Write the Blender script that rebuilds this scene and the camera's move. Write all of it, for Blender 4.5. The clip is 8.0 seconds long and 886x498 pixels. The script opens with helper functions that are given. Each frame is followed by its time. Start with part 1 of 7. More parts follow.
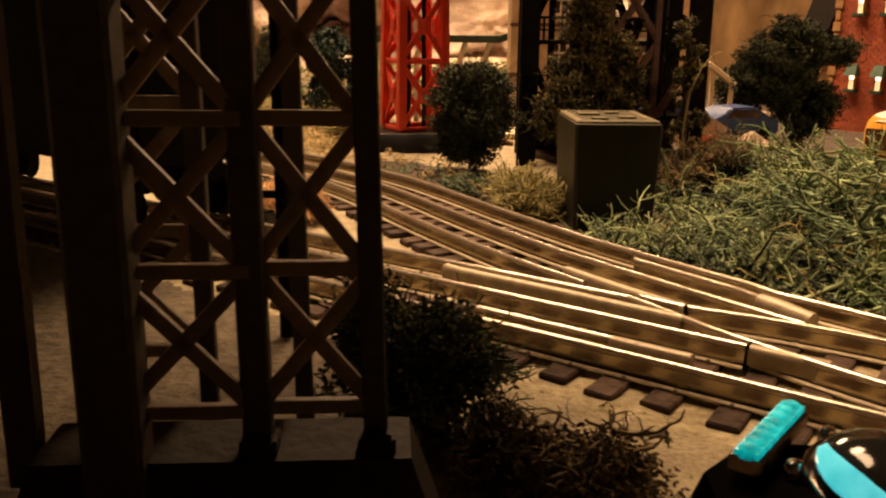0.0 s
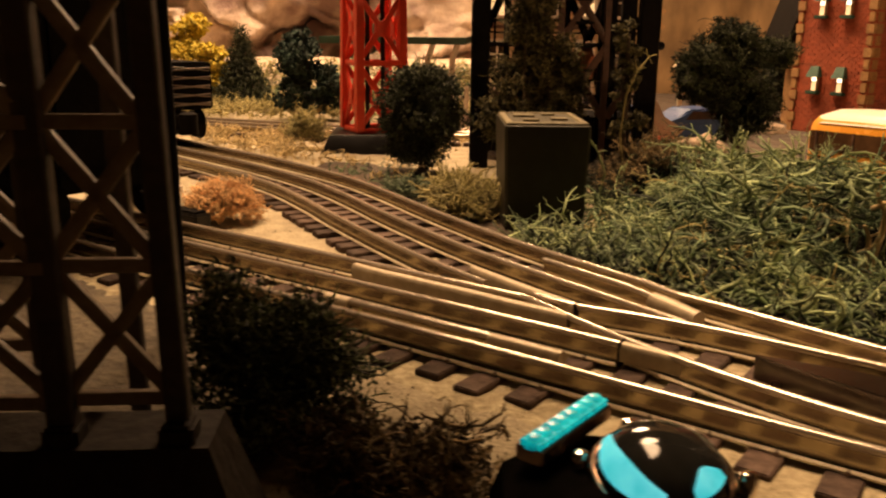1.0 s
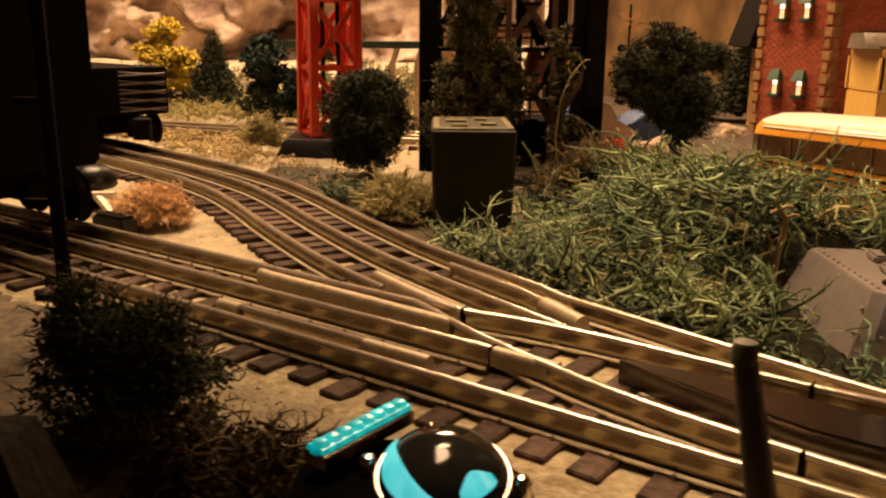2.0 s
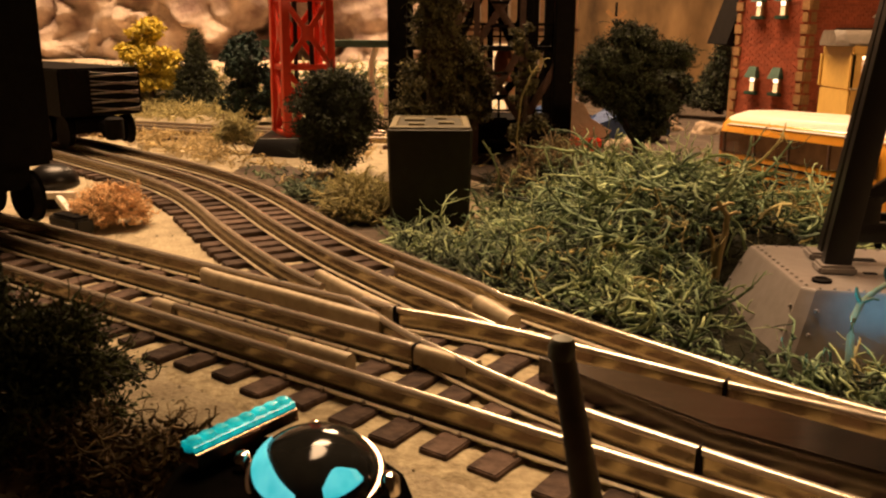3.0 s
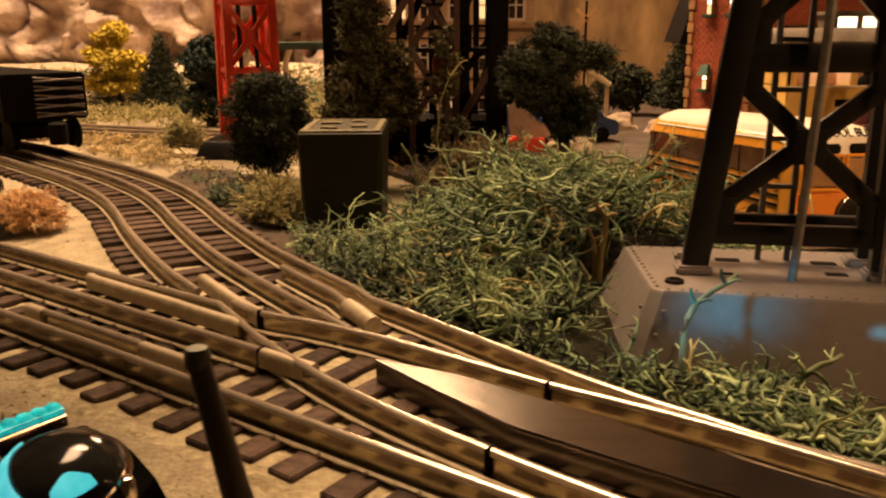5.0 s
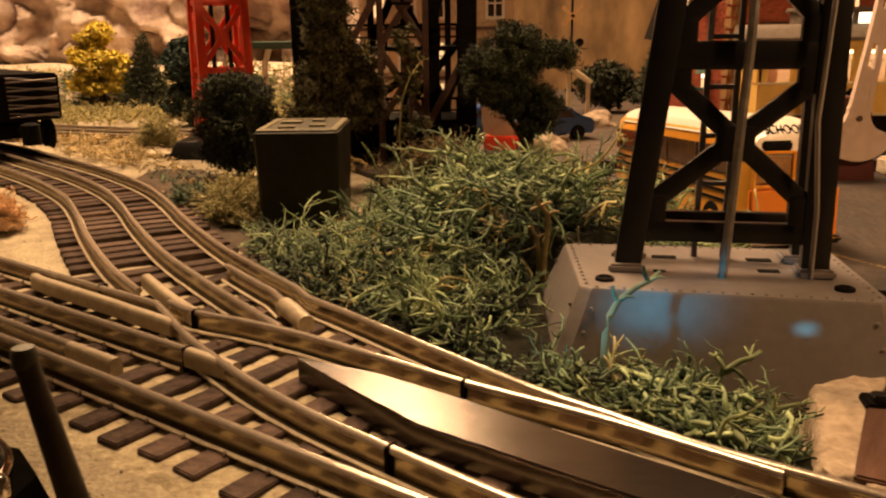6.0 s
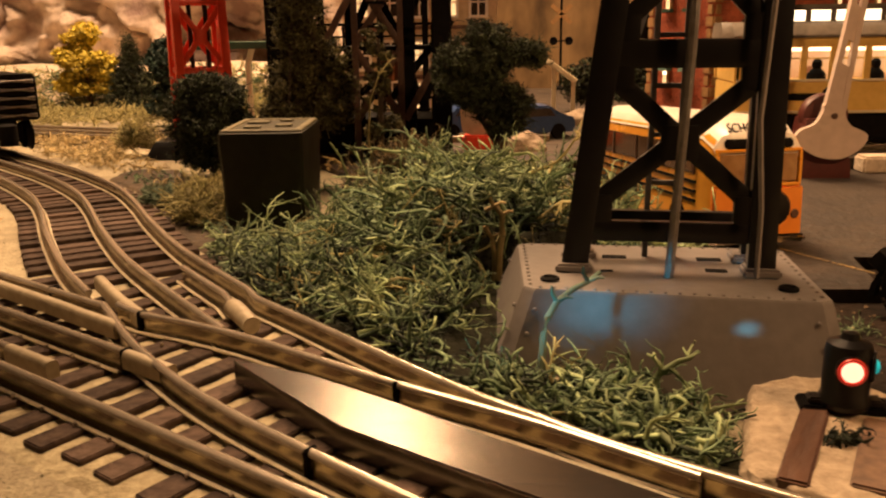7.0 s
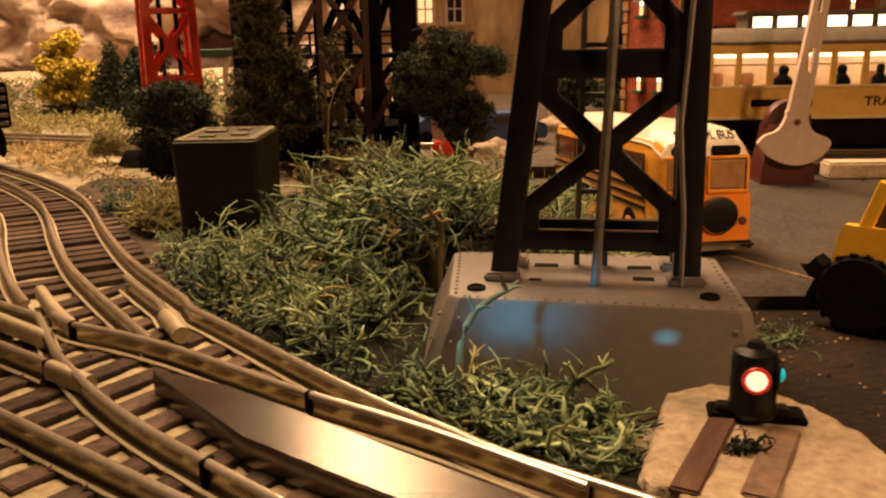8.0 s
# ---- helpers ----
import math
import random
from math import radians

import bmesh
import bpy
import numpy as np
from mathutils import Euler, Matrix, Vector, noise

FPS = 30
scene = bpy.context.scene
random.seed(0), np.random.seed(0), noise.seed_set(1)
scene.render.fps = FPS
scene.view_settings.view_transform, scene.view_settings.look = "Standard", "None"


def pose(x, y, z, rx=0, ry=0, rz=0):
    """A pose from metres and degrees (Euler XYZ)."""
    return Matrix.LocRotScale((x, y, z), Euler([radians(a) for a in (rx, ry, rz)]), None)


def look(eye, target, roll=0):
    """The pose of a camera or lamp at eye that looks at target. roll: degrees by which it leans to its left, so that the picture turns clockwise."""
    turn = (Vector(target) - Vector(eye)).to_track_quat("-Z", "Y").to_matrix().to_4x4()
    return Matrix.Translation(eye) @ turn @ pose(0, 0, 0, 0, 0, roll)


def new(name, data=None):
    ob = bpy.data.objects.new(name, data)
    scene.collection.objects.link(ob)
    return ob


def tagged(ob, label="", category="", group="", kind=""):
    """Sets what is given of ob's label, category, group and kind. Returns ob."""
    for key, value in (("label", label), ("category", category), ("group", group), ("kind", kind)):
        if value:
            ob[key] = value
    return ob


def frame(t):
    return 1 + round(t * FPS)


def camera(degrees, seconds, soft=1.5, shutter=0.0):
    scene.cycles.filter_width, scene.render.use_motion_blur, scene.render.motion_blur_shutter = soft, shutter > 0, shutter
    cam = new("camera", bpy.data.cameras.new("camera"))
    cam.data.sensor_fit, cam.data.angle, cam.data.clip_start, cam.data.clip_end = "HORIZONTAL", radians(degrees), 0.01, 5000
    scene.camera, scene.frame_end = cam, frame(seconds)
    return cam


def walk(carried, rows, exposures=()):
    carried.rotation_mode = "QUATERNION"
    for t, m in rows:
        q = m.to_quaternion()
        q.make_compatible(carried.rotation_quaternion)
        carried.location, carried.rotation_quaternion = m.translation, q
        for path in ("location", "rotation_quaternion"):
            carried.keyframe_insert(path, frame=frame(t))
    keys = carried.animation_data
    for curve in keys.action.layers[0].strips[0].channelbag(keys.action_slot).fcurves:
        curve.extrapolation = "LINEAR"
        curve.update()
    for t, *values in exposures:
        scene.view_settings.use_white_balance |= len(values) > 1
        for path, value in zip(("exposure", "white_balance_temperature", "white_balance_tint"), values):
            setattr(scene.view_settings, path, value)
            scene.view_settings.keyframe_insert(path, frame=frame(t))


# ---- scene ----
cam = camera(55.0, 8.0, soft=2.2, shutter=0.5)
PATH = [
    (0, (-0.07, 0.004, 0.069), (-0.143, 1.94, -0.428), 0.7),
    (0.5, (-0.06, 0.002, 0.07), (-0.138, 1.937, -0.43), 0.5),
    (1, (-0.045, 0.001, 0.07), (-0.121, 1.937, -0.425), 0.7),
    (1.5, (-0.031, 0.0, 0.071), (-0.108, 1.937, -0.42), 0.6),
    (2.8, (-0.004, 0.0, 0.072), (-0.088, 1.937, -0.42), 0.4),
    (3, (-0.002, 0.0, 0.072), (-0.085, 1.936, -0.422), 0.3),
    (3.5, (0.006, -0.001, 0.073), (-0.077, 1.936, -0.417), 0.3),
    (4, (0.014, -0.002, 0.074), (-0.071, 1.936, -0.414), -0.1),
    (4.5, (0.021, -0.001, 0.073), (-0.068, 1.934, -0.426), -0.2),
    (5, (0.032, -0.001, 0.074), (-0.06, 1.934, -0.424), -0.3),
    (6.5, (0.055, 0.0, 0.074), (-0.046, 1.933, -0.429), -0.8),
    (7, (0.062, 0.001, 0.074), (-0.041, 1.933, -0.43), -0.9),
    (7.5, (0.071, 0.001, 0.075), (-0.032, 1.933, -0.433), -1.0),
    (8, (0.079, 0.001, 0.075), (-0.024, 1.936, -0.418), -1.1),
]
walk(cam, [(t, look(eye, target, roll)) for t, eye, target, roll in PATH])
# ---- light ----
world = bpy.data.worlds.new("room_light")
scene.world = world
world.use_nodes = True
wbg = world.node_tree.nodes["Background"]
wbg.inputs[0].default_value = (1.0, 0.62, 0.32, 1)
wbg.inputs[1].default_value = 0.016


def area_lamp(name, eye, target, size, watts, colour):
    data = bpy.data.lights.new(name, "AREA")
    data.shape, data.size, data.energy, data.color = "DISK", size, watts, colour
    ob = new(name, data)
    ob.matrix_world = look(eye, target)
    return ob


WARM = (1.0, 0.612, 0.33)
area_lamp("ceiling_lamp_light", (-0.27, 0.62, 1.28), (-0.11, 0.46, 0), 0.70, 36.0, WARM)
area_lamp("hanging_lamp_light", (-0.05, 0.72, 0.85), (-0.06, 0.74, 0), 0.22, 6.5, WARM)
area_lamp("backdrop_lamp_light", (-0.035, 0.80, 0.37), (0.02, 0.2, 0), 0.13, 2.6, WARM)
# Unseen lamp added at the right to brighten bus front and truck.
side = area_lamp("street_lamp_light", (0.30, 0.05, 0.24), (0.185, 0.30, 0.02), 0.03, 0.28, (1.0, 0.55, 0.25))
side.data.spread = radians(95)


def cyan_spot(name, eye, target, watts, degrees, colour, soft):
    """A spot added above the switch lamp to tint the tower base cyan."""
    data = bpy.data.lights.new(name, "SPOT")
    data.energy, data.spot_size, data.spot_blend, data.color, data.shadow_soft_size = watts, radians(degrees), 1.0, colour, soft
    ob = new(name, data)
    ob.matrix_world = look(eye, target)


cyan_spot("switch_lamp_beam", (-0.0195, 0.102, 0.0320), (0.084, 0.178, 0.0150), 1.7, 8.5, (0.02, 0.45, 0.75), 0.006)
cyan_spot("switch_lamp_beam", (-0.0150, 0.102, 0.0320), (0.115, 0.173, 0.0115), 3.0, 1.4, (0.05, 0.5, 0.75), 0.001)


# ---- materials ----
def mat(name, c1, c2=None, scale=400.0, rough=0.6, metal=0.0, bump=0.25, rvar=0.12, detail=4.0, vary="", spread=0.25, emit=None, power=0.0, spec=0.5, stretch=None, cracks=0.0, glowmix=None):
    """A surface with grain and blotches at two scales; vary: '' none, 'object' or 'island' for piece-to-piece shade."""
    m = bpy.data.materials.new(name)
    m.use_nodes = True
    nt = m.node_tree
    nd, ln = nt.nodes, nt.links
    bs = nd["Principled BSDF"]
    c2 = c2 or tuple(0.72 * c for c in c1)
    tc = nd.new("ShaderNodeTexCoord")
    fine = nd.new("ShaderNodeTexNoise")
    fine.inputs["Scale"].default_value, fine.inputs["Detail"].default_value = scale, detail
    wide = nd.new("ShaderNodeTexNoise")
    wide.inputs["Scale"].default_value, wide.inputs["Detail"].default_value = scale / 7, 3
    where = tc.outputs["Object"]
    if stretch:
        mp = nd.new("ShaderNodeMapping")
        mp.inputs["Scale"].default_value = stretch
        ln.new(where, mp.inputs["Vector"])
        where = mp.outputs[0]
    ln.new(where, fine.inputs["Vector"])
    ln.new(where, wide.inputs["Vector"])
    add = nd.new("ShaderNodeMath")
    add.operation = "ADD"
    ln.new(fine.outputs[0], add.inputs[0])
    ln.new(wide.outputs[0], add.inputs[1])
    ramp = nd.new("ShaderNodeMapRange")
    ramp.inputs[1].default_value, ramp.inputs[2].default_value = 0.75, 1.25
    ln.new(add.outputs[0], ramp.inputs[0])
    mix = nd.new("ShaderNodeMix")
    mix.data_type = "RGBA"
    mix.inputs[6].default_value, mix.inputs[7].default_value = (*c2, 1), (*c1, 1)
    ln.new(ramp.outputs[0], mix.inputs[0])
    col = mix.outputs[2]
    if cracks:
        vo = nd.new("ShaderNodeTexVoronoi")
        vo.feature = "DISTANCE_TO_EDGE"
        vo.inputs["Scale"].default_value = cracks
        wob = nd.new("ShaderNodeMix")
        wob.data_type = "RGBA"
        wob.inputs[0].default_value = 0.12
        ln.new(where, wob.inputs[6])
        ln.new(fine.outputs["Color"], wob.inputs[7])
        ln.new(wob.outputs[2], vo.inputs["Vector"])
        cut = nd.new("ShaderNodeMapRange")
        cut.inputs[2].default_value, cut.inputs[3].default_value = 0.07, 0.35
        ln.new(vo.outputs["Distance"], cut.inputs[0])
        deep = nd.new("ShaderNodeVectorMath")
        deep.operation = "SCALE"
        ln.new(col, deep.inputs[0])
        ln.new(cut.outputs[0], deep.inputs["Scale"])
        col = deep.outputs[0]
    if vary:
        src = nd.new("ShaderNodeObjectInfo") if vary == "object" else nd.new("ShaderNodeNewGeometry")
        out = src.outputs["Random"] if vary == "object" else src.outputs["Random Per Island"]
        rng = nd.new("ShaderNodeMapRange")
        rng.inputs[3].default_value, rng.inputs[4].default_value = 1 - spread, 1 + spread
        ln.new(out, rng.inputs[0])
        mul = nd.new("ShaderNodeVectorMath")
        mul.operation = "SCALE"
        ln.new(col, mul.inputs[0])
        ln.new(rng.outputs[0], mul.inputs["Scale"])
        col = mul.outputs[0]
    ln.new(col, bs.inputs["Base Color"])
    rr = nd.new("ShaderNodeMapRange")
    rr.inputs[3].default_value, rr.inputs[4].default_value = max(0.02, rough - rvar), min(1, rough + rvar)
    ln.new(wide.outputs[0], rr.inputs[0])
    ln.new(rr.outputs[0], bs.inputs["Roughness"])
    bs.inputs["Metallic"].default_value = metal
    bs.inputs["Specular IOR Level"].default_value = spec
    if bump:
        b = nd.new("ShaderNodeBump")
        b.inputs["Strength"].default_value, b.inputs["Distance"].default_value = bump, 0.6 / scale
        ln.new(fine.outputs[0], b.inputs["Height"])
        ln.new(b.outputs[0], bs.inputs["Normal"])
    if emit:
        bs.inputs["Emission Color"].default_value = (*emit, 1)
        # Lighter and darker cells of a glow are painted into its emission.
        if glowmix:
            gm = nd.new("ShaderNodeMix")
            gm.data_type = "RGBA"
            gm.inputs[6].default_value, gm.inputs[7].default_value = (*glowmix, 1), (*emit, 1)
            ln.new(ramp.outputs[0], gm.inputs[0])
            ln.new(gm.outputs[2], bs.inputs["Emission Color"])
        bs.inputs["Emission Strength"].default_value = power
    return m


SAND = mat("sand", (0.42, 0.365, 0.245), (0.25, 0.207, 0.135), 900, 0.9, bump=0.9, spec=0.2)
TIE = mat("tie_wood", (0.098, 0.066, 0.050), (0.032, 0.021, 0.016), 420, 0.8, bump=0.5, vary="object", spread=0.45, spec=0.15)
RAIL = mat("rail_steel", (0.50, 0.43, 0.345), (0.40, 0.335, 0.26), 1200, 0.19, metal=0.6, bump=0.03, rvar=0.04)
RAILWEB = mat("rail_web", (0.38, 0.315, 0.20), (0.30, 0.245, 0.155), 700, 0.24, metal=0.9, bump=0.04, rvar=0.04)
# Pale colour stands in for the highlight along the foot's edge.
RAILFOOT = mat("rail_foot_highlight", (0.74, 0.66, 0.47), (0.50, 0.43, 0.30), 700, 0.45, metal=0.1, bump=0.2)
RAILTIN = mat("tinplate_guard", (0.40, 0.335, 0.23), (0.28, 0.23, 0.15), 500, 0.5, metal=0.25, bump=0.1)
PLATE = mat("brushed_plate", (0.118, 0.102, 0.088), (0.088, 0.075, 0.063), 700, 0.26, stretch=(0.15, 1, 1), metal=1.0, bump=0.06, rvar=0.05)
OLIVE = mat("olive_paint", (0.025, 0.023, 0.009), (0.016, 0.014, 0.006), 300, 0.5, bump=0.1, spec=0.3)
BLACK = mat("black_plastic", (0.009, 0.008, 0.007), (0.006, 0.005, 0.005), 300, 0.34, bump=0.05, spec=0.35)
BLACKM = mat("black_matt", (0.009, 0.008, 0.007), (0.005, 0.004, 0.004), 400, 0.75, bump=0.2, spec=0.06)
GREY = mat("grey_plastic", (0.20, 0.18, 0.168), (0.158, 0.141, 0.131), 300, 0.36, bump=0.06)
GREYMETAL = mat("grey_metal", (0.32, 0.29, 0.26), (0.2, 0.18, 0.16), 400, 0.4, metal=0.6)
REDP = mat("red_plastic", (0.80, 0.065, 0.025), (0.68, 0.05, 0.02), 300, 0.4, bump=0.05)
# Near tower: braces coloured lighter as lit, base coloured darker for shade.
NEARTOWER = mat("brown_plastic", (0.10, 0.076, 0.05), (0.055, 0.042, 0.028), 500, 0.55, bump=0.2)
NEARBRACELIT = mat("lit_brace_plastic", (0.40, 0.31, 0.20), (0.24, 0.18, 0.115), 500, 0.6, bump=0.2)
NEARBASE = mat("near_base_shaded", (0.055, 0.043, 0.030), (0.030, 0.023, 0.016), 400, 0.7, spec=0.2)
ROCK = mat("plaster_rock", (0.80, 0.66, 0.53), (0.20, 0.128, 0.108), 34, 0.9, bump=0.6, detail=10)
BRICK = mat("brick_red", (0.42, 0.10, 0.045), (0.30, 0.07, 0.03), 500, 0.75, vary="island", spread=0.2)
QUOIN = mat("quoin_ochre", (0.42, 0.24, 0.09), (0.28, 0.15, 0.06), 500, 0.8)
YELLOW = mat("bus_yellow", (0.78, 0.36, 0.045), (0.72, 0.31, 0.035), 300, 0.28, bump=0.03)
ORANGE = mat("bus_orange", (0.75, 0.25, 0.035), (0.68, 0.22, 0.03), 300, 0.28, bump=0.03)
TROLLEY = mat("trolley_yellow", (0.72, 0.47, 0.12), (0.62, 0.39, 0.09), 300, 0.4, bump=0.05)
ROOFGREY = mat("roof_grey", (0.15, 0.118, 0.085), (0.105, 0.082, 0.058), 300, 0.6)
WHITE = mat("white_plastic", (0.76, 0.69, 0.58), (0.66, 0.59, 0.49), 300, 0.35, bump=0.04)
CREAM = mat("cream_trim", (0.7, 0.6, 0.4), (0.6, 0.5, 0.32), 300, 0.5)
LIT = mat("lit_window", (0.9, 0.8, 0.6), rough=0.4, bump=0, emit=(1.0, 0.60, 0.26), power=1.15)
LITW = mat("lit_lamp_panel", (0.9, 0.85, 0.75), rough=0.4, bump=0, emit=(1.0, 0.76, 0.48), power=3.0)
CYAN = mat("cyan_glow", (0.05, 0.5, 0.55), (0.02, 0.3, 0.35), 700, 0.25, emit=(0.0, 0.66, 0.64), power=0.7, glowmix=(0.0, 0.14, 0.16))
CYANREFLECT = mat("cyan_reflection", (0.05, 0.5, 0.55), (0.02, 0.3, 0.35), 150, 0.2, bump=0, emit=(0.28, 0.92, 0.95), power=0.8, glowmix=(0.0, 0.5, 0.55))
REDGLOW = mat("red_glow", (0.9, 0.3, 0.2), rough=0.2, bump=0, emit=(1.0, 0.27, 0.17), power=3.6)
CHROME = mat("chrome", (0.75, 0.68, 0.6), (0.65, 0.58, 0.5), 300, 0.12, metal=1.0, bump=0.02, rvar=0.05)
SMOKED = mat("smoked_glass", (0.02, 0.02, 0.018), (0.01, 0.01, 0.009), 300, 0.09, bump=0.0, rvar=0.03, spec=0.35)
WINGLASS = mat("window_glass", (0.05, 0.035, 0.025), (0.03, 0.02, 0.015), 300, 0.1, bump=0.02, spec=0.8)
ROAD = mat("asphalt", (0.048, 0.032, 0.020), (0.018, 0.012, 0.008), 300, 0.66, bump=0.6, detail=8, rvar=0.2)
EARTH = mat("dark_earth", (0.024, 0.015, 0.009), (0.008, 0.005, 0.003), 400, 0.85, bump=1.0, detail=8, rvar=0.15, spec=0.15)
PLASTER = mat("pale_plaster", (0.70, 0.58, 0.43), (0.46, 0.36, 0.26), 450, 0.9, bump=0.9, detail=8)
SLAB = mat("slab_plaster", (0.50, 0.40, 0.285), (0.29, 0.225, 0.155), 450, 0.9, bump=0.9, detail=8, spec=0.2)
PLANK = mat("brown_plank", (0.13, 0.062, 0.035), (0.06, 0.028, 0.016), 350, 0.5, bump=0.5, detail=8, stretch=(1, 0.25, 1))
WIREGREY = mat("grey_wire", (0.25, 0.22, 0.2), (0.2, 0.18, 0.16), 300, 0.5)
TEALGREEN = mat("teal_canopy", (0.028, 0.085, 0.055), (0.018, 0.05, 0.034), 300, 0.6)
BACKDROP = mat("painted_cloth", (0.42, 0.265, 0.115), (0.045, 0.025, 0.010), 30, 0.8, bump=0.05, detail=4, stretch=(1, 1, 0.45))
WALLPAINT = mat("room_wall_paint", (0.13, 0.09, 0.055), (0.10, 0.07, 0.04), 3, 0.9, bump=0.02)
TRUNK = mat("bark", (0.07, 0.045, 0.028), (0.035, 0.022, 0.014), 600, 0.85, bump=0.6)
BLUE = mat("blue_paint", (0.03, 0.07, 0.2), (0.022, 0.055, 0.15), 300, 0.3)


def leafmat(name, c1, c2, spread=0.5):
    return mat(name, c1, c2, 250, 0.75, bump=0.0, vary="island", spread=spread, spec=0.3)


LICHEN = leafmat("lichen_green", (0.165, 0.230, 0.122), (0.040, 0.068, 0.036), 0.95)
LICHENBRIGHT = leafmat("lichen_bright", (0.34, 0.41, 0.205), (0.15, 0.205, 0.10), 0.6)
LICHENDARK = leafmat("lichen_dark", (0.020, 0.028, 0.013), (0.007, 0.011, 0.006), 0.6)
LICHENPALE = leafmat("lichen_pale", (0.34, 0.29, 0.12), (0.22, 0.2, 0.08), 0.5)
LICHENTEAL = leafmat("lichen_teal", (0.16, 0.20, 0.12), (0.08, 0.11, 0.07), 0.5)
DRYGRASS = leafmat("dry_grass", (0.54, 0.42, 0.2), (0.34, 0.26, 0.12), 0.5)
RUSTBUSH = leafmat("rust_lichen", (0.86, 0.58, 0.30), (0.62, 0.37, 0.17), 0.4)
BROWNBUSH = leafmat("brown_lichen", (0.17, 0.118, 0.05), (0.07, 0.052, 0.022), 0.7)
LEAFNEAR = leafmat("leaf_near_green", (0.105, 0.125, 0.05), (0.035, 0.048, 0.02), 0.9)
LEAFDARK = leafmat("leaf_dark", (0.046, 0.054, 0.023), (0.017, 0.023, 0.011), 0.9)
LEAFOLIVE = leafmat("leaf_olive", (0.125, 0.11, 0.045), (0.042, 0.04, 0.018), 0.92)
LEAFBLUE = leafmat("leaf_bluegreen", (0.03, 0.055, 0.042), (0.014, 0.028, 0.023), 0.6)
LEAFYELLOW = leafmat("leaf_yellow", (0.66, 0.52, 0.07), (0.46, 0.36, 0.05), 0.4)


# ---- mesh helpers ----
def add_box(bm, c, s, rz=0.0, bev=0.0, m=None):
    t = bmesh.new()
    bmesh.ops.create_cube(t, size=1)
    bmesh.ops.scale(t, vec=s, verts=t.verts)
    if bev:
        bmesh.ops.bevel(t, geom=t.edges, offset=bev, segments=2, affect="EDGES")
    w = Matrix.Translation(c) @ Matrix.Rotation(radians(rz), 4, "Z")
    bmesh.ops.transform(t, matrix=(m @ w) if m else w, verts=t.verts)
    me = bpy.data.meshes.new("tmp")
    t.to_mesh(me)
    bm.from_mesh(me)
    bpy.data.meshes.remove(me)
    t.free()


def ring_join(bm, rings, closed=True, caps=True):
    """Join rings of points, each with the same count, into one skin."""
    vs = [[bm.verts.new(p) for p in r] for r in rings]
    n = len(vs[0])
    for a, b in zip(vs, vs[1:]):
        for i in range(n if closed else n - 1):
            j = (i + 1) % n
            bm.faces.new((a[i], a[j], b[j], b[i]))
    if caps and closed:
        bm.faces.new(list(reversed(vs[0])))
        bm.faces.new(vs[-1])
    return vs


def add_tube(bm, pts, radii, n=8):
    """A round bar along points."""
    pts = [Vector(p) for p in pts]
    if not hasattr(radii, "__len__"):
        radii = [radii] * len(pts)
    rings = []
    for i, p in enumerate(pts):
        d = (pts[min(i + 1, len(pts) - 1)] - pts[max(i - 1, 0)]).normalized()
        u = d.cross(Vector((0.13, 0.27, 1)) if abs(d.z) < 0.9 else Vector((1, 0.1, 0))).normalized()
        v = d.cross(u)
        rings.append([p + radii[i] * (math.cos(a) * u + math.sin(a) * v) for a in (2 * math.pi * k / n for k in range(n))])
    ring_join(bm, rings)


def add_bar(bm, p0, p1, w, h, up=(0, 0, 1)):
    """A square bar between two points: w across, h along up."""
    p0, p1 = Vector(p0), Vector(p1)
    d = (p1 - p0).normalized()
    u = d.cross(Vector(up))
    if u.length < 1e-4:
        u = d.cross(Vector((0, 1, 0)))
    u.normalize()
    v = u.cross(d)
    b = 0.18
    prof = [(-1, -1 + b), (-1, 1 - b), (-1 + b, 1), (1 - b, 1), (1, 1 - b), (1, -1 + b), (1 - b, -1), (-1 + b, -1)]
    ring_join(bm, [[p + u * (x * w / 2) + v * (y * h / 2) for x, y in prof] for p in (p0, p1)])


def add_lathe(bm, prof, n=24, c=(0, 0, 0), m=None):
    """Turn a profile of (radius, height) about the upright axis."""
    rings = [[Vector((r * math.cos(2 * math.pi * k / n), r * math.sin(2 * math.pi * k / n), z)) + Vector(c) for k in range(n)] for r, z in prof]
    if m:
        rings = [[m @ p for p in r] for r in rings]
    ring_join(bm, rings)


def smooth_line(pts, step=0.004):
    """A smooth line (Catmull-Rom) through plan points, resampled evenly."""
    P = [Vector(p) for p in pts]
    P = [2 * P[0] - P[1]] + P + [2 * P[-1] - P[-2]]
    out = []
    for a, b, c, d in zip(P, P[1:], P[2:], P[3:]):
        k = max(2, int((c - b).length / step))
        for i in range(k):
            t = i / k
            out.append(0.5 * ((2 * b) + (c - a) * t + (2 * a - 5 * b + 4 * c - d) * t * t + (3 * b - a - 3 * c + d) * t ** 3))
    out.append(P[-2])
    return out


def offset_line(line, o):
    out = []
    for i, p in enumerate(line):
        d = (line[min(i + 1, len(line) - 1)] - line[max(i - 1, 0)]).normalized()
        out.append(p + Vector((-d.y, d.x)) * o)
    return out


def add_sweep(bm, line, prof, z=0.0):
    """Sweep a profile of (across, up) along a plan line; up to its left."""
    rings = []
    for i, p in enumerate(line):
        d = (line[min(i + 1, len(line) - 1)] - line[max(i - 1, 0)]).normalized()
        n = Vector((-d.y, d.x))
        rings.append([Vector((p.x + n.x * a, p.y + n.y * a, z + b)) for a, b in prof])
    ring_join(bm, rings)


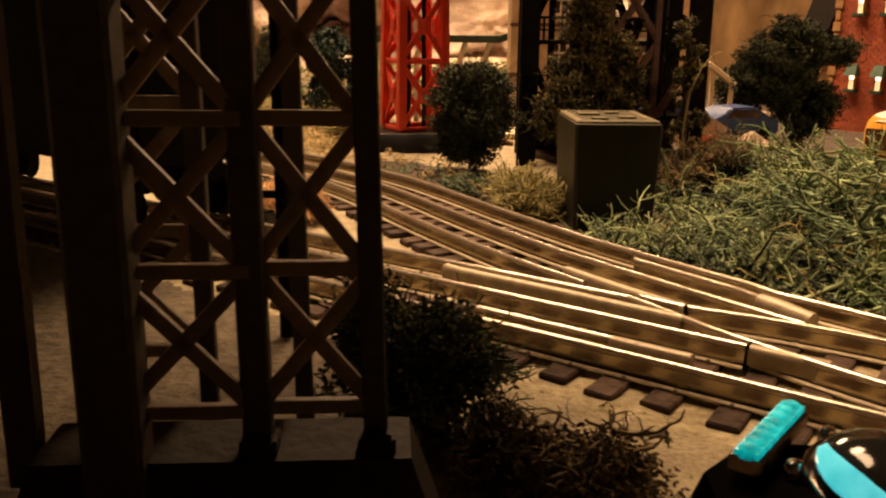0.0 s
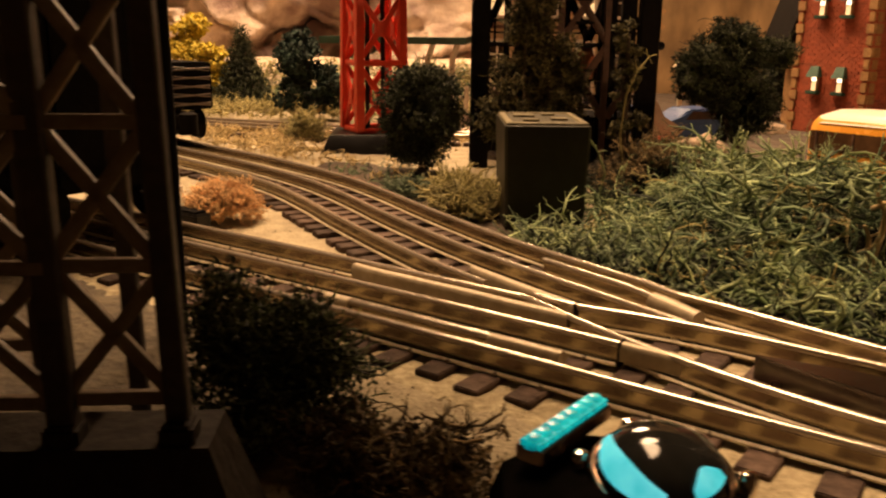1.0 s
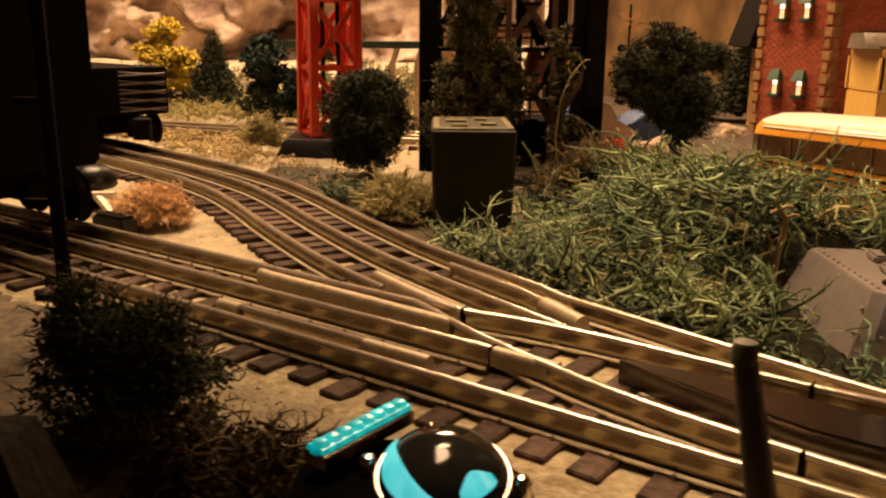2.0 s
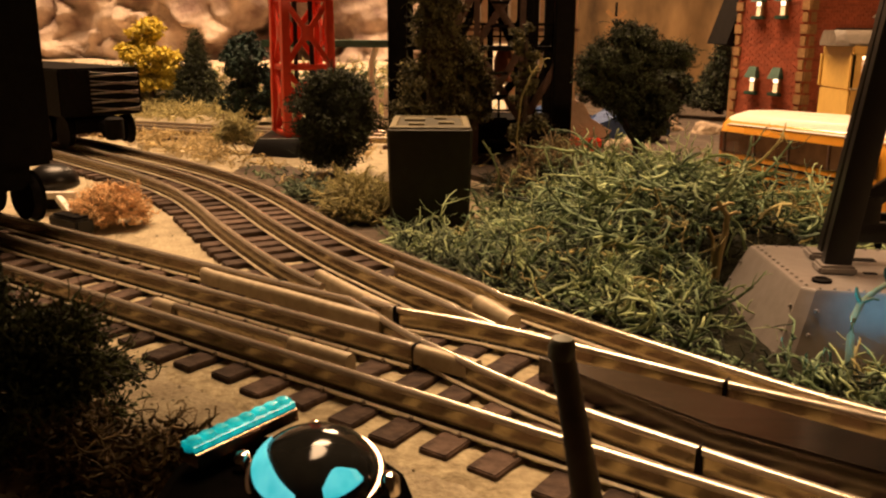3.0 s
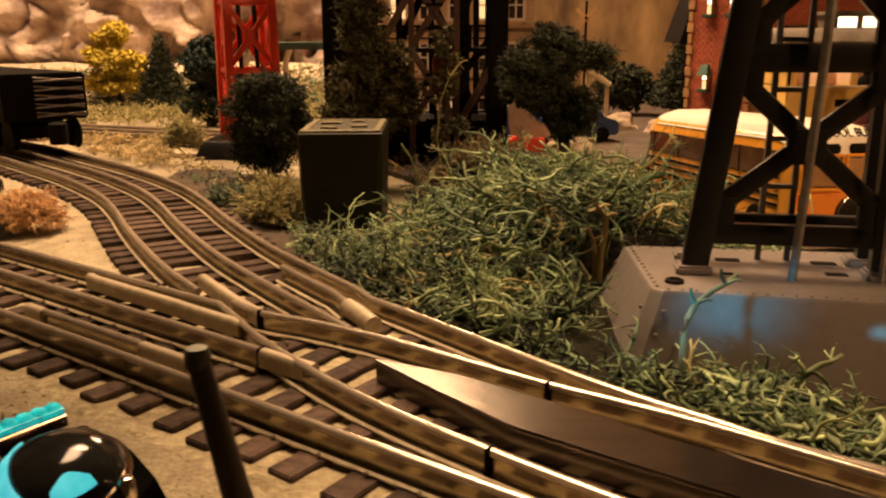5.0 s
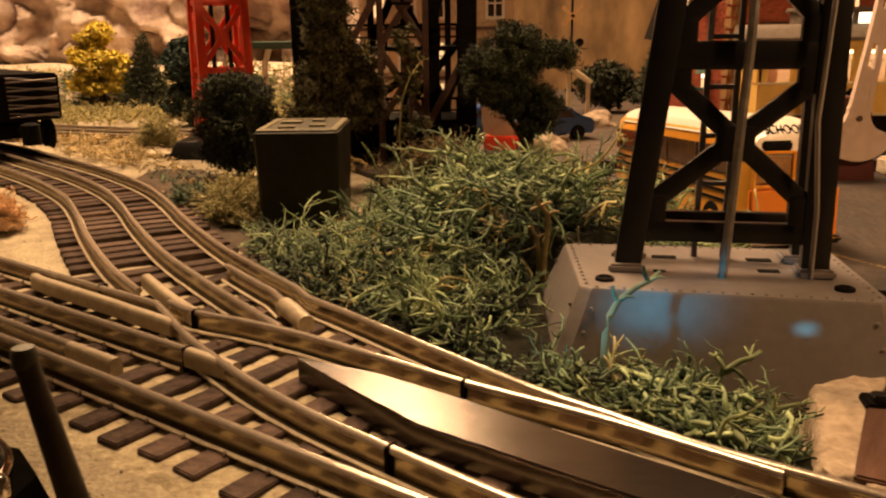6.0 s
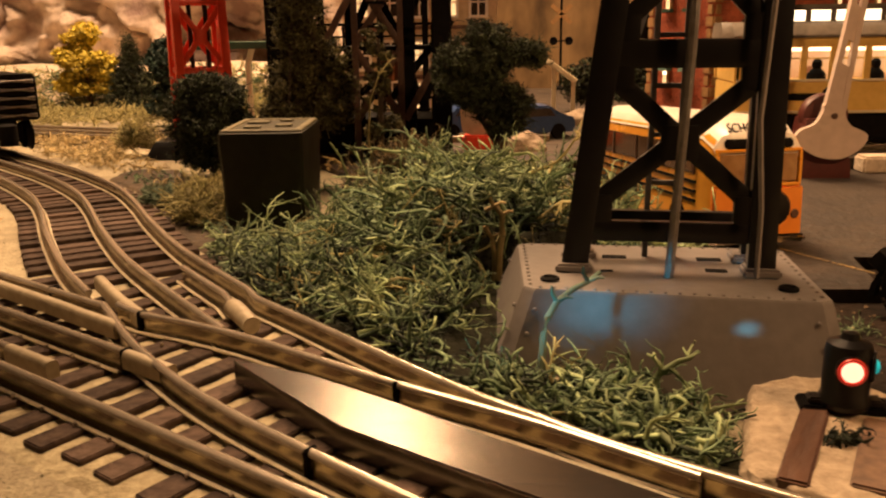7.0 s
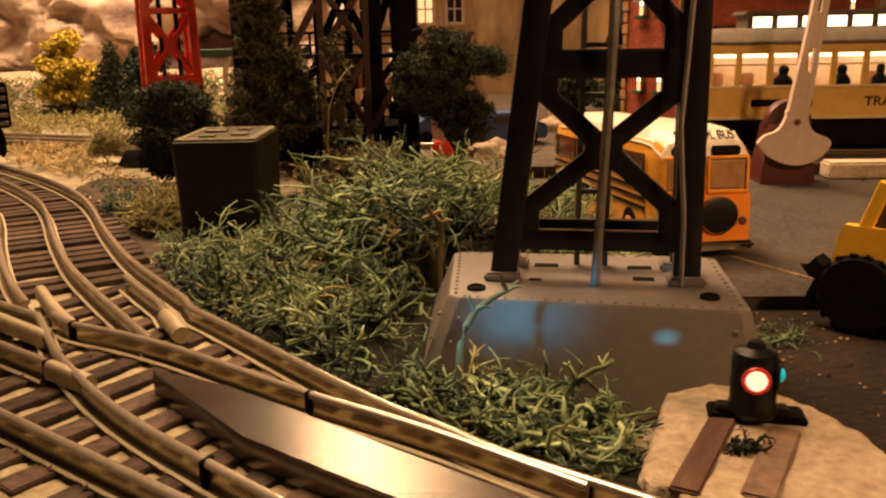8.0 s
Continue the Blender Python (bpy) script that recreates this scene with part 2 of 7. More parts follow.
def shade(me, angle=35):
    """Smooth faces, sharp where they fold by more than the angle."""
    me.polygons.foreach_set("use_smooth", [True] * len(me.polygons))
    me.set_sharp_from_angle(angle=radians(angle))


def part(name, bm, material, parent=None, label="", angle=35):
    bmesh.ops.recalc_face_normals(bm, faces=bm.faces)
    me = bpy.data.meshes.new(name)
    bm.to_mesh(me)
    bm.free()
    me.materials.append(material)
    shade(me, angle)
    ob = new(name, me)
    if parent:
        ob.parent = parent
    if label:
        ob["label"] = label
    return ob


def raw(name, verts, faces, material, parent=None, smooth=False):
    me = bpy.data.meshes.new(name)
    me.from_pydata(verts, [], faces)
    me.materials.append(material)
    if smooth:
        me.polygons.foreach_set("use_smooth", [True] * len(me.polygons))
    ob = new(name, me)
    if parent:
        ob.parent = parent
    return ob


def thing(name, at, rz=0.0, label="", category="", group="", kind=""):
    ob = new(name)
    ob.empty_display_size = 0.01
    ob.matrix_world = pose(*at, 0, 0, rz)
    return tagged(ob, label, category, group, kind)


def lettering(text, size, m, material, parent, name="lettering", width=None, depth=0.0002):
    cu = bpy.data.curves.new(name, "FONT")
    cu.body, cu.size, cu.extrude, cu.align_x, cu.align_y = text, size, depth, "CENTER", "CENTER"
    ob = new(name, cu)
    me = bpy.data.meshes.new_from_object(ob.evaluated_get(bpy.context.evaluated_depsgraph_get()))
    bpy.data.objects.remove(ob)
    if width:
        xs = [v.co.x for v in me.vertices]
        k = width / (max(xs) - min(xs))
        me.transform(Matrix.Diagonal((k, 1, 1, 1)))
    me.transform(m)
    me.materials.clear()
    me.materials.append(material)
    out = new(name, me)
    out.parent = parent
    return out


def leaves(rng, blobs, count, size, shell=0.55, flat=1.0):
    """Small leaf quads scattered through blobs (x, y, z, rx, ry, rz)."""
    verts, faces = [], []
    vol = [b[3] * b[4] * b[5] for b in blobs]
    for _ in range(count):
        b = rng.choices(blobs, vol)[0]
        d = Vector((rng.gauss(0, 1), rng.gauss(0, 1), rng.gauss(0, 1))).normalized()
        r = rng.uniform(shell, 1.0) * (0.86 + 0.28 * noise.noise(Vector((d.x * 3 + b[0] * 90, d.y * 3, d.z * 3 + b[2] * 90))) + 0.06 * rng.random())
        p = Vector((b[0] + d.x * r * b[3], b[1] + d.y * r * b[4], b[2] + d.z * r * b[5]))
        u = Vector((rng.gauss(0, 1), rng.gauss(0, 1), rng.gauss(0, 1))).normalized()
        v = u.cross(d + Vector((rng.gauss(0, 0.6), rng.gauss(0, 0.6), rng.gauss(0, 0.6)))).normalized()
        s = size * rng.uniform(0.6, 1.4)
        n = len(verts)
        w = u.cross(v) * (s * rng.uniform(0.1, 0.5))
        verts += [p - u * s, p - v * s * 0.6 + w, p + u * s, p + v * s * 0.6 + w]
        faces.append((n, n + 1, n + 2, n + 3))
    return verts, faces


def twig(verts, faces, rng, p, d, length, r, bend=0.5, up=0.0, segs=6, fork=0.35, depth=0):
    """One wiggly three-sided twig that may fork."""
    p, d = Vector(p), Vector(d).normalized()
    base = None
    turn = Matrix.Rotation(rng.gauss(0, 0.42), 3, Vector((rng.gauss(0, 1), rng.gauss(0, 1), rng.gauss(0, 1))).normalized())
    for i in range(segs + 1):
        u = d.cross(Vector((0.3, 0.5, 0.81))).normalized()
        v = d.cross(u)
        rr = r * (1 - 0.55 * i / segs)
        n = len(verts)
        for k in range(3):
            a = 2.0944 * k
            verts.append(p + rr * (math.cos(a) * u + math.sin(a) * v))
        if base is not None:
            for k in range(3):
                j = (k + 1) % 3
                faces.append((base + k, base + j, n + j, n + k))
        base = n
        if i == segs:
            faces.append((n, n + 1, n + 2))
            break
        if depth < 2 and i > 0 and rng.random() < fork:
            side = (d + 0.9 * Vector((rng.gauss(0, 1), rng.gauss(0, 1), rng.gauss(0, 0.7)))).normalized()
            twig(verts, faces, rng, p, side, length * 0.4, rr * 0.8, bend, up, max(2, segs - 2), fork * 0.6, depth + 1)
        p = p + d * (length / segs)
        d = turn @ d
        d = (d + bend * Vector((rng.gauss(0, 1), rng.gauss(0, 1), rng.gauss(0, 0.8))) * 0.45 + Vector((0, 0, up))).normalized()


def lichen_patch(name, seed, area, height, count, length, r, material, label, category="lichen", flat=0.1, bend=1.0, fork=0.6):
    """Tangled lichen over a plan area: area() gives a random (x, y), height(x, y) the surface's height there."""
    rng = random.Random(seed)
    verts, faces = [], []
    for _ in range(count):
        x, y = area(rng)
        h = height(x, y)
        if h <= 0:
            continue
        z = GROUND(x, y) + h * (1 - 0.55 * rng.random() ** 2)
        d = (rng.gauss(0, 1), rng.gauss(0, 1), rng.gauss(flat, 0.27))
        twig(verts, faces, rng, (x, y, z), d, length * rng.uniform(0.5, 1.5), r * rng.uniform(0.6, 1.4), bend, fork=fork)
    ob = raw(name, verts, faces, material, smooth=True)
    return tagged(ob, label, category, kind="stuff")


def lichen_tangle(name, seed, area, height, clump_count, per, length, r, material, label, spread=0.007, lift=0.0, category="lichen"):
    """Lichen in combed sprays: each spray leans one way, with stubby side branches."""
    rng = random.Random(seed)
    verts, faces = [], []
    for _ in range(clump_count):
        cx, cy = area(rng)
        if height(cx, cy) <= 0:
            continue
        a = rng.uniform(0, 2 * math.pi)
        lean = Vector((math.cos(a), 0.7 * math.sin(a), rng.gauss(lift, 0.13)))
        for _ in range(per):
            x, y = cx + rng.gauss(0, spread), cy + rng.gauss(0, spread)
            h = height(x, y)
            if h <= 0:
                continue
            z = GROUND(x, y) + h * (1.03 - 0.5 * rng.random() ** 2)
            d = lean + Vector((rng.gauss(0, 0.42), rng.gauss(0, 0.42), rng.gauss(0, 0.2)))
            reach = d.normalized() * length * 1.2
            if f3_dist(x + reach.x, y + reach.y) < 0.004:
                d = Vector((-d.x, -d.y, d.z))
            twig(verts, faces, rng, (x, y, z), d, length * rng.uniform(0.5, 1.5), r * rng.uniform(0.65, 1.4), 0.55, -0.03, 7, 0.75)
    ob = raw(name, verts, faces, material, smooth=True)
    return tagged(ob, label, category, kind="stuff")


def GROUND(x, y):
    """Height of the layout's surface."""
    dip = math.exp(-(((x - 0.122) / 0.042) ** 2 + ((y - 0.175) / 0.042) ** 2))
    pit = math.exp(-((x + 0.02) / 0.042) ** 2 - ((y - 0.325) / 0.045) ** 2)
    sx, sy = min(1.0, max(0.0, (x - 0.141) / 0.010)), min(1.0, max(0.0, (y - 0.104) / 0.012))
    town = min(1.0, max(0.0, (x - 0.098 + 0.2 * max(0.0, y - 0.24)) / 0.03)) * min(1.0, max(0.0, (y - 0.23) / 0.02))
    trench = max(sx * sx * (3 - 2 * sx) * sy * sy * (3 - 2 * sy), town)
    return 0.0024 * math.exp(-((x + 0.02) / 0.3) ** 4) - max(0.0102 * dip, 0.0135 * trench) - 0.0055 * pit + 0.0007 * noise.noise(Vector((x * 60, y * 60, 0))) + 0.0005 * noise.noise(Vector((x * 190, y * 190, 3)))


# ---- setting ----
def build_ground():
    xs = np.concatenate([np.linspace(-1.4, -0.3, 23)[:-1], np.linspace(-0.3, 0.26, 188), np.linspace(0.26, 1.4, 24)[1:]])
    ys = np.concatenate([np.linspace(0.055, 0.5, 151), np.linspace(0.5, 1.4, 31)[1:]])
    verts = [(x, y, GROUND(x, y)) for y in ys for x in xs]
    n = len(xs)
    faces = [(j * n + i, j * n + i + 1, (j + 1) * n + i + 1, (j + 1) * n + i) for j in range(len(ys) - 1) for i in range(n - 1)]
    k = len(verts)
    verts += [(x, 0.055, -0.03) for x in xs]
    faces += [(k + i, k + i + 1, i + 1, i) for i in range(n - 1)]
    ob = raw("ground", verts, faces, SAND, smooth=True)
    tagged(ob, "pale sandy scenery base of a model railway layout", "ground", kind="structure")


build_ground()


def build_table():
    """Plain board and legs that carry the layout."""
    bm = bmesh.new()
    add_box(bm, (0, 0.73, -0.046), (2.8, 1.35, 0.03), 0, 0.002)
    for x in (-1.3, 0.0, 1.3):
        for y in (0.12, 1.33):
            add_box(bm, (x, y, -0.48), (0.06, 0.06, 0.84), 0, 0.003)
    tagged(part("layout_table", bm, WALLPAINT), "plain wooden table under the model layout", "table", kind="structure")


build_table()


def build_room():
    for name, c, s in (("wall_north", (0, 2.55, 0.3), (5.2, 0.1, 2.4)), ("wall_south", (0, -2.55, 0.3), (5.2, 0.1, 2.4)),
                       ("wall_east", (2.55, 0, 0.3), (0.1, 5.0, 2.4)), ("wall_west", (-2.55, 0, 0.3), (0.1, 5.0, 2.4))):
        bm = bmesh.new()
        add_box(bm, c, s)
        tagged(part(name, bm, WALLPAINT), "plain painted room wall round the layout", "wall", kind="structure")
    bm = bmesh.new()
    add_box(bm, (0, 0, 1.55), (5.2, 5.2, 0.1))
    tagged(part("ceiling", bm, WALLPAINT), "plain painted room ceiling", "ceiling", kind="structure")
    bm = bmesh.new()
    add_box(bm, (0, 0, -0.95), (5.2, 5.2, 0.1))
    tagged(part("floor", bm, WALLPAINT), "plain room floor under the layout", "floor", kind="structure")


build_room()


def build_rock():
    """Plaster rock face behind the layout: broad smooth blocks with few deep cracks."""
    nx, nz = 420, 130
    verts, faces = [], []
    for j in range(nz):
        for i in range(nx):
            u, w = i / (nx - 1), j / (nz - 1)
            x, z = -1.1 + 1.16 * u, -0.01 + 0.36 * w
            q = Vector((x * 5, z * 7, 1.7))
            warp = 0.5 * noise.noise(Vector((x * 12, z * 12, 4))) + 0.2 * noise.noise(Vector((x * 40, z * 40, 7)))
            dist, where = noise.voronoi(Vector((x * 5.5 + 0.7 * noise.noise(q) + warp, z * 9 + warp, 2.0)))
            gap = min(1.0, (dist[1] - dist[0]) * 9)
            step = noise.noise(where[0] * 3.7)
            facet, cell = noise.voronoi(Vector((x * 17 + warp, z * 21 - warp, 5.0)))
            tilt = noise.noise(cell[0] * 2.3)
            y = 0.96 + 0.09 * w - 0.005 * gap - 0.045 * step - 0.045 * noise.fractal(q, 0.9, 2.0, 4) - 0.012 * tilt - 0.004 * noise.noise(q * 8) - 0.0015 * noise.noise(q * 30)
            verts.append((x, y, z))
    for j in range(nz - 1):
        for i in range(nx - 1):
            a = j * nx + i
            faces.append((a, a + 1, a + nx + 1, a + nx))
    ob = raw("rock_face", verts, faces, ROCK, smooth=True)
    tagged(ob, "rugged tan and purple-brown plaster rock face behind the layout", "rock face", kind="structure")


build_rock()


def build_backdrop():
    """Painted cloth on a board, hanging in a few wide soft folds."""
    verts, faces = [], []
    nx, nz = 160, 24
    for k in range(nz):
        for i in range(nx):
            x, z = -0.03 + 1.14 * i / (nx - 1), -0.02 + 0.64 * k / (nz - 1)
            fold = 0.006 * noise.noise(Vector((x * 14, z * 1.5, 3))) + 0.003 * noise.noise(Vector((x * 38, z * 2.5, 8)))
            verts.append((x, 1.00 + fold, z))
    for k in range(nz - 1):
        for i in range(nx - 1):
            a = k * nx + i
            faces.append((a, a + 1, a + nx + 1, a + nx))
    n = len(verts)
    verts += [(-0.03, 1.03, -0.02), (1.11, 1.03, -0.02), (1.11, 1.03, 0.62), (-0.03, 1.03, 0.62)]
    faces += [(n + 3, n + 2, n + 1, n)]
    tagged(raw("backdrop_board", verts, faces, BACKDROP, smooth=True), "brown and tan painted backdrop cloth behind the town", "backdrop", kind="structure")


build_backdrop()

# ---- tracks ----
DA, NA = Vector((0.835, -0.5503)).normalized(), Vector((0.5503, 0.835)).normalized()


def on_a(s, o):
    """Plan point s along the near route and o across it."""
    return DA * s + NA * o


O1, O2, O3 = 0.1125, 0.1312, 0.1470
HEAD = [(0.00100 * math.cos(radians(q)), 0.0042 + 0.0008 * math.sin(radians(q))) for q in range(-66, 250, 18)]
RAILPROF = [(-0.0023, 0), (0.0023, 0), (0.0024, 0.0004), (0.0020, 0.0008), (0.0016, 0.0004), (0.00045, 0.0005)] + HEAD + [(-0.00045, 0.0005), (-0.0016, 0.0004), (-0.0020, 0.0008), (-0.0024, 0.0004)]
GUARDPROF = [(-0.0014, 0.0010), (0.0014, 0.0010), (0.0015, 0.0035), (0.0012, 0.0045), (0.0006, 0.0049), (-0.0006, 0.0049), (-0.0012, 0.0045), (-0.0015, 0.0035)]
RAILZ = 0.0040
LINE_B = smooth_line([(-0.42, 0.585), (-0.33, 0.547), (-0.25, 0.489), (-0.185, 0.4295), (-0.149, 0.394), (-0.117, 0.3565), (-0.0965, 0.3255), (-0.079, 0.295), (-0.062, 0.267), (-0.047, 0.244), (-0.034, 0.2265), (-0.020, 0.2085), (-0.004, 0.1885), (0.002, 0.181)])
LINE_F3 = offset_line(LINE_B, 0.0172)[:-6] + smooth_line([(0.004, 0.2035), (0.016, 0.1915), (0.035, 0.1715), (0.05, 0.156), (0.062, 0.1445), (0.071, 0.1372), (0.082, 0.1275), (0.1, 0.1155), (0.15, 0.0826), (0.24, 0.0235)])
LINE_F1 = [p for p in offset_line(LINE_B, -0.0172) if p.y > 0.208]
LINE_P = smooth_line([(-0.034, 0.199), (-0.029, 0.192), (-0.016, 0.173), (0.002, 0.152), (0.017, 0.1375), (0.031, 0.126), (0.043, 0.1165), (0.06, 0.1035), (0.078, 0.0895)])
LINE_K = smooth_line([(-0.030, 0.199), (-0.021, 0.1915), (-0.008, 0.1855), (0.008, 0.1765), (0.024, 0.1655), (0.044, 0.1515), (0.057, 0.1435), (0.071, 0.1345), (0.094, 0.1175)])
WING_P = smooth_line([tuple(on_a(-0.187, 0.1435)), tuple(on_a(-0.182, 0.1425)), tuple(on_a(-0.150, 0.1418)), tuple(on_a(-0.138, 0.1412)), (-0.0235, 0.184)])
WING_K = smooth_line([(-0.0455, 0.2225), (-0.041, 0.2165), (-0.032, 0.2045), (-0.021, 0.1915)])


def straight(o, s0, s1, n=24):
    return [on_a(s0 + (s1 - s0) * i / n, o) for i in range(n + 1)]


TURNOUT = thing("track_turnout", (0, 0, 0), label="three-rail model railway turnout with tarnished rails on dark wooden ties", category="railway track")


def pale_foot(ob):
    """Own materials: foot lip pale for its edge highlight, web darker for shade."""
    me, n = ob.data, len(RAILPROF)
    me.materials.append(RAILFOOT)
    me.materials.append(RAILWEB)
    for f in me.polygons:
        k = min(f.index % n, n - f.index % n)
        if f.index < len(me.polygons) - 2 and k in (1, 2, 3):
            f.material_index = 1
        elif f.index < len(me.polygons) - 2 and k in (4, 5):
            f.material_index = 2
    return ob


def rail(line, material=RAIL, prof=RAILPROF, name="rail", label=""):
    bm = bmesh.new()
    add_sweep(bm, line, prof, RAILZ)
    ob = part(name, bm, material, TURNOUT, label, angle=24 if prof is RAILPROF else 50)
    return pale_foot(ob) if prof is RAILPROF else ob


for line in (straight(O1, -0.56, 0.34), straight(O2, -0.56, -0.1042), straight(O3, -0.56, -0.136), LINE_B, LINE_F1, LINE_F3, LINE_P, LINE_K):
    rail(line)
for line in (WING_P, WING_K, straight(O2, -0.1036, -0.0885, 4), straight(O1 + 0.0062, -0.1745, -0.167, 3), straight(O1 + 0.0062, -0.128, -0.111, 4)):
    rail(line, RAILTIN, GUARDPROF, "guard_rail", "pale tinplate guard piece")
rail(straight(O1 + 0.0062, -0.167, -0.128, 6), name="guard_rail")
GUARD_F3 = [p for p in offset_line(LINE_F3, -0.0065) if 0.199 < p.y < 0.235]
rail(GUARD_F3, name="guard_rail")
bm = bmesh.new()
add_tube(bm, [(-0.0015, 0.2005, 0.0069), (0.0015, 0.196, 0.0069), (0.0065, 0.1885, 0.0064)], [0.0024, 0.0024, 0.0022], 12)
part("guard_end", bm, RAILTIN, TURNOUT, "pale rounded guard rail end")


def build_plate():
    """Wide tapered centre plate of the turnout."""
    low = [(0.0105, 0.1605), (0.022, 0.1475), (0.037, 0.1315), (0.056, 0.1185), (0.074, 0.1065), (0.12, 0.076), (0.16, 0.046)]
    top = [(0.0107, 0.1612), (0.028, 0.1535), (0.045, 0.1420), (0.063, 0.1285), (0.08, 0.1165), (0.124, 0.084), (0.162, 0.049)]
    bm = bmesh.new()
    rings = []
    for (ax, ay), (bx, by) in zip(low, top):
        a, b = Vector((ax, ay, 0)), Vector((bx, by, 0))
        e = (b - a) * 0.03
        rings.append([a + Vector((0, 0, RAILZ)), a + Vector((0, 0, 0.0082)), a + e + Vector((0, 0, 0.009)), b - e + Vector((0, 0, 0.009)), b + Vector((0, 0, 0.0082)), b + Vector((0, 0, RAILZ))])
    ring_join(bm, rings)
    part("centre_plate", bm, PLATE, TURNOUT, "wide tapered brushed metal centre plate", angle=25)


build_plate()
for p, ang in ((on_a(-0.1039, O2), 0), ((0.045, 0.1508), 0), ((0.0335, 0.1238), 0), ((-0.021, 0.1915), 0), ((-0.053, 0.2118), 0)):
    bm = bmesh.new()
    add_box(bm, (p[0], p[1], 0.0063), (0.0008, 0.0030, 0.0058), -33.4, 0.0003)
    part("rail_joint", bm, BLACKM, TURNOUT)

TIE_MESHES = {}


def tie(centre, angle, length, rng):
    key = round(length * 500)
    if key not in TIE_MESHES:
        bm = bmesh.new()
        add_box(bm, (0, 0, 0.00185), (0.0058, key / 500, 0.0043), 0, 0.00025)
        me = bpy.data.meshes.new("tie")
        bm.to_mesh(me)
        bm.free()
        me.materials.append(TIE)
        TIE_MESHES[key] = me
    ob = new("tie", TIE_MESHES[key])
    ob.parent = TURNOUT
    ob.matrix_basis = pose(centre.x, centre.y, rng.uniform(-0.0002, 0.0001), 0, 0, angle + rng.uniform(-1.5, 1.5))


def build_ties():
    rng = random.Random(4)
    f3 = [(p.dot(DA), p.dot(NA)) for p in LINE_F3]
    s = -0.5
    while s < 0.24:
        far = O3 + 0.0085
        if s > -0.158:
            far = min(f3, key=lambda q: abs(q[0] - s))[1] + 0.0075
        near = O1 - 0.0100 + rng.uniform(-0.0008, 0.0008)
        tie(on_a(s, (near + far) / 2), -33.4, far - near, rng)
        s += 0.0108
    run, last = 0.0, None
    for i in range(1, len(LINE_B) - 1):
        p = LINE_B[i]
        if p.dot(DA) > -0.162:
            break
        d = (LINE_B[i + 1] - LINE_B[i - 1]).normalized()
        run += (LINE_B[i] - LINE_B[i - 1]).length
        if run >= 0.0096:
            run -= 0.0096
            tie(p, math.degrees(math.atan2(d.y, d.x)), 0.052, rng)


build_ties()


def build_bed():
    """Dirty olive-brown sand between the rails."""
    rng = random.Random(5)
    f3 = [(p.dot(DA), p.dot(NA)) for p in LINE_F3]
    rows = []
    for k in range(90):
        s = -0.46 + 0.0075 * k
        far = O3 + 0.003 if s < -0.158 else min(f3, key=lambda q: abs(q[0] - s))[1] + 0.002
        near = O1 - 0.017 + rng.uniform(-0.0012, 0.0012)
        row = []
        for i in range(19):
            p = on_a(s, near + (far - near) * i / 18)
            row.append((p.x, p.y, max(GROUND(p.x, p.y) + 0.0003, min(0.0022, 0.0010 * i)) + 0.0004 * noise.noise(Vector((p.x * 200, p.y * 200, 3))) - 0.0012 * (i == 0)))
        rows.append(row)
    verts = [p for row in rows for p in row]
    faces = [(k * 19 + i, k * 19 + i + 1, k * 19 + i + 20, k * 19 + i + 19) for k in range(89) for i in range(18)]
    tagged(raw("track_bed", verts, faces, mat("dirty_sand", (0.52, 0.45, 0.29), (0.25, 0.205, 0.125), 500, 0.95, bump=0.9, detail=8, spec=0.15), smooth=True), "dirty olive-brown sand between the rails", "ground", kind="structure")


build_bed()


def build_spikes():
    """Small spikes that hold the rail feet."""
    bm = bmesh.new()
    rng = random.Random(9)
    s = -0.24
    while s < 0.1:
        for o in (O1 - 0.0026, O1 + 0.0026, O2 - 0.0026, O3 - 0.0026):
            if o > O1 + 0.01 and s > -0.11:
                continue
            p = on_a(s + rng.uniform(-0.0006, 0.0006), o)
            add_box(bm, (p.x, p.y, 0.0044), (0.0007, 0.0008, 0.0009), -33.4, 0.0001)
        s += 0.0108
    part("spike_row", bm, RAIL, TURNOUT)["kind"] = "stuff"


build_spikes()


def far_track(points, z):
    """A plain three-rail track that runs across behind the trees."""
    t = thing("track", (0, 0, 0), label="shiny three-rail model track running along the back", category="railway track", group="tracks")
    line = smooth_line(points, 0.008)
    for o in (-0.0172, 0, 0.0172):
        bm = bmesh.new()
        add_sweep(bm, offset_line(line, o), RAILPROF, z)
        pale_foot(part("rail", bm, RAIL, t, angle=50))
    rng = random.Random(5)
    mesh = TIE_MESHES[26] if 26 in TIE_MESHES else list(TIE_MESHES.values())[0]
    run = 0.0
    for i in range(1, len(line) - 1):
        run += (line[i] - line[i - 1]).length
        if run < 0.011:
            continue
        run -= 0.011
        d = line[i + 1] - line[i - 1]
        ob = new("tie", mesh)
        ob.parent = t
        ob.matrix_basis = pose(line[i].x, line[i].y, z - 0.0035, 0, 0, math.degrees(math.atan2(d.y, d.x)) + rng.uniform(-2, 2))


far_track([(-0.62, 0.715), (-0.40, 0.640), (-0.26, 0.592), (-0.19, 0.5685), (-0.14, 0.5535), (-0.08, 0.5435), (-0.02, 0.541), (0.1, 0.545)], 0.0042)


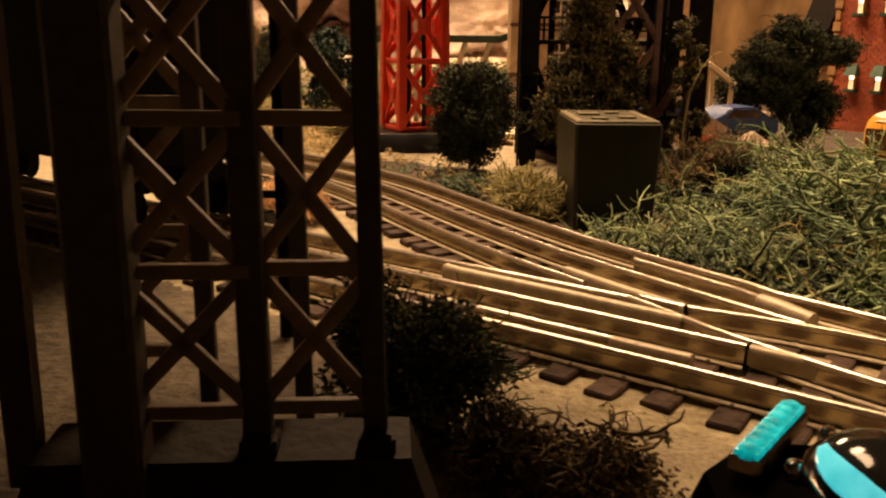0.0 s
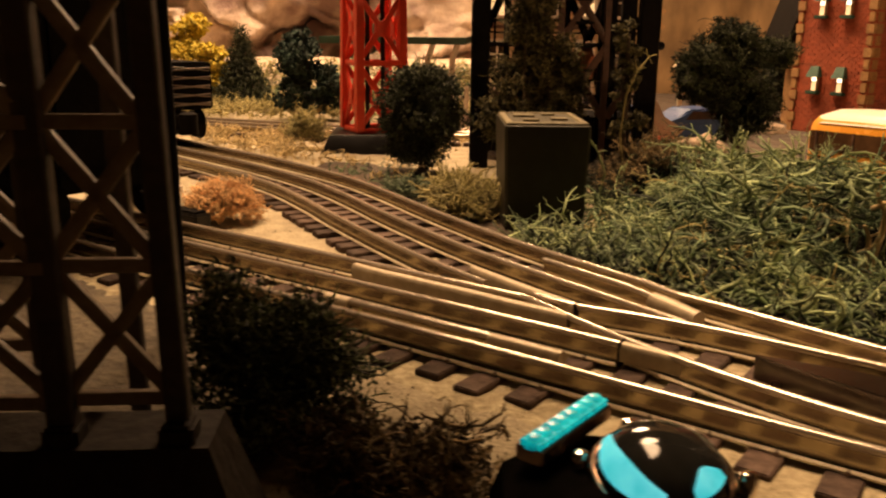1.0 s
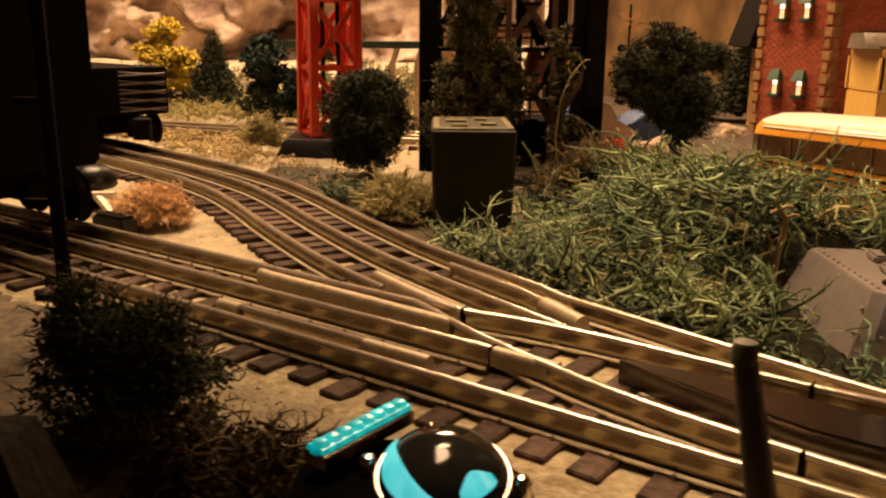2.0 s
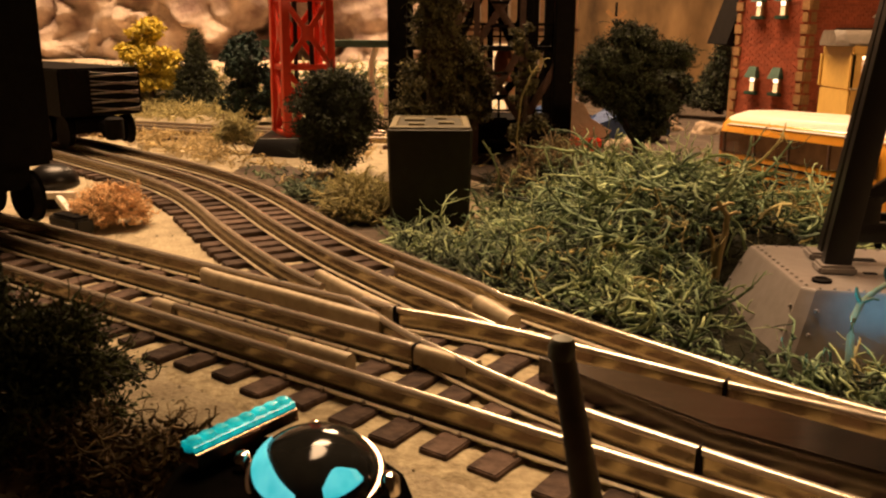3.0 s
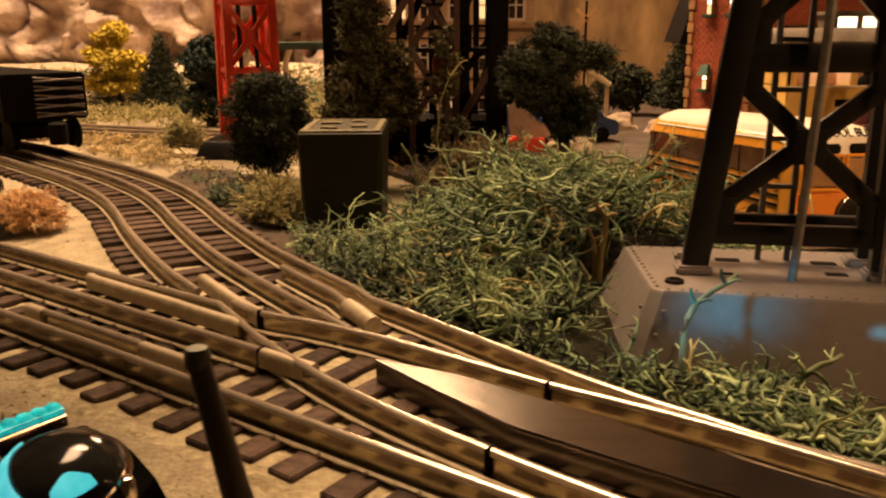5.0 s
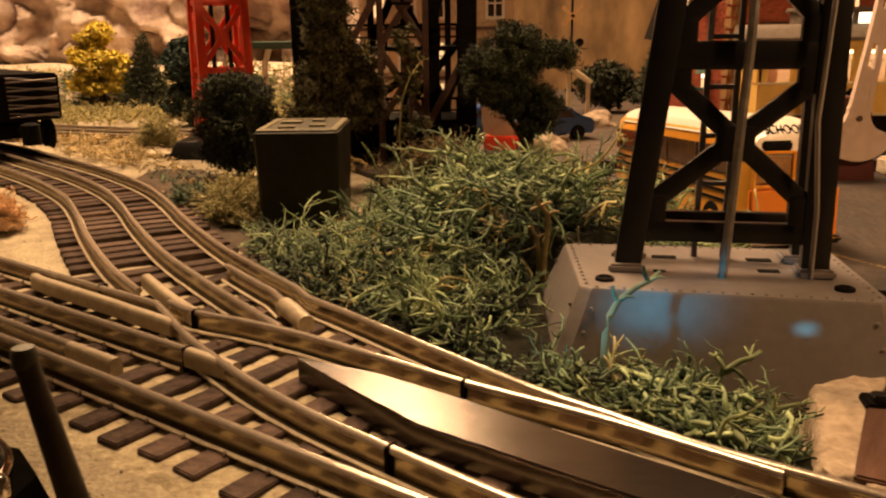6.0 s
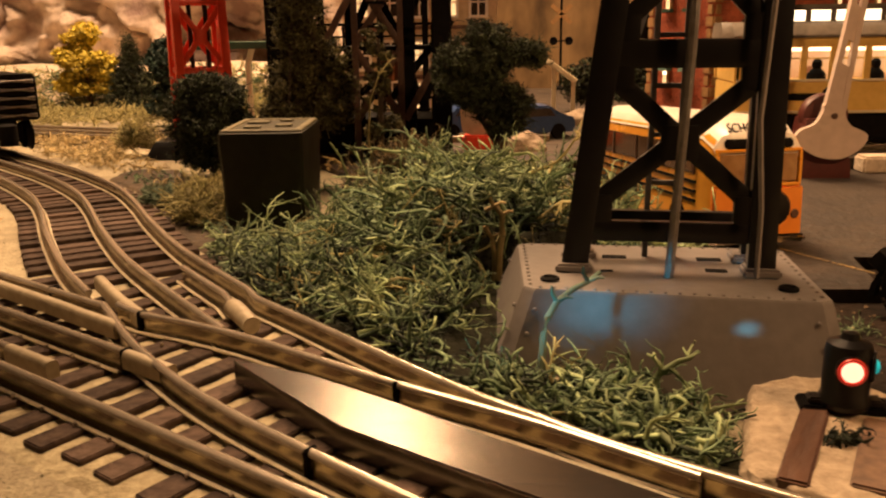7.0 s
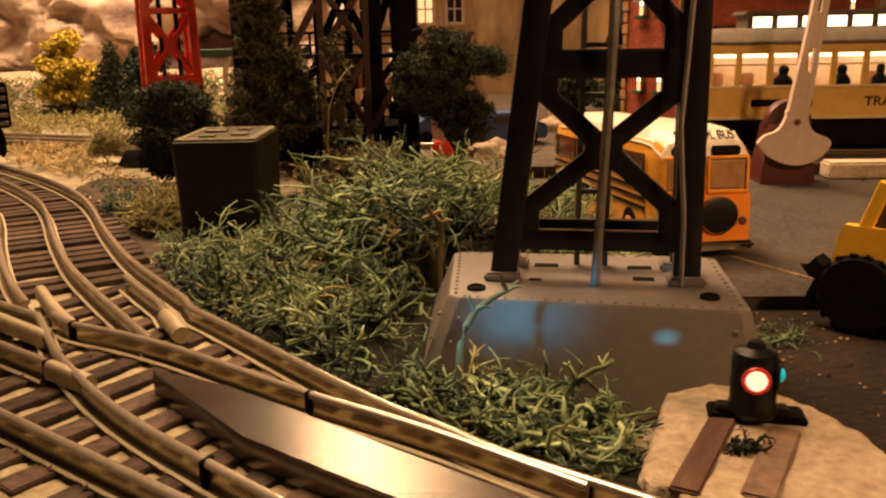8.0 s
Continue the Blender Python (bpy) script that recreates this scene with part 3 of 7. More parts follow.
# ---- relay box ----
def build_relay_box():
    t = thing("relay_box", (-0.0212, 0.3280, 0.0010), 3, "olive green metal relay box with a worn top beside the track", "relay box")
    bm = bmesh.new()
    rings = []
    for z, k in ((-0.012, 0.90), (-0.011, 0.905), (0.0355, 1.0), (0.0368, 0.985), (0.037, 0.96)):
        w, d, c = 0.0155 * k, 0.0232 * k, 0.0010
        rings.append([(-w + c, -d, z), (w - c, -d, z), (w, -d + c, z), (w, d - c, z), (w - c, d, z), (-w + c, d, z), (-w, d - c, z), (-w, -d + c, z)])
    ring_join(bm, rings)
    part("body", bm, OLIVE, t, angle=30)
    worn = mat("worn_olive_lid", (0.23, 0.195, 0.105), (0.10, 0.085, 0.045), 350, 0.6)
    bm = bmesh.new()
    ring_join(bm, [[(sx * (0.0148 - e), sy * (0.0206 - e), z) for sx, sy in ((-1, -1), (1, -1), (1, 1), (-1, 1))] for e, z in ((0, 0.0366), (0, 0.0376), (0.0004, 0.0380), (0.0024, 0.0380), (0.0028, 0.0374), (0.0028, 0.0366))], caps=False)
    lid = part("lid", bm, worn, t, "worn lighter rim of the lid", angle=25)
    bm = bmesh.new()
    add_box(bm, (0, 0, 0.0370), (0.0240, 0.0356, 0.0010), 0, 0.0002)
    part("lid_panel", bm, mat("olive_panel", (0.075, 0.065, 0.032), (0.035, 0.03, 0.015), 350, 0.7), lid, "darker sunken panel")
    for x, y, w, d in ((-0.006, 0.007, 0.008, 0.007), (0.006, -0.006, 0.006, 0.005), (0.004, 0.012, 0.005, 0.004), (-0.005, -0.011, 0.006, 0.004)):
        bm = bmesh.new()
        add_box(bm, (x, y, 0.0378), (w, d, 0.0010), 0, 0.0002)
        part("lid_fitting", bm, worn, lid, "small worn raised piece")


build_relay_box()


# ---- lattice towers ----
def lattice_tower(t, half0, half1, z0, z1, leg, bays, material, brace, gusset=0.0, names=("leg", "brace", "crossbar")):
    """Four tapering legs with crossbars and crossed braces on each side."""
    def at(k, z):
        w = (z - z0) / (z1 - z0)
        hx, hy = half0[0] + (half1[0] - half0[0]) * w, half0[1] + (half1[1] - half0[1]) * w
        sx, sy = ((-1, -1), (1, -1), (1, 1), (-1, 1))[k % 4]
        return Vector((sx * hx, sy * hy, z))
    for k in range(4):
        bm = bmesh.new()
        add_bar(bm, at(k, z0), at(k, z1), leg, leg, (0, 1, 0))
        part(names[0], bm, material, t)
    zs = [z0 + (z1 - z0) * i / bays for i in range(bays + 1)] if isinstance(bays, int) else bays
    for a, b in zip(zs, zs[1:]):
        for k in range(4):
            up = (at(k, b) - at(k, a)).cross(at(k + 1, a) - at(k, a))
            bm = bmesh.new()
            add_bar(bm, at(k, a), at(k + 1, a), brace * 0.7, brace, (0, 0, 1))
            part(names[2], bm, material, t)
            bm = bmesh.new()
            lo, hi = a + brace * 0.4, b - brace * 0.4
            add_bar(bm, at(k, lo), at(k + 1, hi), brace, brace * 0.6, up)
            add_bar(bm, at(k + 1, lo), at(k, hi), brace, brace * 0.6, up)
            if gusset:
                mid = (at(k, lo) + at(k + 1, hi) + at(k + 1, lo) + at(k, hi)) / 4
                add_bar(bm, mid - Vector((0, 0, gusset)), mid + Vector((0, 0, gusset)), gusset * 1.6, brace * 0.8, up)
            part(names[1], bm, material, t)


def build_grey_tower():
    """Black lattice tower on a grey riveted base."""
    t = thing("floodlight_tower", (0.1045, 0.205, -0.0017), -7, "tall black plastic lattice tower on a grey riveted base", "tower")
    spin = Matrix.Rotation(radians(7), 3, "Z")
    top = [spin @ Vector((x - 0.1045, y - 0.205, 0)) for x, y in ((0.0702, 0.1840), (0.1345, 0.1735), (0.1378, 0.2175), (0.0702, 0.2250))]
    foot = [spin @ Vector((x - 0.1045, y - 0.205, 0)) for x, y in ((0.0600, 0.1755), (0.1405, 0.1650), (0.1490, 0.2235), (0.0595, 0.2320))]

    def outline(k, z, cut=0.04):
        pts = [f.lerp(q, k) for f, q in zip(foot, top)]
        out = []
        for i in range(4):
            out += [pts[i].lerp(pts[i - 1], cut), pts[i].lerp(pts[(i + 1) % 4], cut)]
        return [(p.x, p.y, z) for p in out]
    bm = bmesh.new()
    ring_join(bm, [outline(0, -0.009), outline(0.06, -0.006), outline(0.97, 0.0181), outline(1.0, 0.0187), outline(1.02, 0.0189)])
    base = part("base", bm, GREY, t, "grey plastic base with sloped sides", angle=20)
    bm = bmesh.new()
    p, q = foot[3].lerp(foot[0], 0.12), foot[3].lerp(foot[0], 0.42)
    ring_join(bm, [[(p.x - 0.0012, p.y, -0.0095), (p.x + 0.0012, p.y, 0.0042), (p.x + 0.006, p.y, 0.0042), (p.x + 0.006, p.y, -0.0095)], [(q.x - 0.0012, q.y, -0.0095), (q.x - 0.0004, q.y, -0.002), (q.x + 0.006, q.y, -0.002), (q.x + 0.006, q.y, -0.0095)]])
    part("wire_notch", bm, BLACKM, base, "dark wire notch at the base edge")
    bm = bmesh.new()
    mid = sum(top, Vector()) / 4
    for i in range(4):
        n = 20 if i % 2 == 0 else 12
        for k in range(n):
            p = top[i].lerp(top[(i + 1) % 4], (k + 0.7) / (n + 0.4)).lerp(mid, 0.05)
            add_lathe(bm, [(0.0005, 0), (0.00045, 0.0003), (0.0002, 0.0005)], 6, (p.x, p.y, 0.0188))
        for k in range(5):
            w = (k + 0.6) / 5.4
            p = foot[i].lerp(top[i], w)
            for e, m in ((foot[(i + 1) % 4], 0), (foot[i - 1], 1)):
                q = p.lerp(e, 0.055)
                out = Vector((q.x, q.y, 0)).normalized()
                c = Vector((q.x, q.y, -0.009 + 0.0277 * w))
                add_lathe(bm, [(0.0005, -0.0004), (0.00045, 0.0002), (0.0002, 0.0004)], 6, c)
    part("rivet_row", bm, GREY, base)["kind"] = "stuff"
    for x, y in ((-0.026, -0.0180), (0.026, -0.0195)):
        bm = bmesh.new()
        add_lathe(bm, [(0.0022, 0.0186), (0.0022, 0.0195), (0.0016, 0.0198), (0.0012, 0.0192), (0.0003, 0.0191)], 16, (x, y, 0))
        part("screw", bm, BLACKM, base, "dark recessed screw")
    for x, y, w, d in ((-0.011, 0.004, 0.006, 0.003), (0.012, 0.004, 0.006, 0.003), (0.0125, -0.006, 0.005, 0.0028), (-0.013, -0.009, 0.003, 0.0016)):
        bm = bmesh.new()
        add_box(bm, (x, y, 0.01895), (w, d, 0.0003), 0, 0.0001)
        part("slot", bm, BLACKM, base, "dark slot in the base top")
    for x, y in ((-0.0208, -0.008), (0.0220, -0.008), (-0.0199, 0.0048), (0.0211, 0.0048)):
        bm = bmesh.new()
        add_box(bm, (x, y, 0.0198), (0.0085, 0.0075, 0.0022), 0, 0.0006)
        part("foot", bm, GREY, base)
    tower = part("tower", bmesh.new(), BLACK, t)
    zs = [0.0185, 0.0287, 0.0692, 0.1097, 0.1467, 0.1817]
    lattice_tower_at(tower, (0.0214, 0.0062), (0.0108, 0.004), zs, (0.0006, -0.0018), 0.057)
    bm = bmesh.new()
    for x in (-0.0035, 0.0035):
        add_bar(bm, (x, 0.006, 0.018), (x + 0.002, 0.006, 0.19), 0.0014, 0.0014, (0, 1, 0))
    for i in range(14):
        z = 0.026 + i * 0.0118
        add_bar(bm, (-0.0035, 0.006, z), (0.0045, 0.006, z), 0.001, 0.0012)
    part("ladder", bm, mat("ladder_grey", (0.16, 0.15, 0.14), (0.1, 0.09, 0.09), 400, 0.5), t, "grey plastic ladder inside the tower")
    bm = bmesh.new()
    add_tube(bm, [(0.001, -0.0125, 0.0165), (0.0035, -0.0115, 0.07), (0.006, -0.0105, 0.19)], 0.0011, 8)
    part("rod", bm, GREYMETAL, t, "grey metal rod")
    bm = bmesh.new()
    add_tube(bm, [(0.0206, -0.0115, 0.018), (0.0204, -0.0122, 0.035), (0.0188, -0.0118, 0.055), (0.0203, -0.0115, 0.085), (0.0204, -0.011, 0.12), (0.0208, -0.0105, 0.19)], 0.0006, 6)
    part("cable", bm, WIREGREY, t, "thin pale cable along a leg")


def lattice_tower_at(tower, half0, half1, zs, shift, lean):
    z0, z1 = zs[0], zs[-1]
    sx0, sy0 = shift

    def at(k, z):
        w = (z - z0) / (z1 - z0)
        hx, hy = half0[0] + (half1[0] - half0[0]) * w, half0[1] + (half1[1] - half0[1]) * w
        sx, sy = ((-1, -1), (1, -1), (1, 1), (-1, 1))[k % 4]
        return Vector((sx0 + lean * (z - z0) + sx * hx * (1 if sy < 0 else 0.96), sy0 + sy * hy, z))
    for k in range(4):
        bm = bmesh.new()
        add_bar(bm, at(k, z0), at(k, z1), 0.0062 if k < 2 else 0.0036, 0.0036, (0, 1, 0))
        part("leg", bm, BLACK, tower)
    for i, (a, b) in enumerate(zip(zs, zs[1:])):
        for k in range(4):
            up = (at(k, b) - at(k, a)).cross(at(k + 1, a) - at(k, a))
            if i and (k == 0 or (k == 2 and i < 3)):
                bm = bmesh.new()
                add_bar(bm, at(k, a), at(k + 1, a), 0.0026, 0.0062 if i > 1 else 0.0048, (0, 0, 1))
                part("crossbar", bm, BLACK, tower)
                if k:
                    continue
                lo, hi = a + 0.004, b - 0.003
                mid = (at(k, lo) + at(k + 1, hi) + at(k + 1, lo) + at(k, hi)) / 4
                for p, q in ((at(k, lo), at(k + 1, hi)), (at(k + 1, lo), at(k, hi))):
                    bm = bmesh.new()
                    add_bar(bm, p, q, 0.0044, 0.002, up)
                    part("brace", bm, BLACK, tower)
                plates = [(mid, 0.0040, 0.0085)]
                for kk, zz, dx in ((k, lo, 1), (k, hi, 1), (k + 1, lo, -1), (k + 1, hi, -1)):
                    plates.append((at(kk, zz) + Vector((dx * 0.0042, 0, 0)), 0.0046, 0.0052))
                for c, h, w in plates:
                    bm = bmesh.new()
                    add_bar(bm, c - Vector((0, 0, h)), c + Vector((0, 0, h)), w, 0.0025, up)
                    part("gusset_plate", bm, BLACK, tower)


build_grey_tower()


def build_red_tower():
    t = thing("radio_tower", (-0.1065, 0.505, 0.002), 28, "red plastic lattice radio tower on a black base", "tower")
    bm = bmesh.new()
    turn = Matrix.Rotation(radians(-24), 4, "Z")
    ring_join(bm, [[turn @ Vector(p) for p in ((-w, -d, z), (w, -d, z), (w, d, z), (-w, d, z))] for z, w, d in ((-0.004, 0.031, 0.028), (0.0005, 0.029, 0.027), (0.0100, 0.0242, 0.0215), (0.0105, 0.0237, 0.021))])
    part("base", bm, BLACK, t, "black sloped base", angle=20)
    lattice_tower(t, (0.0138, 0.0125), (0.0112, 0.010), 0.012, 0.20, 0.0048, [0.012, 0.05, 0.088, 0.126, 0.163, 0.20], REDP, 0.003, 0.0042)
    for x in (-0.004, 0.006):
        bm = bmesh.new()
        add_tube(bm, [(x, 0, 0.012), (x * 0.8, 0, 0.2)], 0.0014, 8)
        part("mast", bm, BLACK, t, "black inner mast")


build_red_tower()


def build_black_tower():
    """Dark trestle tower with platforms behind the trees."""
    t = thing("signal_bridge_tower", (-0.002, 0.455, 0), 2, "black lattice tower with platforms, ladder and railings behind the trees", "tower")
    for x, y, r in ((-0.043, -0.012, 0.0095), (0.041, -0.012, 0.0100), (-0.041, 0.035, 0.008), (0.040, 0.035, 0.008), (0.0225, 0.0, 0.0085)):
        bm = bmesh.new()
        add_bar(bm, (x, y, 0), (x, y, 0.2), r, r * 0.8, (0, 1, 0))
        part("post", bm, BLACKM, t)
    for z in (0.027, 0.064, 0.095, 0.13):
        bm = bmesh.new()
        add_box(bm, (0, 0.012, z), (0.078, 0.045, 0.002), 0, 0.0004)
        part("platform", bm, BLACKM, t)
        bm = bmesh.new()
        for i in range(9):
            add_bar(bm, (-0.036 + 0.009 * i, -0.0105, z), (-0.036 + 0.009 * i, -0.0105, z + 0.012), 0.0012, 0.0012, (0, 1, 0))
        add_bar(bm, (-0.038, -0.0105, z + 0.012), (0.038, -0.0105, z + 0.012), 0.0014, 0.0014)
        add_bar(bm, (-0.038, -0.0105, z + 0.006), (0.038, -0.0105, z + 0.006), 0.001, 0.001)
        part("railing", bm, BLACKM, t)
    brown = mat("rust_brown", (0.10, 0.045, 0.03), (0.05, 0.025, 0.018), 400, 0.6)
    for x0, x1, z0, z1 in ((-0.003, 0.02, 0.028, 0.064), (0.02, -0.003, 0.028, 0.064), (-0.003, 0.02, 0.066, 0.1), (0.02, -0.003, 0.066, 0.1), (0.022, 0.04, 0.028, 0.06), (-0.04, -0.005, 0.03, 0.09)):
        bm = bmesh.new()
        add_bar(bm, (x0, -0.013, z0), (x1, -0.013, z1), 0.0036, 0.002, (0, 1, 0))
        part("brace", bm, brown, t)
    for x in (-0.003, 0.020):
        bm = bmesh.new()
        add_bar(bm, (x, -0.013, 0), (x, -0.013, 0.19), 0.003, 0.003, (0, 1, 0))
        part("post", bm, brown, t)
    for x0, x1, z0, z1 in ((-0.041, -0.012, 0.0, 0.062), (-0.012, -0.041, 0.0, 0.062), (-0.012, 0.018, 0.066, 0.128), (0.018, -0.012, 0.066, 0.128), (0.018, 0.04, 0.0, 0.06), (0.04, 0.018, 0.004, 0.06), (0.018, 0.04, 0.066, 0.128), (-0.041, -0.012, 0.066, 0.128), (0.046, 0.012, 0.078, 0.036), (-0.03, 0.01, 0.022, 0.05)):
        bm = bmesh.new()
        add_bar(bm, (x0, 0.033, z0), (x1, 0.033, z1), 0.0042, 0.0024, (0, 1, 0))
        part("brace", bm, BLACKM, t)
    for x in (-0.027, -0.012, 0.006, 0.031):
        bm = bmesh.new()
        add_bar(bm, (x, 0.034, 0), (x, 0.034, 0.19), 0.0034, 0.003, (0, 1, 0))
        part("post", bm, BLACKM, t)
    bm = bmesh.new()
    add_lathe(bm, [(0.0048, 0.047), (0.0052, 0.050), (0.0052, 0.058), (0.0036, 0.0625), (0.0004, 0.064)], 16, (0.012, 0.004, 0))
    part("tank", bm, mat("amber_tank", (0.42, 0.13, 0.05), (0.28, 0.085, 0.035), 300, 0.5), t, "rusty orange tank on the platform")
    bm = bmesh.new()
    add_box(bm, (0.0, 0.034, 0.012), (0.078, 0.010, 0.024), 0, 0.001)
    part("plinth", bm, BLACKM, t)
    for i in range(16):
        bm = bmesh.new()
        add_bar(bm, (0.004, -0.015, 0.006 + i * 0.0115), (0.013, -0.015, 0.006 + i * 0.0115), 0.0011, 0.0014)
        part("rung", bm, BLACKM, t)


build_black_tower()


def build_near_tower():
    """Lattice tower close to the lens, in shade."""
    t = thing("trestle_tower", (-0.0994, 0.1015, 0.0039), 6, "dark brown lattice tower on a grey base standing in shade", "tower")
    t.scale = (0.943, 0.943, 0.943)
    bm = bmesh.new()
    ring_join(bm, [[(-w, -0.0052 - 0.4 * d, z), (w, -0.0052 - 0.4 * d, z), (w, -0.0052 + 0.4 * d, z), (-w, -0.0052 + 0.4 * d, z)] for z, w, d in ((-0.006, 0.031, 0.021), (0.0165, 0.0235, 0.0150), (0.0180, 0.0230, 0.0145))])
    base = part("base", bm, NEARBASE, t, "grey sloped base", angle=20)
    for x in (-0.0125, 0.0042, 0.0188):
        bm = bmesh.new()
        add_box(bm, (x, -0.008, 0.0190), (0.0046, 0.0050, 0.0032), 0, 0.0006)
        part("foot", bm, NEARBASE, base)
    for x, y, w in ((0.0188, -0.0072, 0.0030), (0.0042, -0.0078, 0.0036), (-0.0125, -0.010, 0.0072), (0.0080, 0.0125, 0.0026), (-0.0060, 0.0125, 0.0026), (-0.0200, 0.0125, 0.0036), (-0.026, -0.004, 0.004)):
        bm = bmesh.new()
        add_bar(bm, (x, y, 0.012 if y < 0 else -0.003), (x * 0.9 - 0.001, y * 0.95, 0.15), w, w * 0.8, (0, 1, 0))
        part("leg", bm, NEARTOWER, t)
    # Unseen boards added overhead to keep light off the near corner.
    bm = bmesh.new()
    add_box(bm, (-0.117, 0.040, 0.153), (0.361, 0.178, 0.006), 0, 0.001)
    add_box(bm, (-0.1755, 0.178, 0.153), (0.244, 0.10, 0.006), 0, 0.001)
    part("deck", bm, NEARTOWER, t, "unseen board added over the tower to shade the near corner")
    for y, x0, x1 in ((-0.0073, 0.0042, 0.0186), (-0.0085, -0.0125, 0.0042), (0.0125, -0.0230, -0.0063)):
        for i in range(7):
            a, b = 0.0236 + i * 0.0178, 0.0236 + (i + 1) * 0.0178
            slim = 1 - 0.05 * i
            bm = bmesh.new()
            add_bar(bm, (x0 * slim, y, a), (x1 * slim, y, b), 0.0019, 0.0012, (0, 1, 0))
            add_bar(bm, (x1 * slim, y, a), (x0 * slim, y, b), 0.0019, 0.0012, (0, 1, 0))
            part("brace", bm, NEARBRACELIT, t)
            bm = bmesh.new()
            add_bar(bm, (x0 * slim, y, a), (x1 * slim, y, a), 0.0014, 0.0018)
            part("crossbar", bm, NEARBRACELIT, t)


build_near_tower()


# ---- foreground lamp ----
def build_lamp_unit():
    t = thing("switch_lamp", (-0.0265, 0.096, 0), 0, "black switch machine with glowing cyan lens and chrome-ringed dome", "switch machine")
    bm = bmesh.new()
    ring_join(bm, [[(-w, -d - 0.006, z), (w, -d - 0.002, z), (w * 1.05, d * 0.3, z), (w * 0.6, d, z), (-w * 0.5, d * 1.1, z), (-w, d * 0.4, z)] for z, w, d in ((0, 0.0165, 0.013), (0.012, 0.016, 0.0125), (0.0165, 0.0145, 0.011), (0.018, 0.012, 0.009))])
    part("housing", bm, mat("soot_black", (0.005, 0.004, 0.004), (0.003, 0.003, 0.002), 400, 0.9, spec=0.0), t, angle=30)
    a, b = Vector((-0.0114, -0.0006, 0.0212)), Vector((-0.0015, 0.0122, 0.0218))
    bm = bmesh.new()
    add_bar(bm, a + Vector((0, 0, -0.001)), b + Vector((0, 0, -0.001)), 0.0040, 0.0020)
    frame_part = part("lens_frame", bm, mat("bronze_chrome", (0.30, 0.22, 0.17), (0.16, 0.11, 0.085), 300, 0.2, metal=1.0, bump=0.03), t, "dull bronze frame of the lens bar")
    for i in range(8):
        p = a.lerp(b, (i + 0.5) / 8) + Vector((0, 0, 0.0004))
        bm = bmesh.new()
        add_lathe(bm, [(0.0002, 0.0010), (0.0008, 0.0009), (0.0013, 0.0004), (0.0014, -0.0006)], 10, p)
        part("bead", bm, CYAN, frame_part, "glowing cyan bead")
    bm = bmesh.new()
    add_bar(bm, a + Vector((0, 0, 0.0003)), b + Vector((0, 0, 0.0003)), 0.0029, 0.0010)
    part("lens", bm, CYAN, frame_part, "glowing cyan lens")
    c = Matrix.Translation((0.0046, -0.0006, 0.0172)) @ Matrix.Rotation(radians(14), 4, "X") @ Matrix.Scale(1.06, 4)
    bm = bmesh.new()
    prof = [(0.0078 + 0.0006 * math.cos(q), 0.0010 + 0.0008 * math.sin(q)) for q in (2 * math.pi * k / 10 for k in range(11))]
    rings = [[c @ Vector((r * math.cos(2 * math.pi * k / 40), r * math.sin(2 * math.pi * k / 40), z)) for k in range(40)] for r, z in prof]
    ring_join(bm, rings, caps=False)
    ring = part("bezel", bm, mat("dark_chrome", (0.42, 0.32, 0.25), (0.3, 0.22, 0.17), 300, 0.14, metal=1.0, bump=0.02), t, "polished dark chrome bezel ring")
    bm = bmesh.new()
    add_lathe(bm, [(0.0078, 0.0), (0.0076, 0.0020), (0.0065, 0.0038), (0.0046, 0.0051), (0.0023, 0.0058), (0.0003, 0.0060)], 40, (0, 0, 0), c)
    part("dome", bm, SMOKED, ring, "dark glass dome", angle=60)
    # Cyan reflections on the dome, modelled as thin emissive crescents.
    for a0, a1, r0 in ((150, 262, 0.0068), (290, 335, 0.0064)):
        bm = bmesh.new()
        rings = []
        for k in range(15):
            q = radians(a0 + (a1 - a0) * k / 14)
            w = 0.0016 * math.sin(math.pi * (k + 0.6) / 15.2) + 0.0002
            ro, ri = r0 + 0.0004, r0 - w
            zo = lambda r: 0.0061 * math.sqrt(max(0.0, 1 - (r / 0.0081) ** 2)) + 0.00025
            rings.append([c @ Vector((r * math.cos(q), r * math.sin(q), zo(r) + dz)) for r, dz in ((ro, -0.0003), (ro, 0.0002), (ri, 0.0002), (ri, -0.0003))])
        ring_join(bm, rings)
        part("glow_crescent", bm, CYANREFLECT, ring, "cyan reflection on the dome, drawn as a glowing crescent")
    # Chrome studs added where the bezel shows bright glints.
    for x, y in ((-0.0050, 0.0010), (0.0142, -0.0032), (0.0025, 0.0102)):
        bm = bmesh.new()
        add_lathe(bm, [(0.0012, -0.002), (0.0012, 0.0), (0.0008, 0.0007), (0.0001, 0.0009)], 12, (x, y, 0.0195))
        part("screw", bm, CHROME, t, "small chrome stud added for a glint on the bezel")


build_lamp_unit()


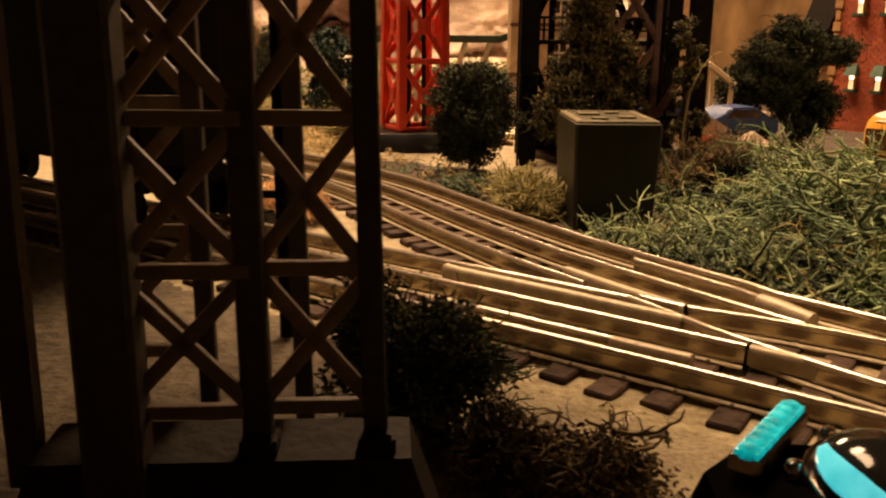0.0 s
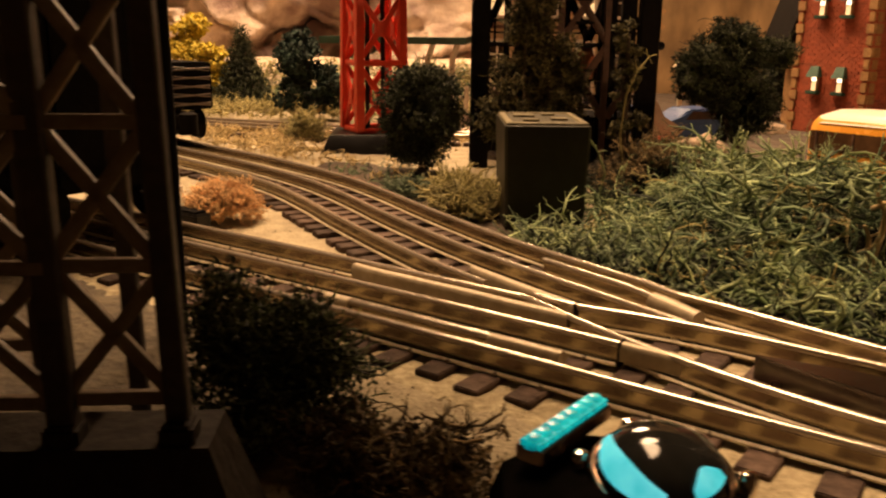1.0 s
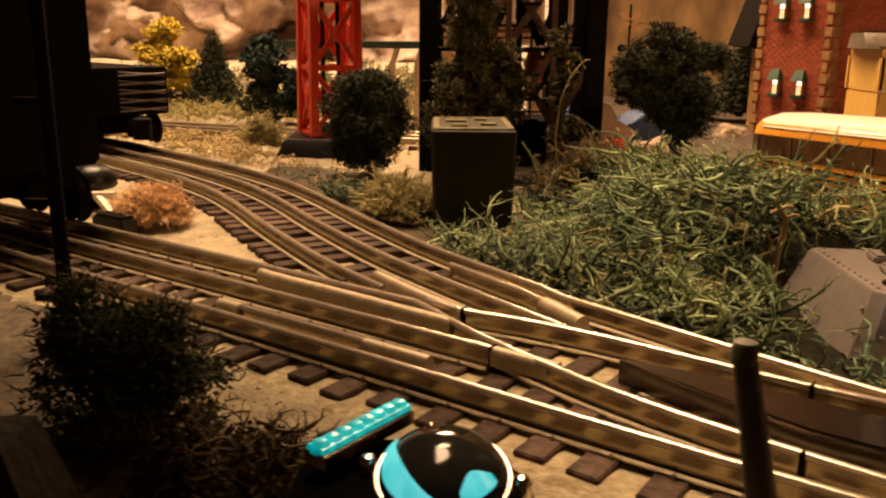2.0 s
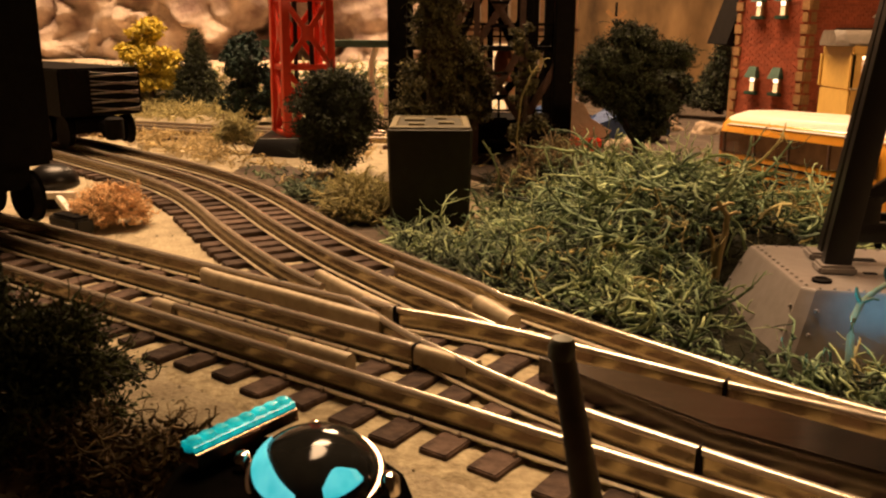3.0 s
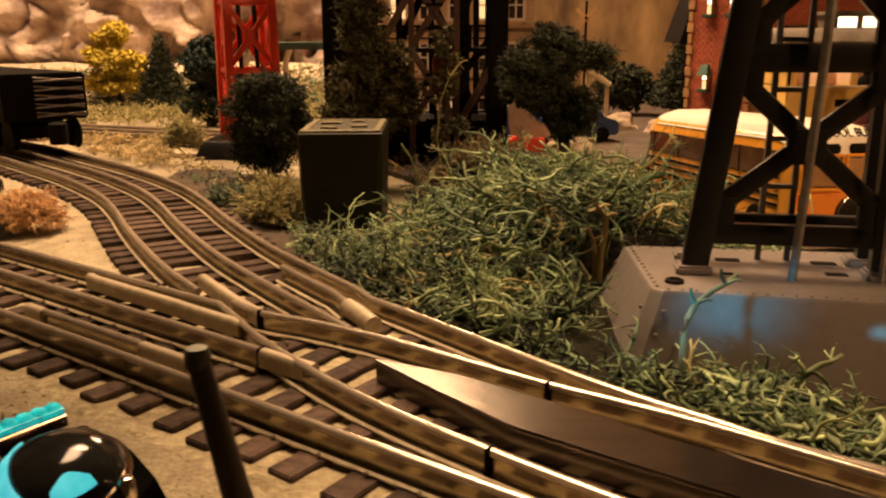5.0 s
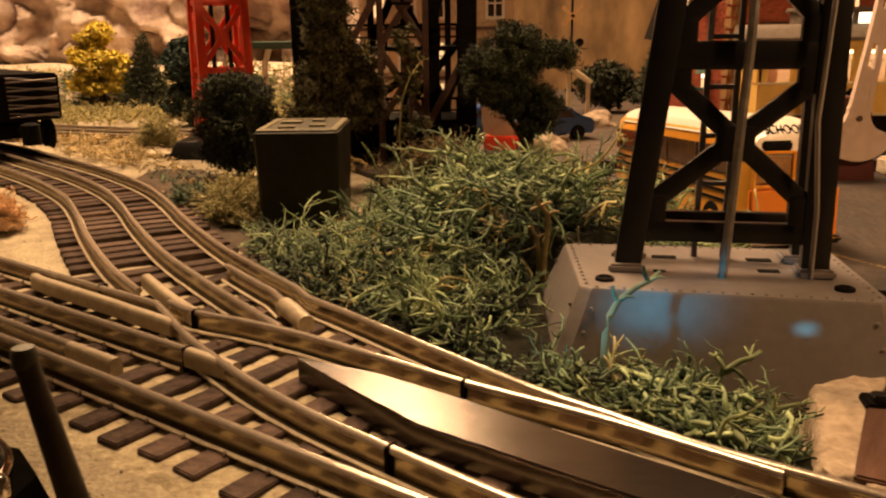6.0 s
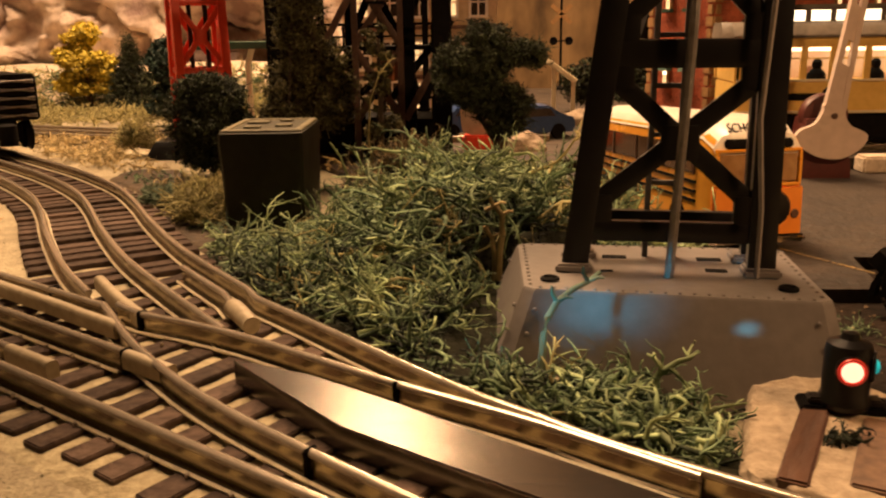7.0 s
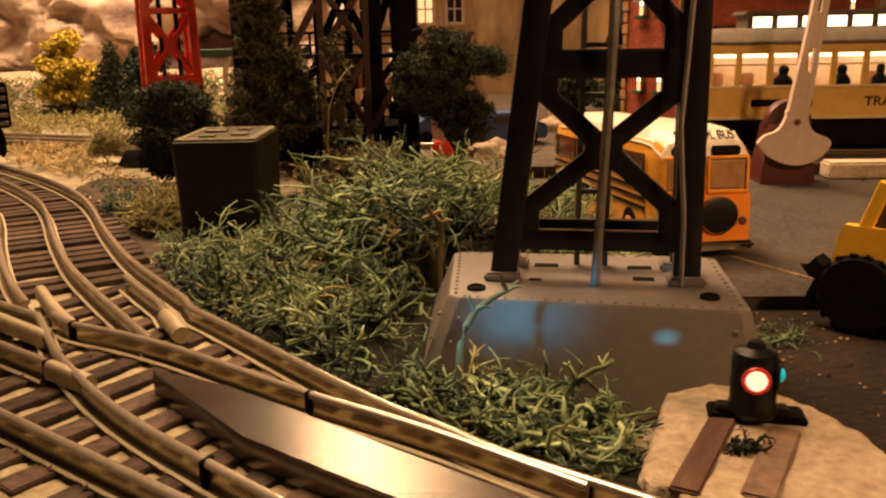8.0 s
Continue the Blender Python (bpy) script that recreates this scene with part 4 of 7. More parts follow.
def build_post():
    t = thing("track_post", (0.0062, 0.072, 0), 0, "thin dark weathered round post close to the track", "post")
    bm = bmesh.new()
    add_tube(bm, [(0.0085, 0.0, 0.0), (0.0035, 0.0, 0.024), (-0.0006, 0.0, 0.0445), (-0.0007, 0.0, 0.0455)], [0.0019, 0.0016, 0.0011, 0.0009], 14)
    part("shaft", bm, NEARTOWER, t)
    bm = bmesh.new()
    add_lathe(bm, [(0.0012, 0.0437), (0.00125, 0.0449), (0.001, 0.0456), (0.0003, 0.0458)], 14, (-0.0006, 0, 0))
    part("cap", bm, mat("cap_grey_green", (0.14, 0.14, 0.10), (0.09, 0.09, 0.06), 500, 0.6), t, "dull grey-green cap")


build_post()


# ---- town ----
def build_road():
    bm = bmesh.new()
    ring_join(bm, [[(0.098, 0.405, z), (0.130, 0.255, z), (0.142, 0.2415, z), (0.176, 0.2415, z), (0.182, 0.277, z), (0.6, 0.277, z), (0.6, 0.45, z), (0.2, 0.455, z), (0.1, 0.45, z)] for z in (-0.014, -0.0014, -0.001)])
    tagged(part("road", bm, ROAD), "dark grey-brown model street with worn surface", "road", kind="structure")


build_road()


def build_road_line():
    bm = bmesh.new()
    rng = random.Random(6)
    a, b = Vector((0.162, 0.288, -0.0009)), Vector((0.181, 0.2565, -0.0009))
    for i in range(16):
        p, q = a.lerp(b, i / 16), a.lerp(b, (i + rng.uniform(0.5, 1.0)) / 16)
        add_bar(bm, p + Vector((0, rng.uniform(-0.0004, 0.0004), 0)), q, rng.uniform(0.0006, 0.0014), 0.0003)
    tagged(part("road_line", bm, mat("worn_line", (0.36, 0.24, 0.09), (0.14, 0.1, 0.05), 600, 0.8)), "thin worn yellow line on the street", "road marking", kind="structure")


build_road_line()


def build_town_ground():
    bm = bmesh.new()
    ring_join(bm, [[(-0.04, 0.47, z), (0.0, 0.40, z), (0.03, 0.362, z), (0.099, 0.362, z), (0.1, 0.452, z), (0.6, 0.452, z), (0.6, 0.99, z), (0.05, 0.99, z), (-0.02, 0.62, z)] for z in (-0.01, 0.0045, 0.005)])
    tagged(part("pavement", bm, mat("town_earth", (0.066, 0.046, 0.029), (0.03, 0.02, 0.013), 60, 0.85, bump=0.6)), "brown worn ground of the model town", "pavement", kind="structure")
    bm = bmesh.new()
    pts = [(0.150, 0.115), (0.19, 0.09), (0.5, 0.09), (0.5, 0.276), (0.1825, 0.276), (0.1765, 0.241), (0.142, 0.241), (0.142, 0.185), (0.150, 0.150)]
    ring_join(bm, [[(x, y, z) for x, y in pts] for z in (-0.02, -0.0055, -0.005)])
    tagged(part("verge", bm, EARTH), "dark brown earth verge beside the street", "ground", kind="structure")


build_town_ground()


def build_bus():
    t = thing("school_bus", (0.1388, 0.3515, -0.001), -80, "orange-yellow toy school bus with a white roof", "bus")
    t.matrix_world = pose(0.1402, 0.3515, -0.0030, 0, -3, -80)
    t.scale = (1.21, 1.03, 1.10)
    L, W = 0.056, 0.0165

    def section(x, k, zt):
        pts = [(-1, 0.0028), (-1.0, 0.020), (-0.985, 0.029), (-0.93, zt * 0.9), (-0.75, zt * 0.965), (-0.4, zt), (0.4, zt), (0.75, zt * 0.965), (0.93, zt * 0.9), (0.985, 0.029), (1.0, 0.020), (1, 0.0028)]
        return [(x, y * W * k, z) for y, z in pts]
    bm = bmesh.new()
    ring_join(bm, [section(x, k, zt) for x, k, zt in ((-L, 0.86, 0.035), (-L + 0.003, 0.96, 0.0375), (-L + 0.01, 1, 0.0385), (L - 0.012, 1, 0.0385), (L - 0.005, 0.98, 0.0375), (L - 0.001, 0.93, 0.0355), (L, 0.88, 0.033))])
    body = part("body", bm, YELLOW, t, angle=40)
    bm = bmesh.new()
    rings = []
    for x, k, zt in ((-L + 0.004, 0.9, 0.0378), (-L + 0.01, 0.96, 0.0391), (L - 0.013, 0.96, 0.0391), (L - 0.006, 0.95, 0.0383), (L - 0.0005, 0.90, 0.0352), (L + 0.0006, 0.86, 0.0318)):
        rings.append([(x, y * W * k, z) for y, z in ((-1, zt * 0.86), (-0.82, zt * 0.965), (-0.42, zt + 0.0003), (0.42, zt + 0.0003), (0.82, zt * 0.965), (1, zt * 0.86))])
    ring_join(bm, rings)
    part("roof", bm, WHITE, t, "glossy white roof", angle=40)
    bm = bmesh.new()
    for s in (-1, 1):
        add_box(bm, (-0.003, s * W * 0.985, 0.0262), (0.098, 0.0012, 0.0085), 0, 0.0004)
    part("side_glass", bm, mat("amber_brown_glass", (0.14, 0.075, 0.035), (0.06, 0.032, 0.016), 120, 0.12, bump=0.0, spec=0.8), t, "glossy brown side windows")
    for s in (-1, 1):
        for i in range(5):
            bm = bmesh.new()
            add_box(bm, (-0.047 + i * 0.0236, s * (W * 0.985 + 0.0007), 0.0262), (0.0010, 0.0006, 0.0088))
            part("window_pillar", bm, PLANK, t)
        for z in (0.0195, 0.0165, 0.0135):
            bm = bmesh.new()
            add_box(bm, (-0.002, s * (W + 0.0001), z), (0.1, 0.0006, 0.0009))
            part("stripe", bm, BLACKM, t, "black side rub rail")
    lettering("SCHOOL BUS", 0.0068, Matrix.Translation((-0.01, -W - 0.0004, 0.0105)) @ Matrix.Rotation(radians(90), 4, "X"), BLACKM, t, width=0.034)
    lettering("SCHOOL BUS", 0.0046, Matrix.Translation((L - 0.0012, 0, 0.0362)) @ Matrix.Rotation(radians(90), 4, "Z") @ Matrix.Rotation(radians(52), 4, "X"), BLACKM, t, width=0.020)
    bm = bmesh.new()
    for y in (-0.0065, 0.0065):
        add_box(bm, (L + 0.0005, y, 0.0316), (0.0018, 0.0100, 0.0031), 0, 0.0006)
    part("sign_panel", bm, BLACKM, t, "black sign panel above the windscreen")
    for y in (-0.0074, 0.0074):
        bm = bmesh.new()
        add_box(bm, (L + 0.0001, y, 0.0245), (0.0016, 0.0128, 0.0095), 0, 0.0007)
        rim = bmesh.new()
        for dy, dz, sy, sz in ((0, 0.0052, 0.0138, 0.0009), (0, -0.0052, 0.0138, 0.0009), (0.0066, 0, 0.0009, 0.0112), (-0.0066, 0, 0.0009, 0.0112)):
            add_box(rim, (L + 0.0006, y + dy, 0.0245 + dz), (0.0020, sy, sz), 0, 0.0002)
        part("windscreen_frame", rim, YELLOW, t)
        w = part("windscreen", bm, mat("clear_amber_glass", (0.35, 0.2, 0.09), (0.2, 0.1, 0.04), 200, 0.12, spec=0.8), t, "glossy windscreen")
    bm = bmesh.new()
    add_box(bm, (L + 0.0006, 0, 0.0112), (0.0024, 0.0312, 0.0162), 0, 0.001)
    part("nose", bm, ORANGE, t, "orange front panel")
    bm = bmesh.new()
    add_lathe(bm, [(0.0058, 0), (0.0058, 0.0012), (0.0048, 0.0016), (0.0004, 0.0014)], 24, (0, 0, 0), Matrix.Translation((L + 0.0014, 0.0040, 0.0122)) @ Matrix.Rotation(radians(90), 4, "Y") @ Matrix.Diagonal((1, 1.15, 1, 1)))
    plate = part("grille", bm, BLACK, t, "round black front emblem plate")
    bm = bmesh.new()
    m = Matrix.Translation((L + 0.0026, 0.0040, 0.0122)) @ Matrix.Rotation(radians(90), 4, "Y") @ Matrix.Diagonal((1, 1.15, 1, 1))
    prof = [(0.0054 + 0.0003 * math.cos(q), 0.0003 * math.sin(q)) for q in (2 * math.pi * k / 6 for k in range(7))]
    ring_join(bm, [[m @ Vector((r * math.cos(2 * math.pi * k / 28), r * math.sin(2 * math.pi * k / 28), z)) for k in range(28)] for r, z in prof], caps=False)
    part("emblem_ring", bm, CHROME, plate, "thin chrome ring")
    for y in (-0.0125, 0.0125):
        bm = bmesh.new()
        add_lathe(bm, [(0.0014, 0), (0.0014, 0.0005), (0.0011, 0.0007), (0.0003, 0.0006)], 14, (0, 0, 0), Matrix.Translation((L + 0.0016, y, 0.0102)) @ Matrix.Rotation(radians(90), 4, "Y"))
        part("headlight", bm, PLANK, t, "small dark headlight")
    bm = bmesh.new()
    add_box(bm, (L + 0.0014, 0, 0.0026), (0.0024, 0.0338, 0.0026), 0, 0.0009)
    part("bumper", bm, CHROME, t, "chrome bumper")
    for x in (-0.034, 0.036):
        for s in (-1, 1):
            m = Matrix.Translation((x, s * (W - 0.002), 0.0062)) @ Matrix.Rotation(radians(90), 4, "X")
            bm = bmesh.new()
            add_lathe(bm, [(0.003, -0.0025), (0.0058, -0.0025), (0.0062, -0.001), (0.0062, 0.001), (0.0058, 0.0025), (0.003, 0.0025)], 20, (0, 0, 0), m)
            wheel = part("wheel", bm, BLACKM, t, "black rubber wheel")
            bm = bmesh.new()
            add_lathe(bm, [(0.0032, -0.0027), (0.0032, 0.0027), (0.001, 0.0029)], 16, (0, 0, 0), m)
            part("hub", bm, YELLOW, wheel)


build_bus()


def build_trolley():
    t = thing("trolley_car", (0.3144, 0.495, 0.008), 0, "yellow toy trolley car with lit windows and grey clerestory roof", "trolley")
    L, W = 0.1185, 0.021
    bm = bmesh.new()
    add_box(bm, (0, 0, 0.0265), (2 * L, 2 * W, 0.0175), 0, 0.001)
    body = part("lower_body", bm, TROLLEY, t)
    bm = bmesh.new()
    add_box(bm, (0, 0, 0.0555), (2 * L, 2 * W, 0.0050), 0, 0.0008)
    part("letterboard", bm, TROLLEY, t)
    bm = bmesh.new()
    add_box(bm, (0, 0, 0.0105), (2 * L - 0.02, 2 * W - 0.006, 0.0150), 0, 0.001)
    part("underframe", bm, BLACKM, t, "black underframe")
    bm = bmesh.new()
    for s in (-1, 1):
        add_box(bm, (0, s * (W + 0.0003), 0.0355), (2 * L, 0.0012, 0.0012))
        add_box(bm, (0, s * (W + 0.0003), 0.0188), (2 * L, 0.0012, 0.0012))
    part("moulding", bm, CREAM, t)
    n = 14
    for s in (-1, 1):
        for i in range(n + 1):
            x = -L + 0.002 + (2 * L - 0.004) * i / n
            bm = bmesh.new()
            add_box(bm, (x, s * (W - 0.0009), 0.0442), (0.0032 if i % 3 else 0.006, 0.0018, 0.0180))
            part("window_post", bm, TROLLEY, t)
        bm = bmesh.new()
        add_box(bm, (0, s * (W - 0.0012), 0.0470), (2 * L - 0.01, 0.001, 0.0008))
        part("sash_bar", bm, TROLLEY, t)
    bm = bmesh.new()
    add_box(bm, (0, 0, 0.0442), (2 * L - 0.012, 0.004, 0.0172), 0)
    part("centre_wall", bm, mat("trolley_interior", (0.78, 0.62, 0.46), (0.55, 0.36, 0.25), 60, 0.7, bump=0.05), t, "pinkish lit interior wall")
    for s in (-1, 1):
        bm = bmesh.new()
        add_box(bm, (0, s * 0.0115, 0.0515), (2 * L - 0.016, 0.017, 0.0012), 0)
        part("ceiling_light", bm, LITW, t, "bright lit ceiling strip")
    for i in range(n):
        x = -L + 0.002 + (2 * L - 0.004) * (i + 0.5) / n
        # Plain dark shapes stand in for toy figures at the windows.
        if 1 < i and i % 4 != 3:
            k = 0.9 + 0.25 * ((i * 7) % 5) / 4
            bm = bmesh.new()
            add_lathe(bm, [(0.0044 * k, 0.0352), (0.0043 * k, 0.0385), (0.0030 * k, 0.0405), (0.0018 * k, 0.0416), (0.0024 * k, 0.0432), (0.0022 * k, 0.0452), (0.0010, 0.0466), (0.0002, 0.0468)], 12, (x + 0.0012 * ((i * 3) % 4 - 1.5), -W + 0.0055, 0))
            part("seat_shape", bm, BLACKM, t, "plain dark rounded shape behind the window")
        bm = bmesh.new()
        add_box(bm, (x, -W + 0.012, 0.0388), (0.007, 0.002, 0.0072), 0, 0.0008)
        part("seat_back", bm, mat("seat_tan", (0.42, 0.20, 0.11), (0.28, 0.13, 0.07), 200, 0.7) if i == 0 else bpy.data.materials["seat_tan"], t, "tan seat back")
    for sx in (-1, 1):
        bm = bmesh.new()
        add_box(bm, (sx * (L - 0.0008), 0, 0.0442), (0.0016, 2 * W, 0.0180))
        part("end_wall", bm, TROLLEY, t)
        bm = bmesh.new()
        add_box(bm, (sx * (L - 0.002), 0, 0.0130), (0.010, 2 * W - 0.002, 0.0100), 0, 0.001)
        part("step_box", bm, BLACKM, t, "black entrance step")
    bm = bmesh.new()
    rings = []
    for x, k in ((-L - 0.006, 0.55), (-L - 0.002, 0.92), (-L + 0.012, 1.04), (L - 0.012, 1.04), (L + 0.002, 0.92), (L + 0.006, 0.55)):
        rings.append([(x, -W * k, 0.0578), (x, -W * k, 0.0592), (x, -W * 0.85 * k, 0.0635), (x, -W * 0.62 * k, 0.0662), (x, W * 0.62 * k, 0.0662), (x, W * 0.85 * k, 0.0635), (x, W * k, 0.0592), (x, W * k, 0.0578)])
    ring_join(bm, rings)
    part("roof", bm, ROOFGREY, t, "grey roof", angle=30)
    for i in range(14):
        bm = bmesh.new()
        add_box(bm, (-L + 0.026 + (2 * L - 0.052) * (i + 0.5) / 14, 0, 0.0692), ((2 * L - 0.052) / 14 - 0.003, 0.020, 0.0056))
        part("clerestory_window", bm, LITW, t, "brightly lit clerestory window")
    for i in range(15):
        bm = bmesh.new()
        add_box(bm, (-L + 0.026 + (2 * L - 0.052) * i / 14, 0, 0.0692), (0.0028, 0.0212, 0.0062))
        part("clerestory_post", bm, ROOFGREY, t)
    bm = bmesh.new()
    add_box(bm, (0, 0, 0.0735), (2 * L - 0.044, 0.027, 0.0030), 0, 0.0012)
    part("clerestory_roof", bm, ROOFGREY, t)
    up = Matrix.Rotation(radians(90), 4, "X")
    lettering("TRANSIT", 0.0072, Matrix.Translation((-0.0174, -W - 0.0003, 0.0268)) @ up, BLACKM, t, width=0.030)
    bm = bmesh.new()
    add_box(bm, (-0.0824, -W - 0.0003, 0.0268), (0.020, 0.0008, 0.0038), 0, 0.0002)
    part("name_bar", bm, BLACKM, t, "plain dark bar on the side")
    bm = bmesh.new()
    add_lathe(bm, [(0.0065, 0), (0.0065, 0.0006), (0.0003, 0.0007)], 24, (0, 0, 0), Matrix.Translation((-0.0664, -W, 0.0268)) @ Matrix.Rotation(radians(90), 4, "X"))
    part("emblem", bm, BLACKM, t, "plain dark round emblem")
    for x in (-0.07, 0.07):
        for dx in (-0.016, 0.016):
            for s in (-1, 1):
                bm = bmesh.new()
                add_lathe(bm, [(0.0085, -0.002), (0.0075, -0.001), (0.0072, 0.002), (0.002, 0.003)], 18, (0, 0, 0), Matrix.Translation((x + dx, s * 0.0172, 0.0085)) @ Matrix.Rotation(radians(90 * s), 4, "X"))
                part("wheel", bm, BLACKM, t)


build_trolley()
far_track([(0.16, 0.495), (0.3, 0.495), (0.45, 0.495), (0.62, 0.495)], 0.0038)


def build_brick_house():
    """Red brick corner building with lit windows."""
    c, a, b = Vector((0.208, 0.575, 0.004)), Vector((0.176, 0.623, 0.004)), Vector((0.36, 0.65, 0.004))
    t = thing("brick_building", tuple(c), 0, "red brick corner building with ochre quoins and lit windows", "building")
    H = 0.24
    for name, e, cols in (("wall_side", a - c, 2), ("wall_front", b - c, 4)):
        n = e.length
        d = e.normalized()
        out = Vector((d.y, -d.x, 0)) if name == "wall_front" else Vector((-d.y, d.x, 0))
        m = Matrix(((d.x, out.x, 0, 0), (d.y, out.y, 0, 0), (0, 0, 1, 0), (0, 0, 0, 1)))
        bm = bmesh.new()
        add_box(bm, (n / 2, -0.004, H / 2), (n, 0.008, H), m=m)
        wall = part(name, bm, BRICK, t)
        verts, faces = [], []
        bw, bh = 0.0052, 0.0022
        for r in range(int(H / bh)):
            for q in range(int(n / bw)):
                x0 = q * bw + (bw / 2 if r % 2 else 0)
                x1, z0, z1 = min(n, x0 + bw * 0.9), r * bh, r * bh + bh * 0.82
                k = len(verts)
                for y in (0.0, 0.0004):
                    verts += [m @ Vector((x, y, z)) for x, z in ((x0, z0), (x1, z0), (x1, z1), (x0, z1))]
                faces += [(k + 4, k + 5, k + 6, k + 7), (k, k + 1, k + 5, k + 4), (k + 2, k + 3, k + 7, k + 6), (k + 1, k + 2, k + 6, k + 5), (k + 3, k, k + 4, k + 7)]
        tagged(raw("brickwork", verts, faces, BRICK, wall), kind="stuff")
        for r in range(int(H / 0.0075)):
            for x in (0.0025, n - 0.0025):
                bm = bmesh.new()
                add_box(bm, (x, 0.0004, r * 0.0075 + 0.0035), (0.006 if r % 2 else 0.004, 0.0024, 0.0062), 0, 0.0003, m)
                part("quoin", bm, QUOIN, wall)
        xs = [n * (i + 1) / (cols + 1) for i in range(cols)] if cols == 2 else [n * 0.62, n * 0.84]
        for x in xs:
            for z in (0.030, 0.080, 0.130, 0.18):
                bm = bmesh.new()
                add_box(bm, (x, 0.0012, z + 0.007), (0.0052, 0.0024, 0.0165), 0, 0.0005, m)
                w = part("window", bm, QUOIN, wall, "tall narrow lit window")
                bm = bmesh.new()
                add_box(bm, (x, 0.0026, z + 0.0022), (0.0032, 0.0006, 0.0062), 0, 0.0002, m)
                part("pane", bm, LIT, w, "amber lower pane")
                bm = bmesh.new()
                ring_join(bm, [[m @ Vector((x + dx * 0.0016, yy, z + 0.0060 + dz)) for dx, dz in ((-1, 0), (1, 0), (1, 0.0045), (0.6, 0.0062), (0, 0.0070), (-0.6, 0.0062), (-1, 0.0045))] for yy in (0.0022, 0.0028)])
                part("pane", bm, LITW, w, "bright arched upper pane")
                bm = bmesh.new()
                add_box(bm, (x, 0.003, z - 0.0015), (0.0095, 0.004, 0.0024), 0, 0.0006, m)
                part("sill", bm, TEALGREEN, w)
                bm = bmesh.new()
                ring_join(bm, [[m @ Vector((x + sx * (0.0046 - 0.0016 * k), 0.001 + yy, z + 0.0088 + 0.0075 * k)) for sx, yy in ((-1, 0), (-1, 0.0052 * (1 - 0.6 * k)), (1, 0.0052 * (1 - 0.6 * k)), (1, 0))] for k in (0, 0.4, 0.75, 0.98)])
                part("awning", bm, TEALGREEN, w, "green window awning")
        if name == "wall_front":
            bm = bmesh.new()
            add_box(bm, (n * 0.25, 0.0008, 0.037), (0.034, 0.0016, 0.062), 0, 0.0005, m)
            door = part("shop_window", bm, PLANK, wall, "large lit shop window")
            bm = bmesh.new()
            for i in range(2):
                for j in range(3):
                    add_box(bm, (n * 0.25 - 0.0075 + 0.015 * i, 0.0022, 0.016 + 0.019 * j), (0.0136, 0.0008, 0.0176), m=m)
            part("pane", bm, LITW, door)
            bm = bmesh.new()
            add_box(bm, (n * 0.25, 0.003, 0.070), (0.042, 0.006, 0.004), 0, 0.001, m)
            part("lintel", bm, PLANK, door)


build_brick_house()


def build_side_roof():
    """Dark sloping roof that leans against the brick building."""
    bm = bmesh.new()
    out = [(0.1706, 0.0646), (0.1837, 0.0631), (0.2037, 0.1246), (0.1926, 0.1346)]
    ring_join(bm, [[(x, y, z) for x, z in out] for y in (0.627, 0.68)])
    t = thing("side_shed", (0, 0, 0), 0, "dark brown sloping shed roof beside the brick building", "shed")
    part("roof", bm, BLACKM, t)
    bm = bmesh.new()
    add_box(bm, (out[1][0] + 0.012, 0.66, out[1][1] / 2 + 0.004), (0.014, 0.03, out[1][1] + 0.002))
    part("wall", bm, QUOIN, t)


build_side_roof()


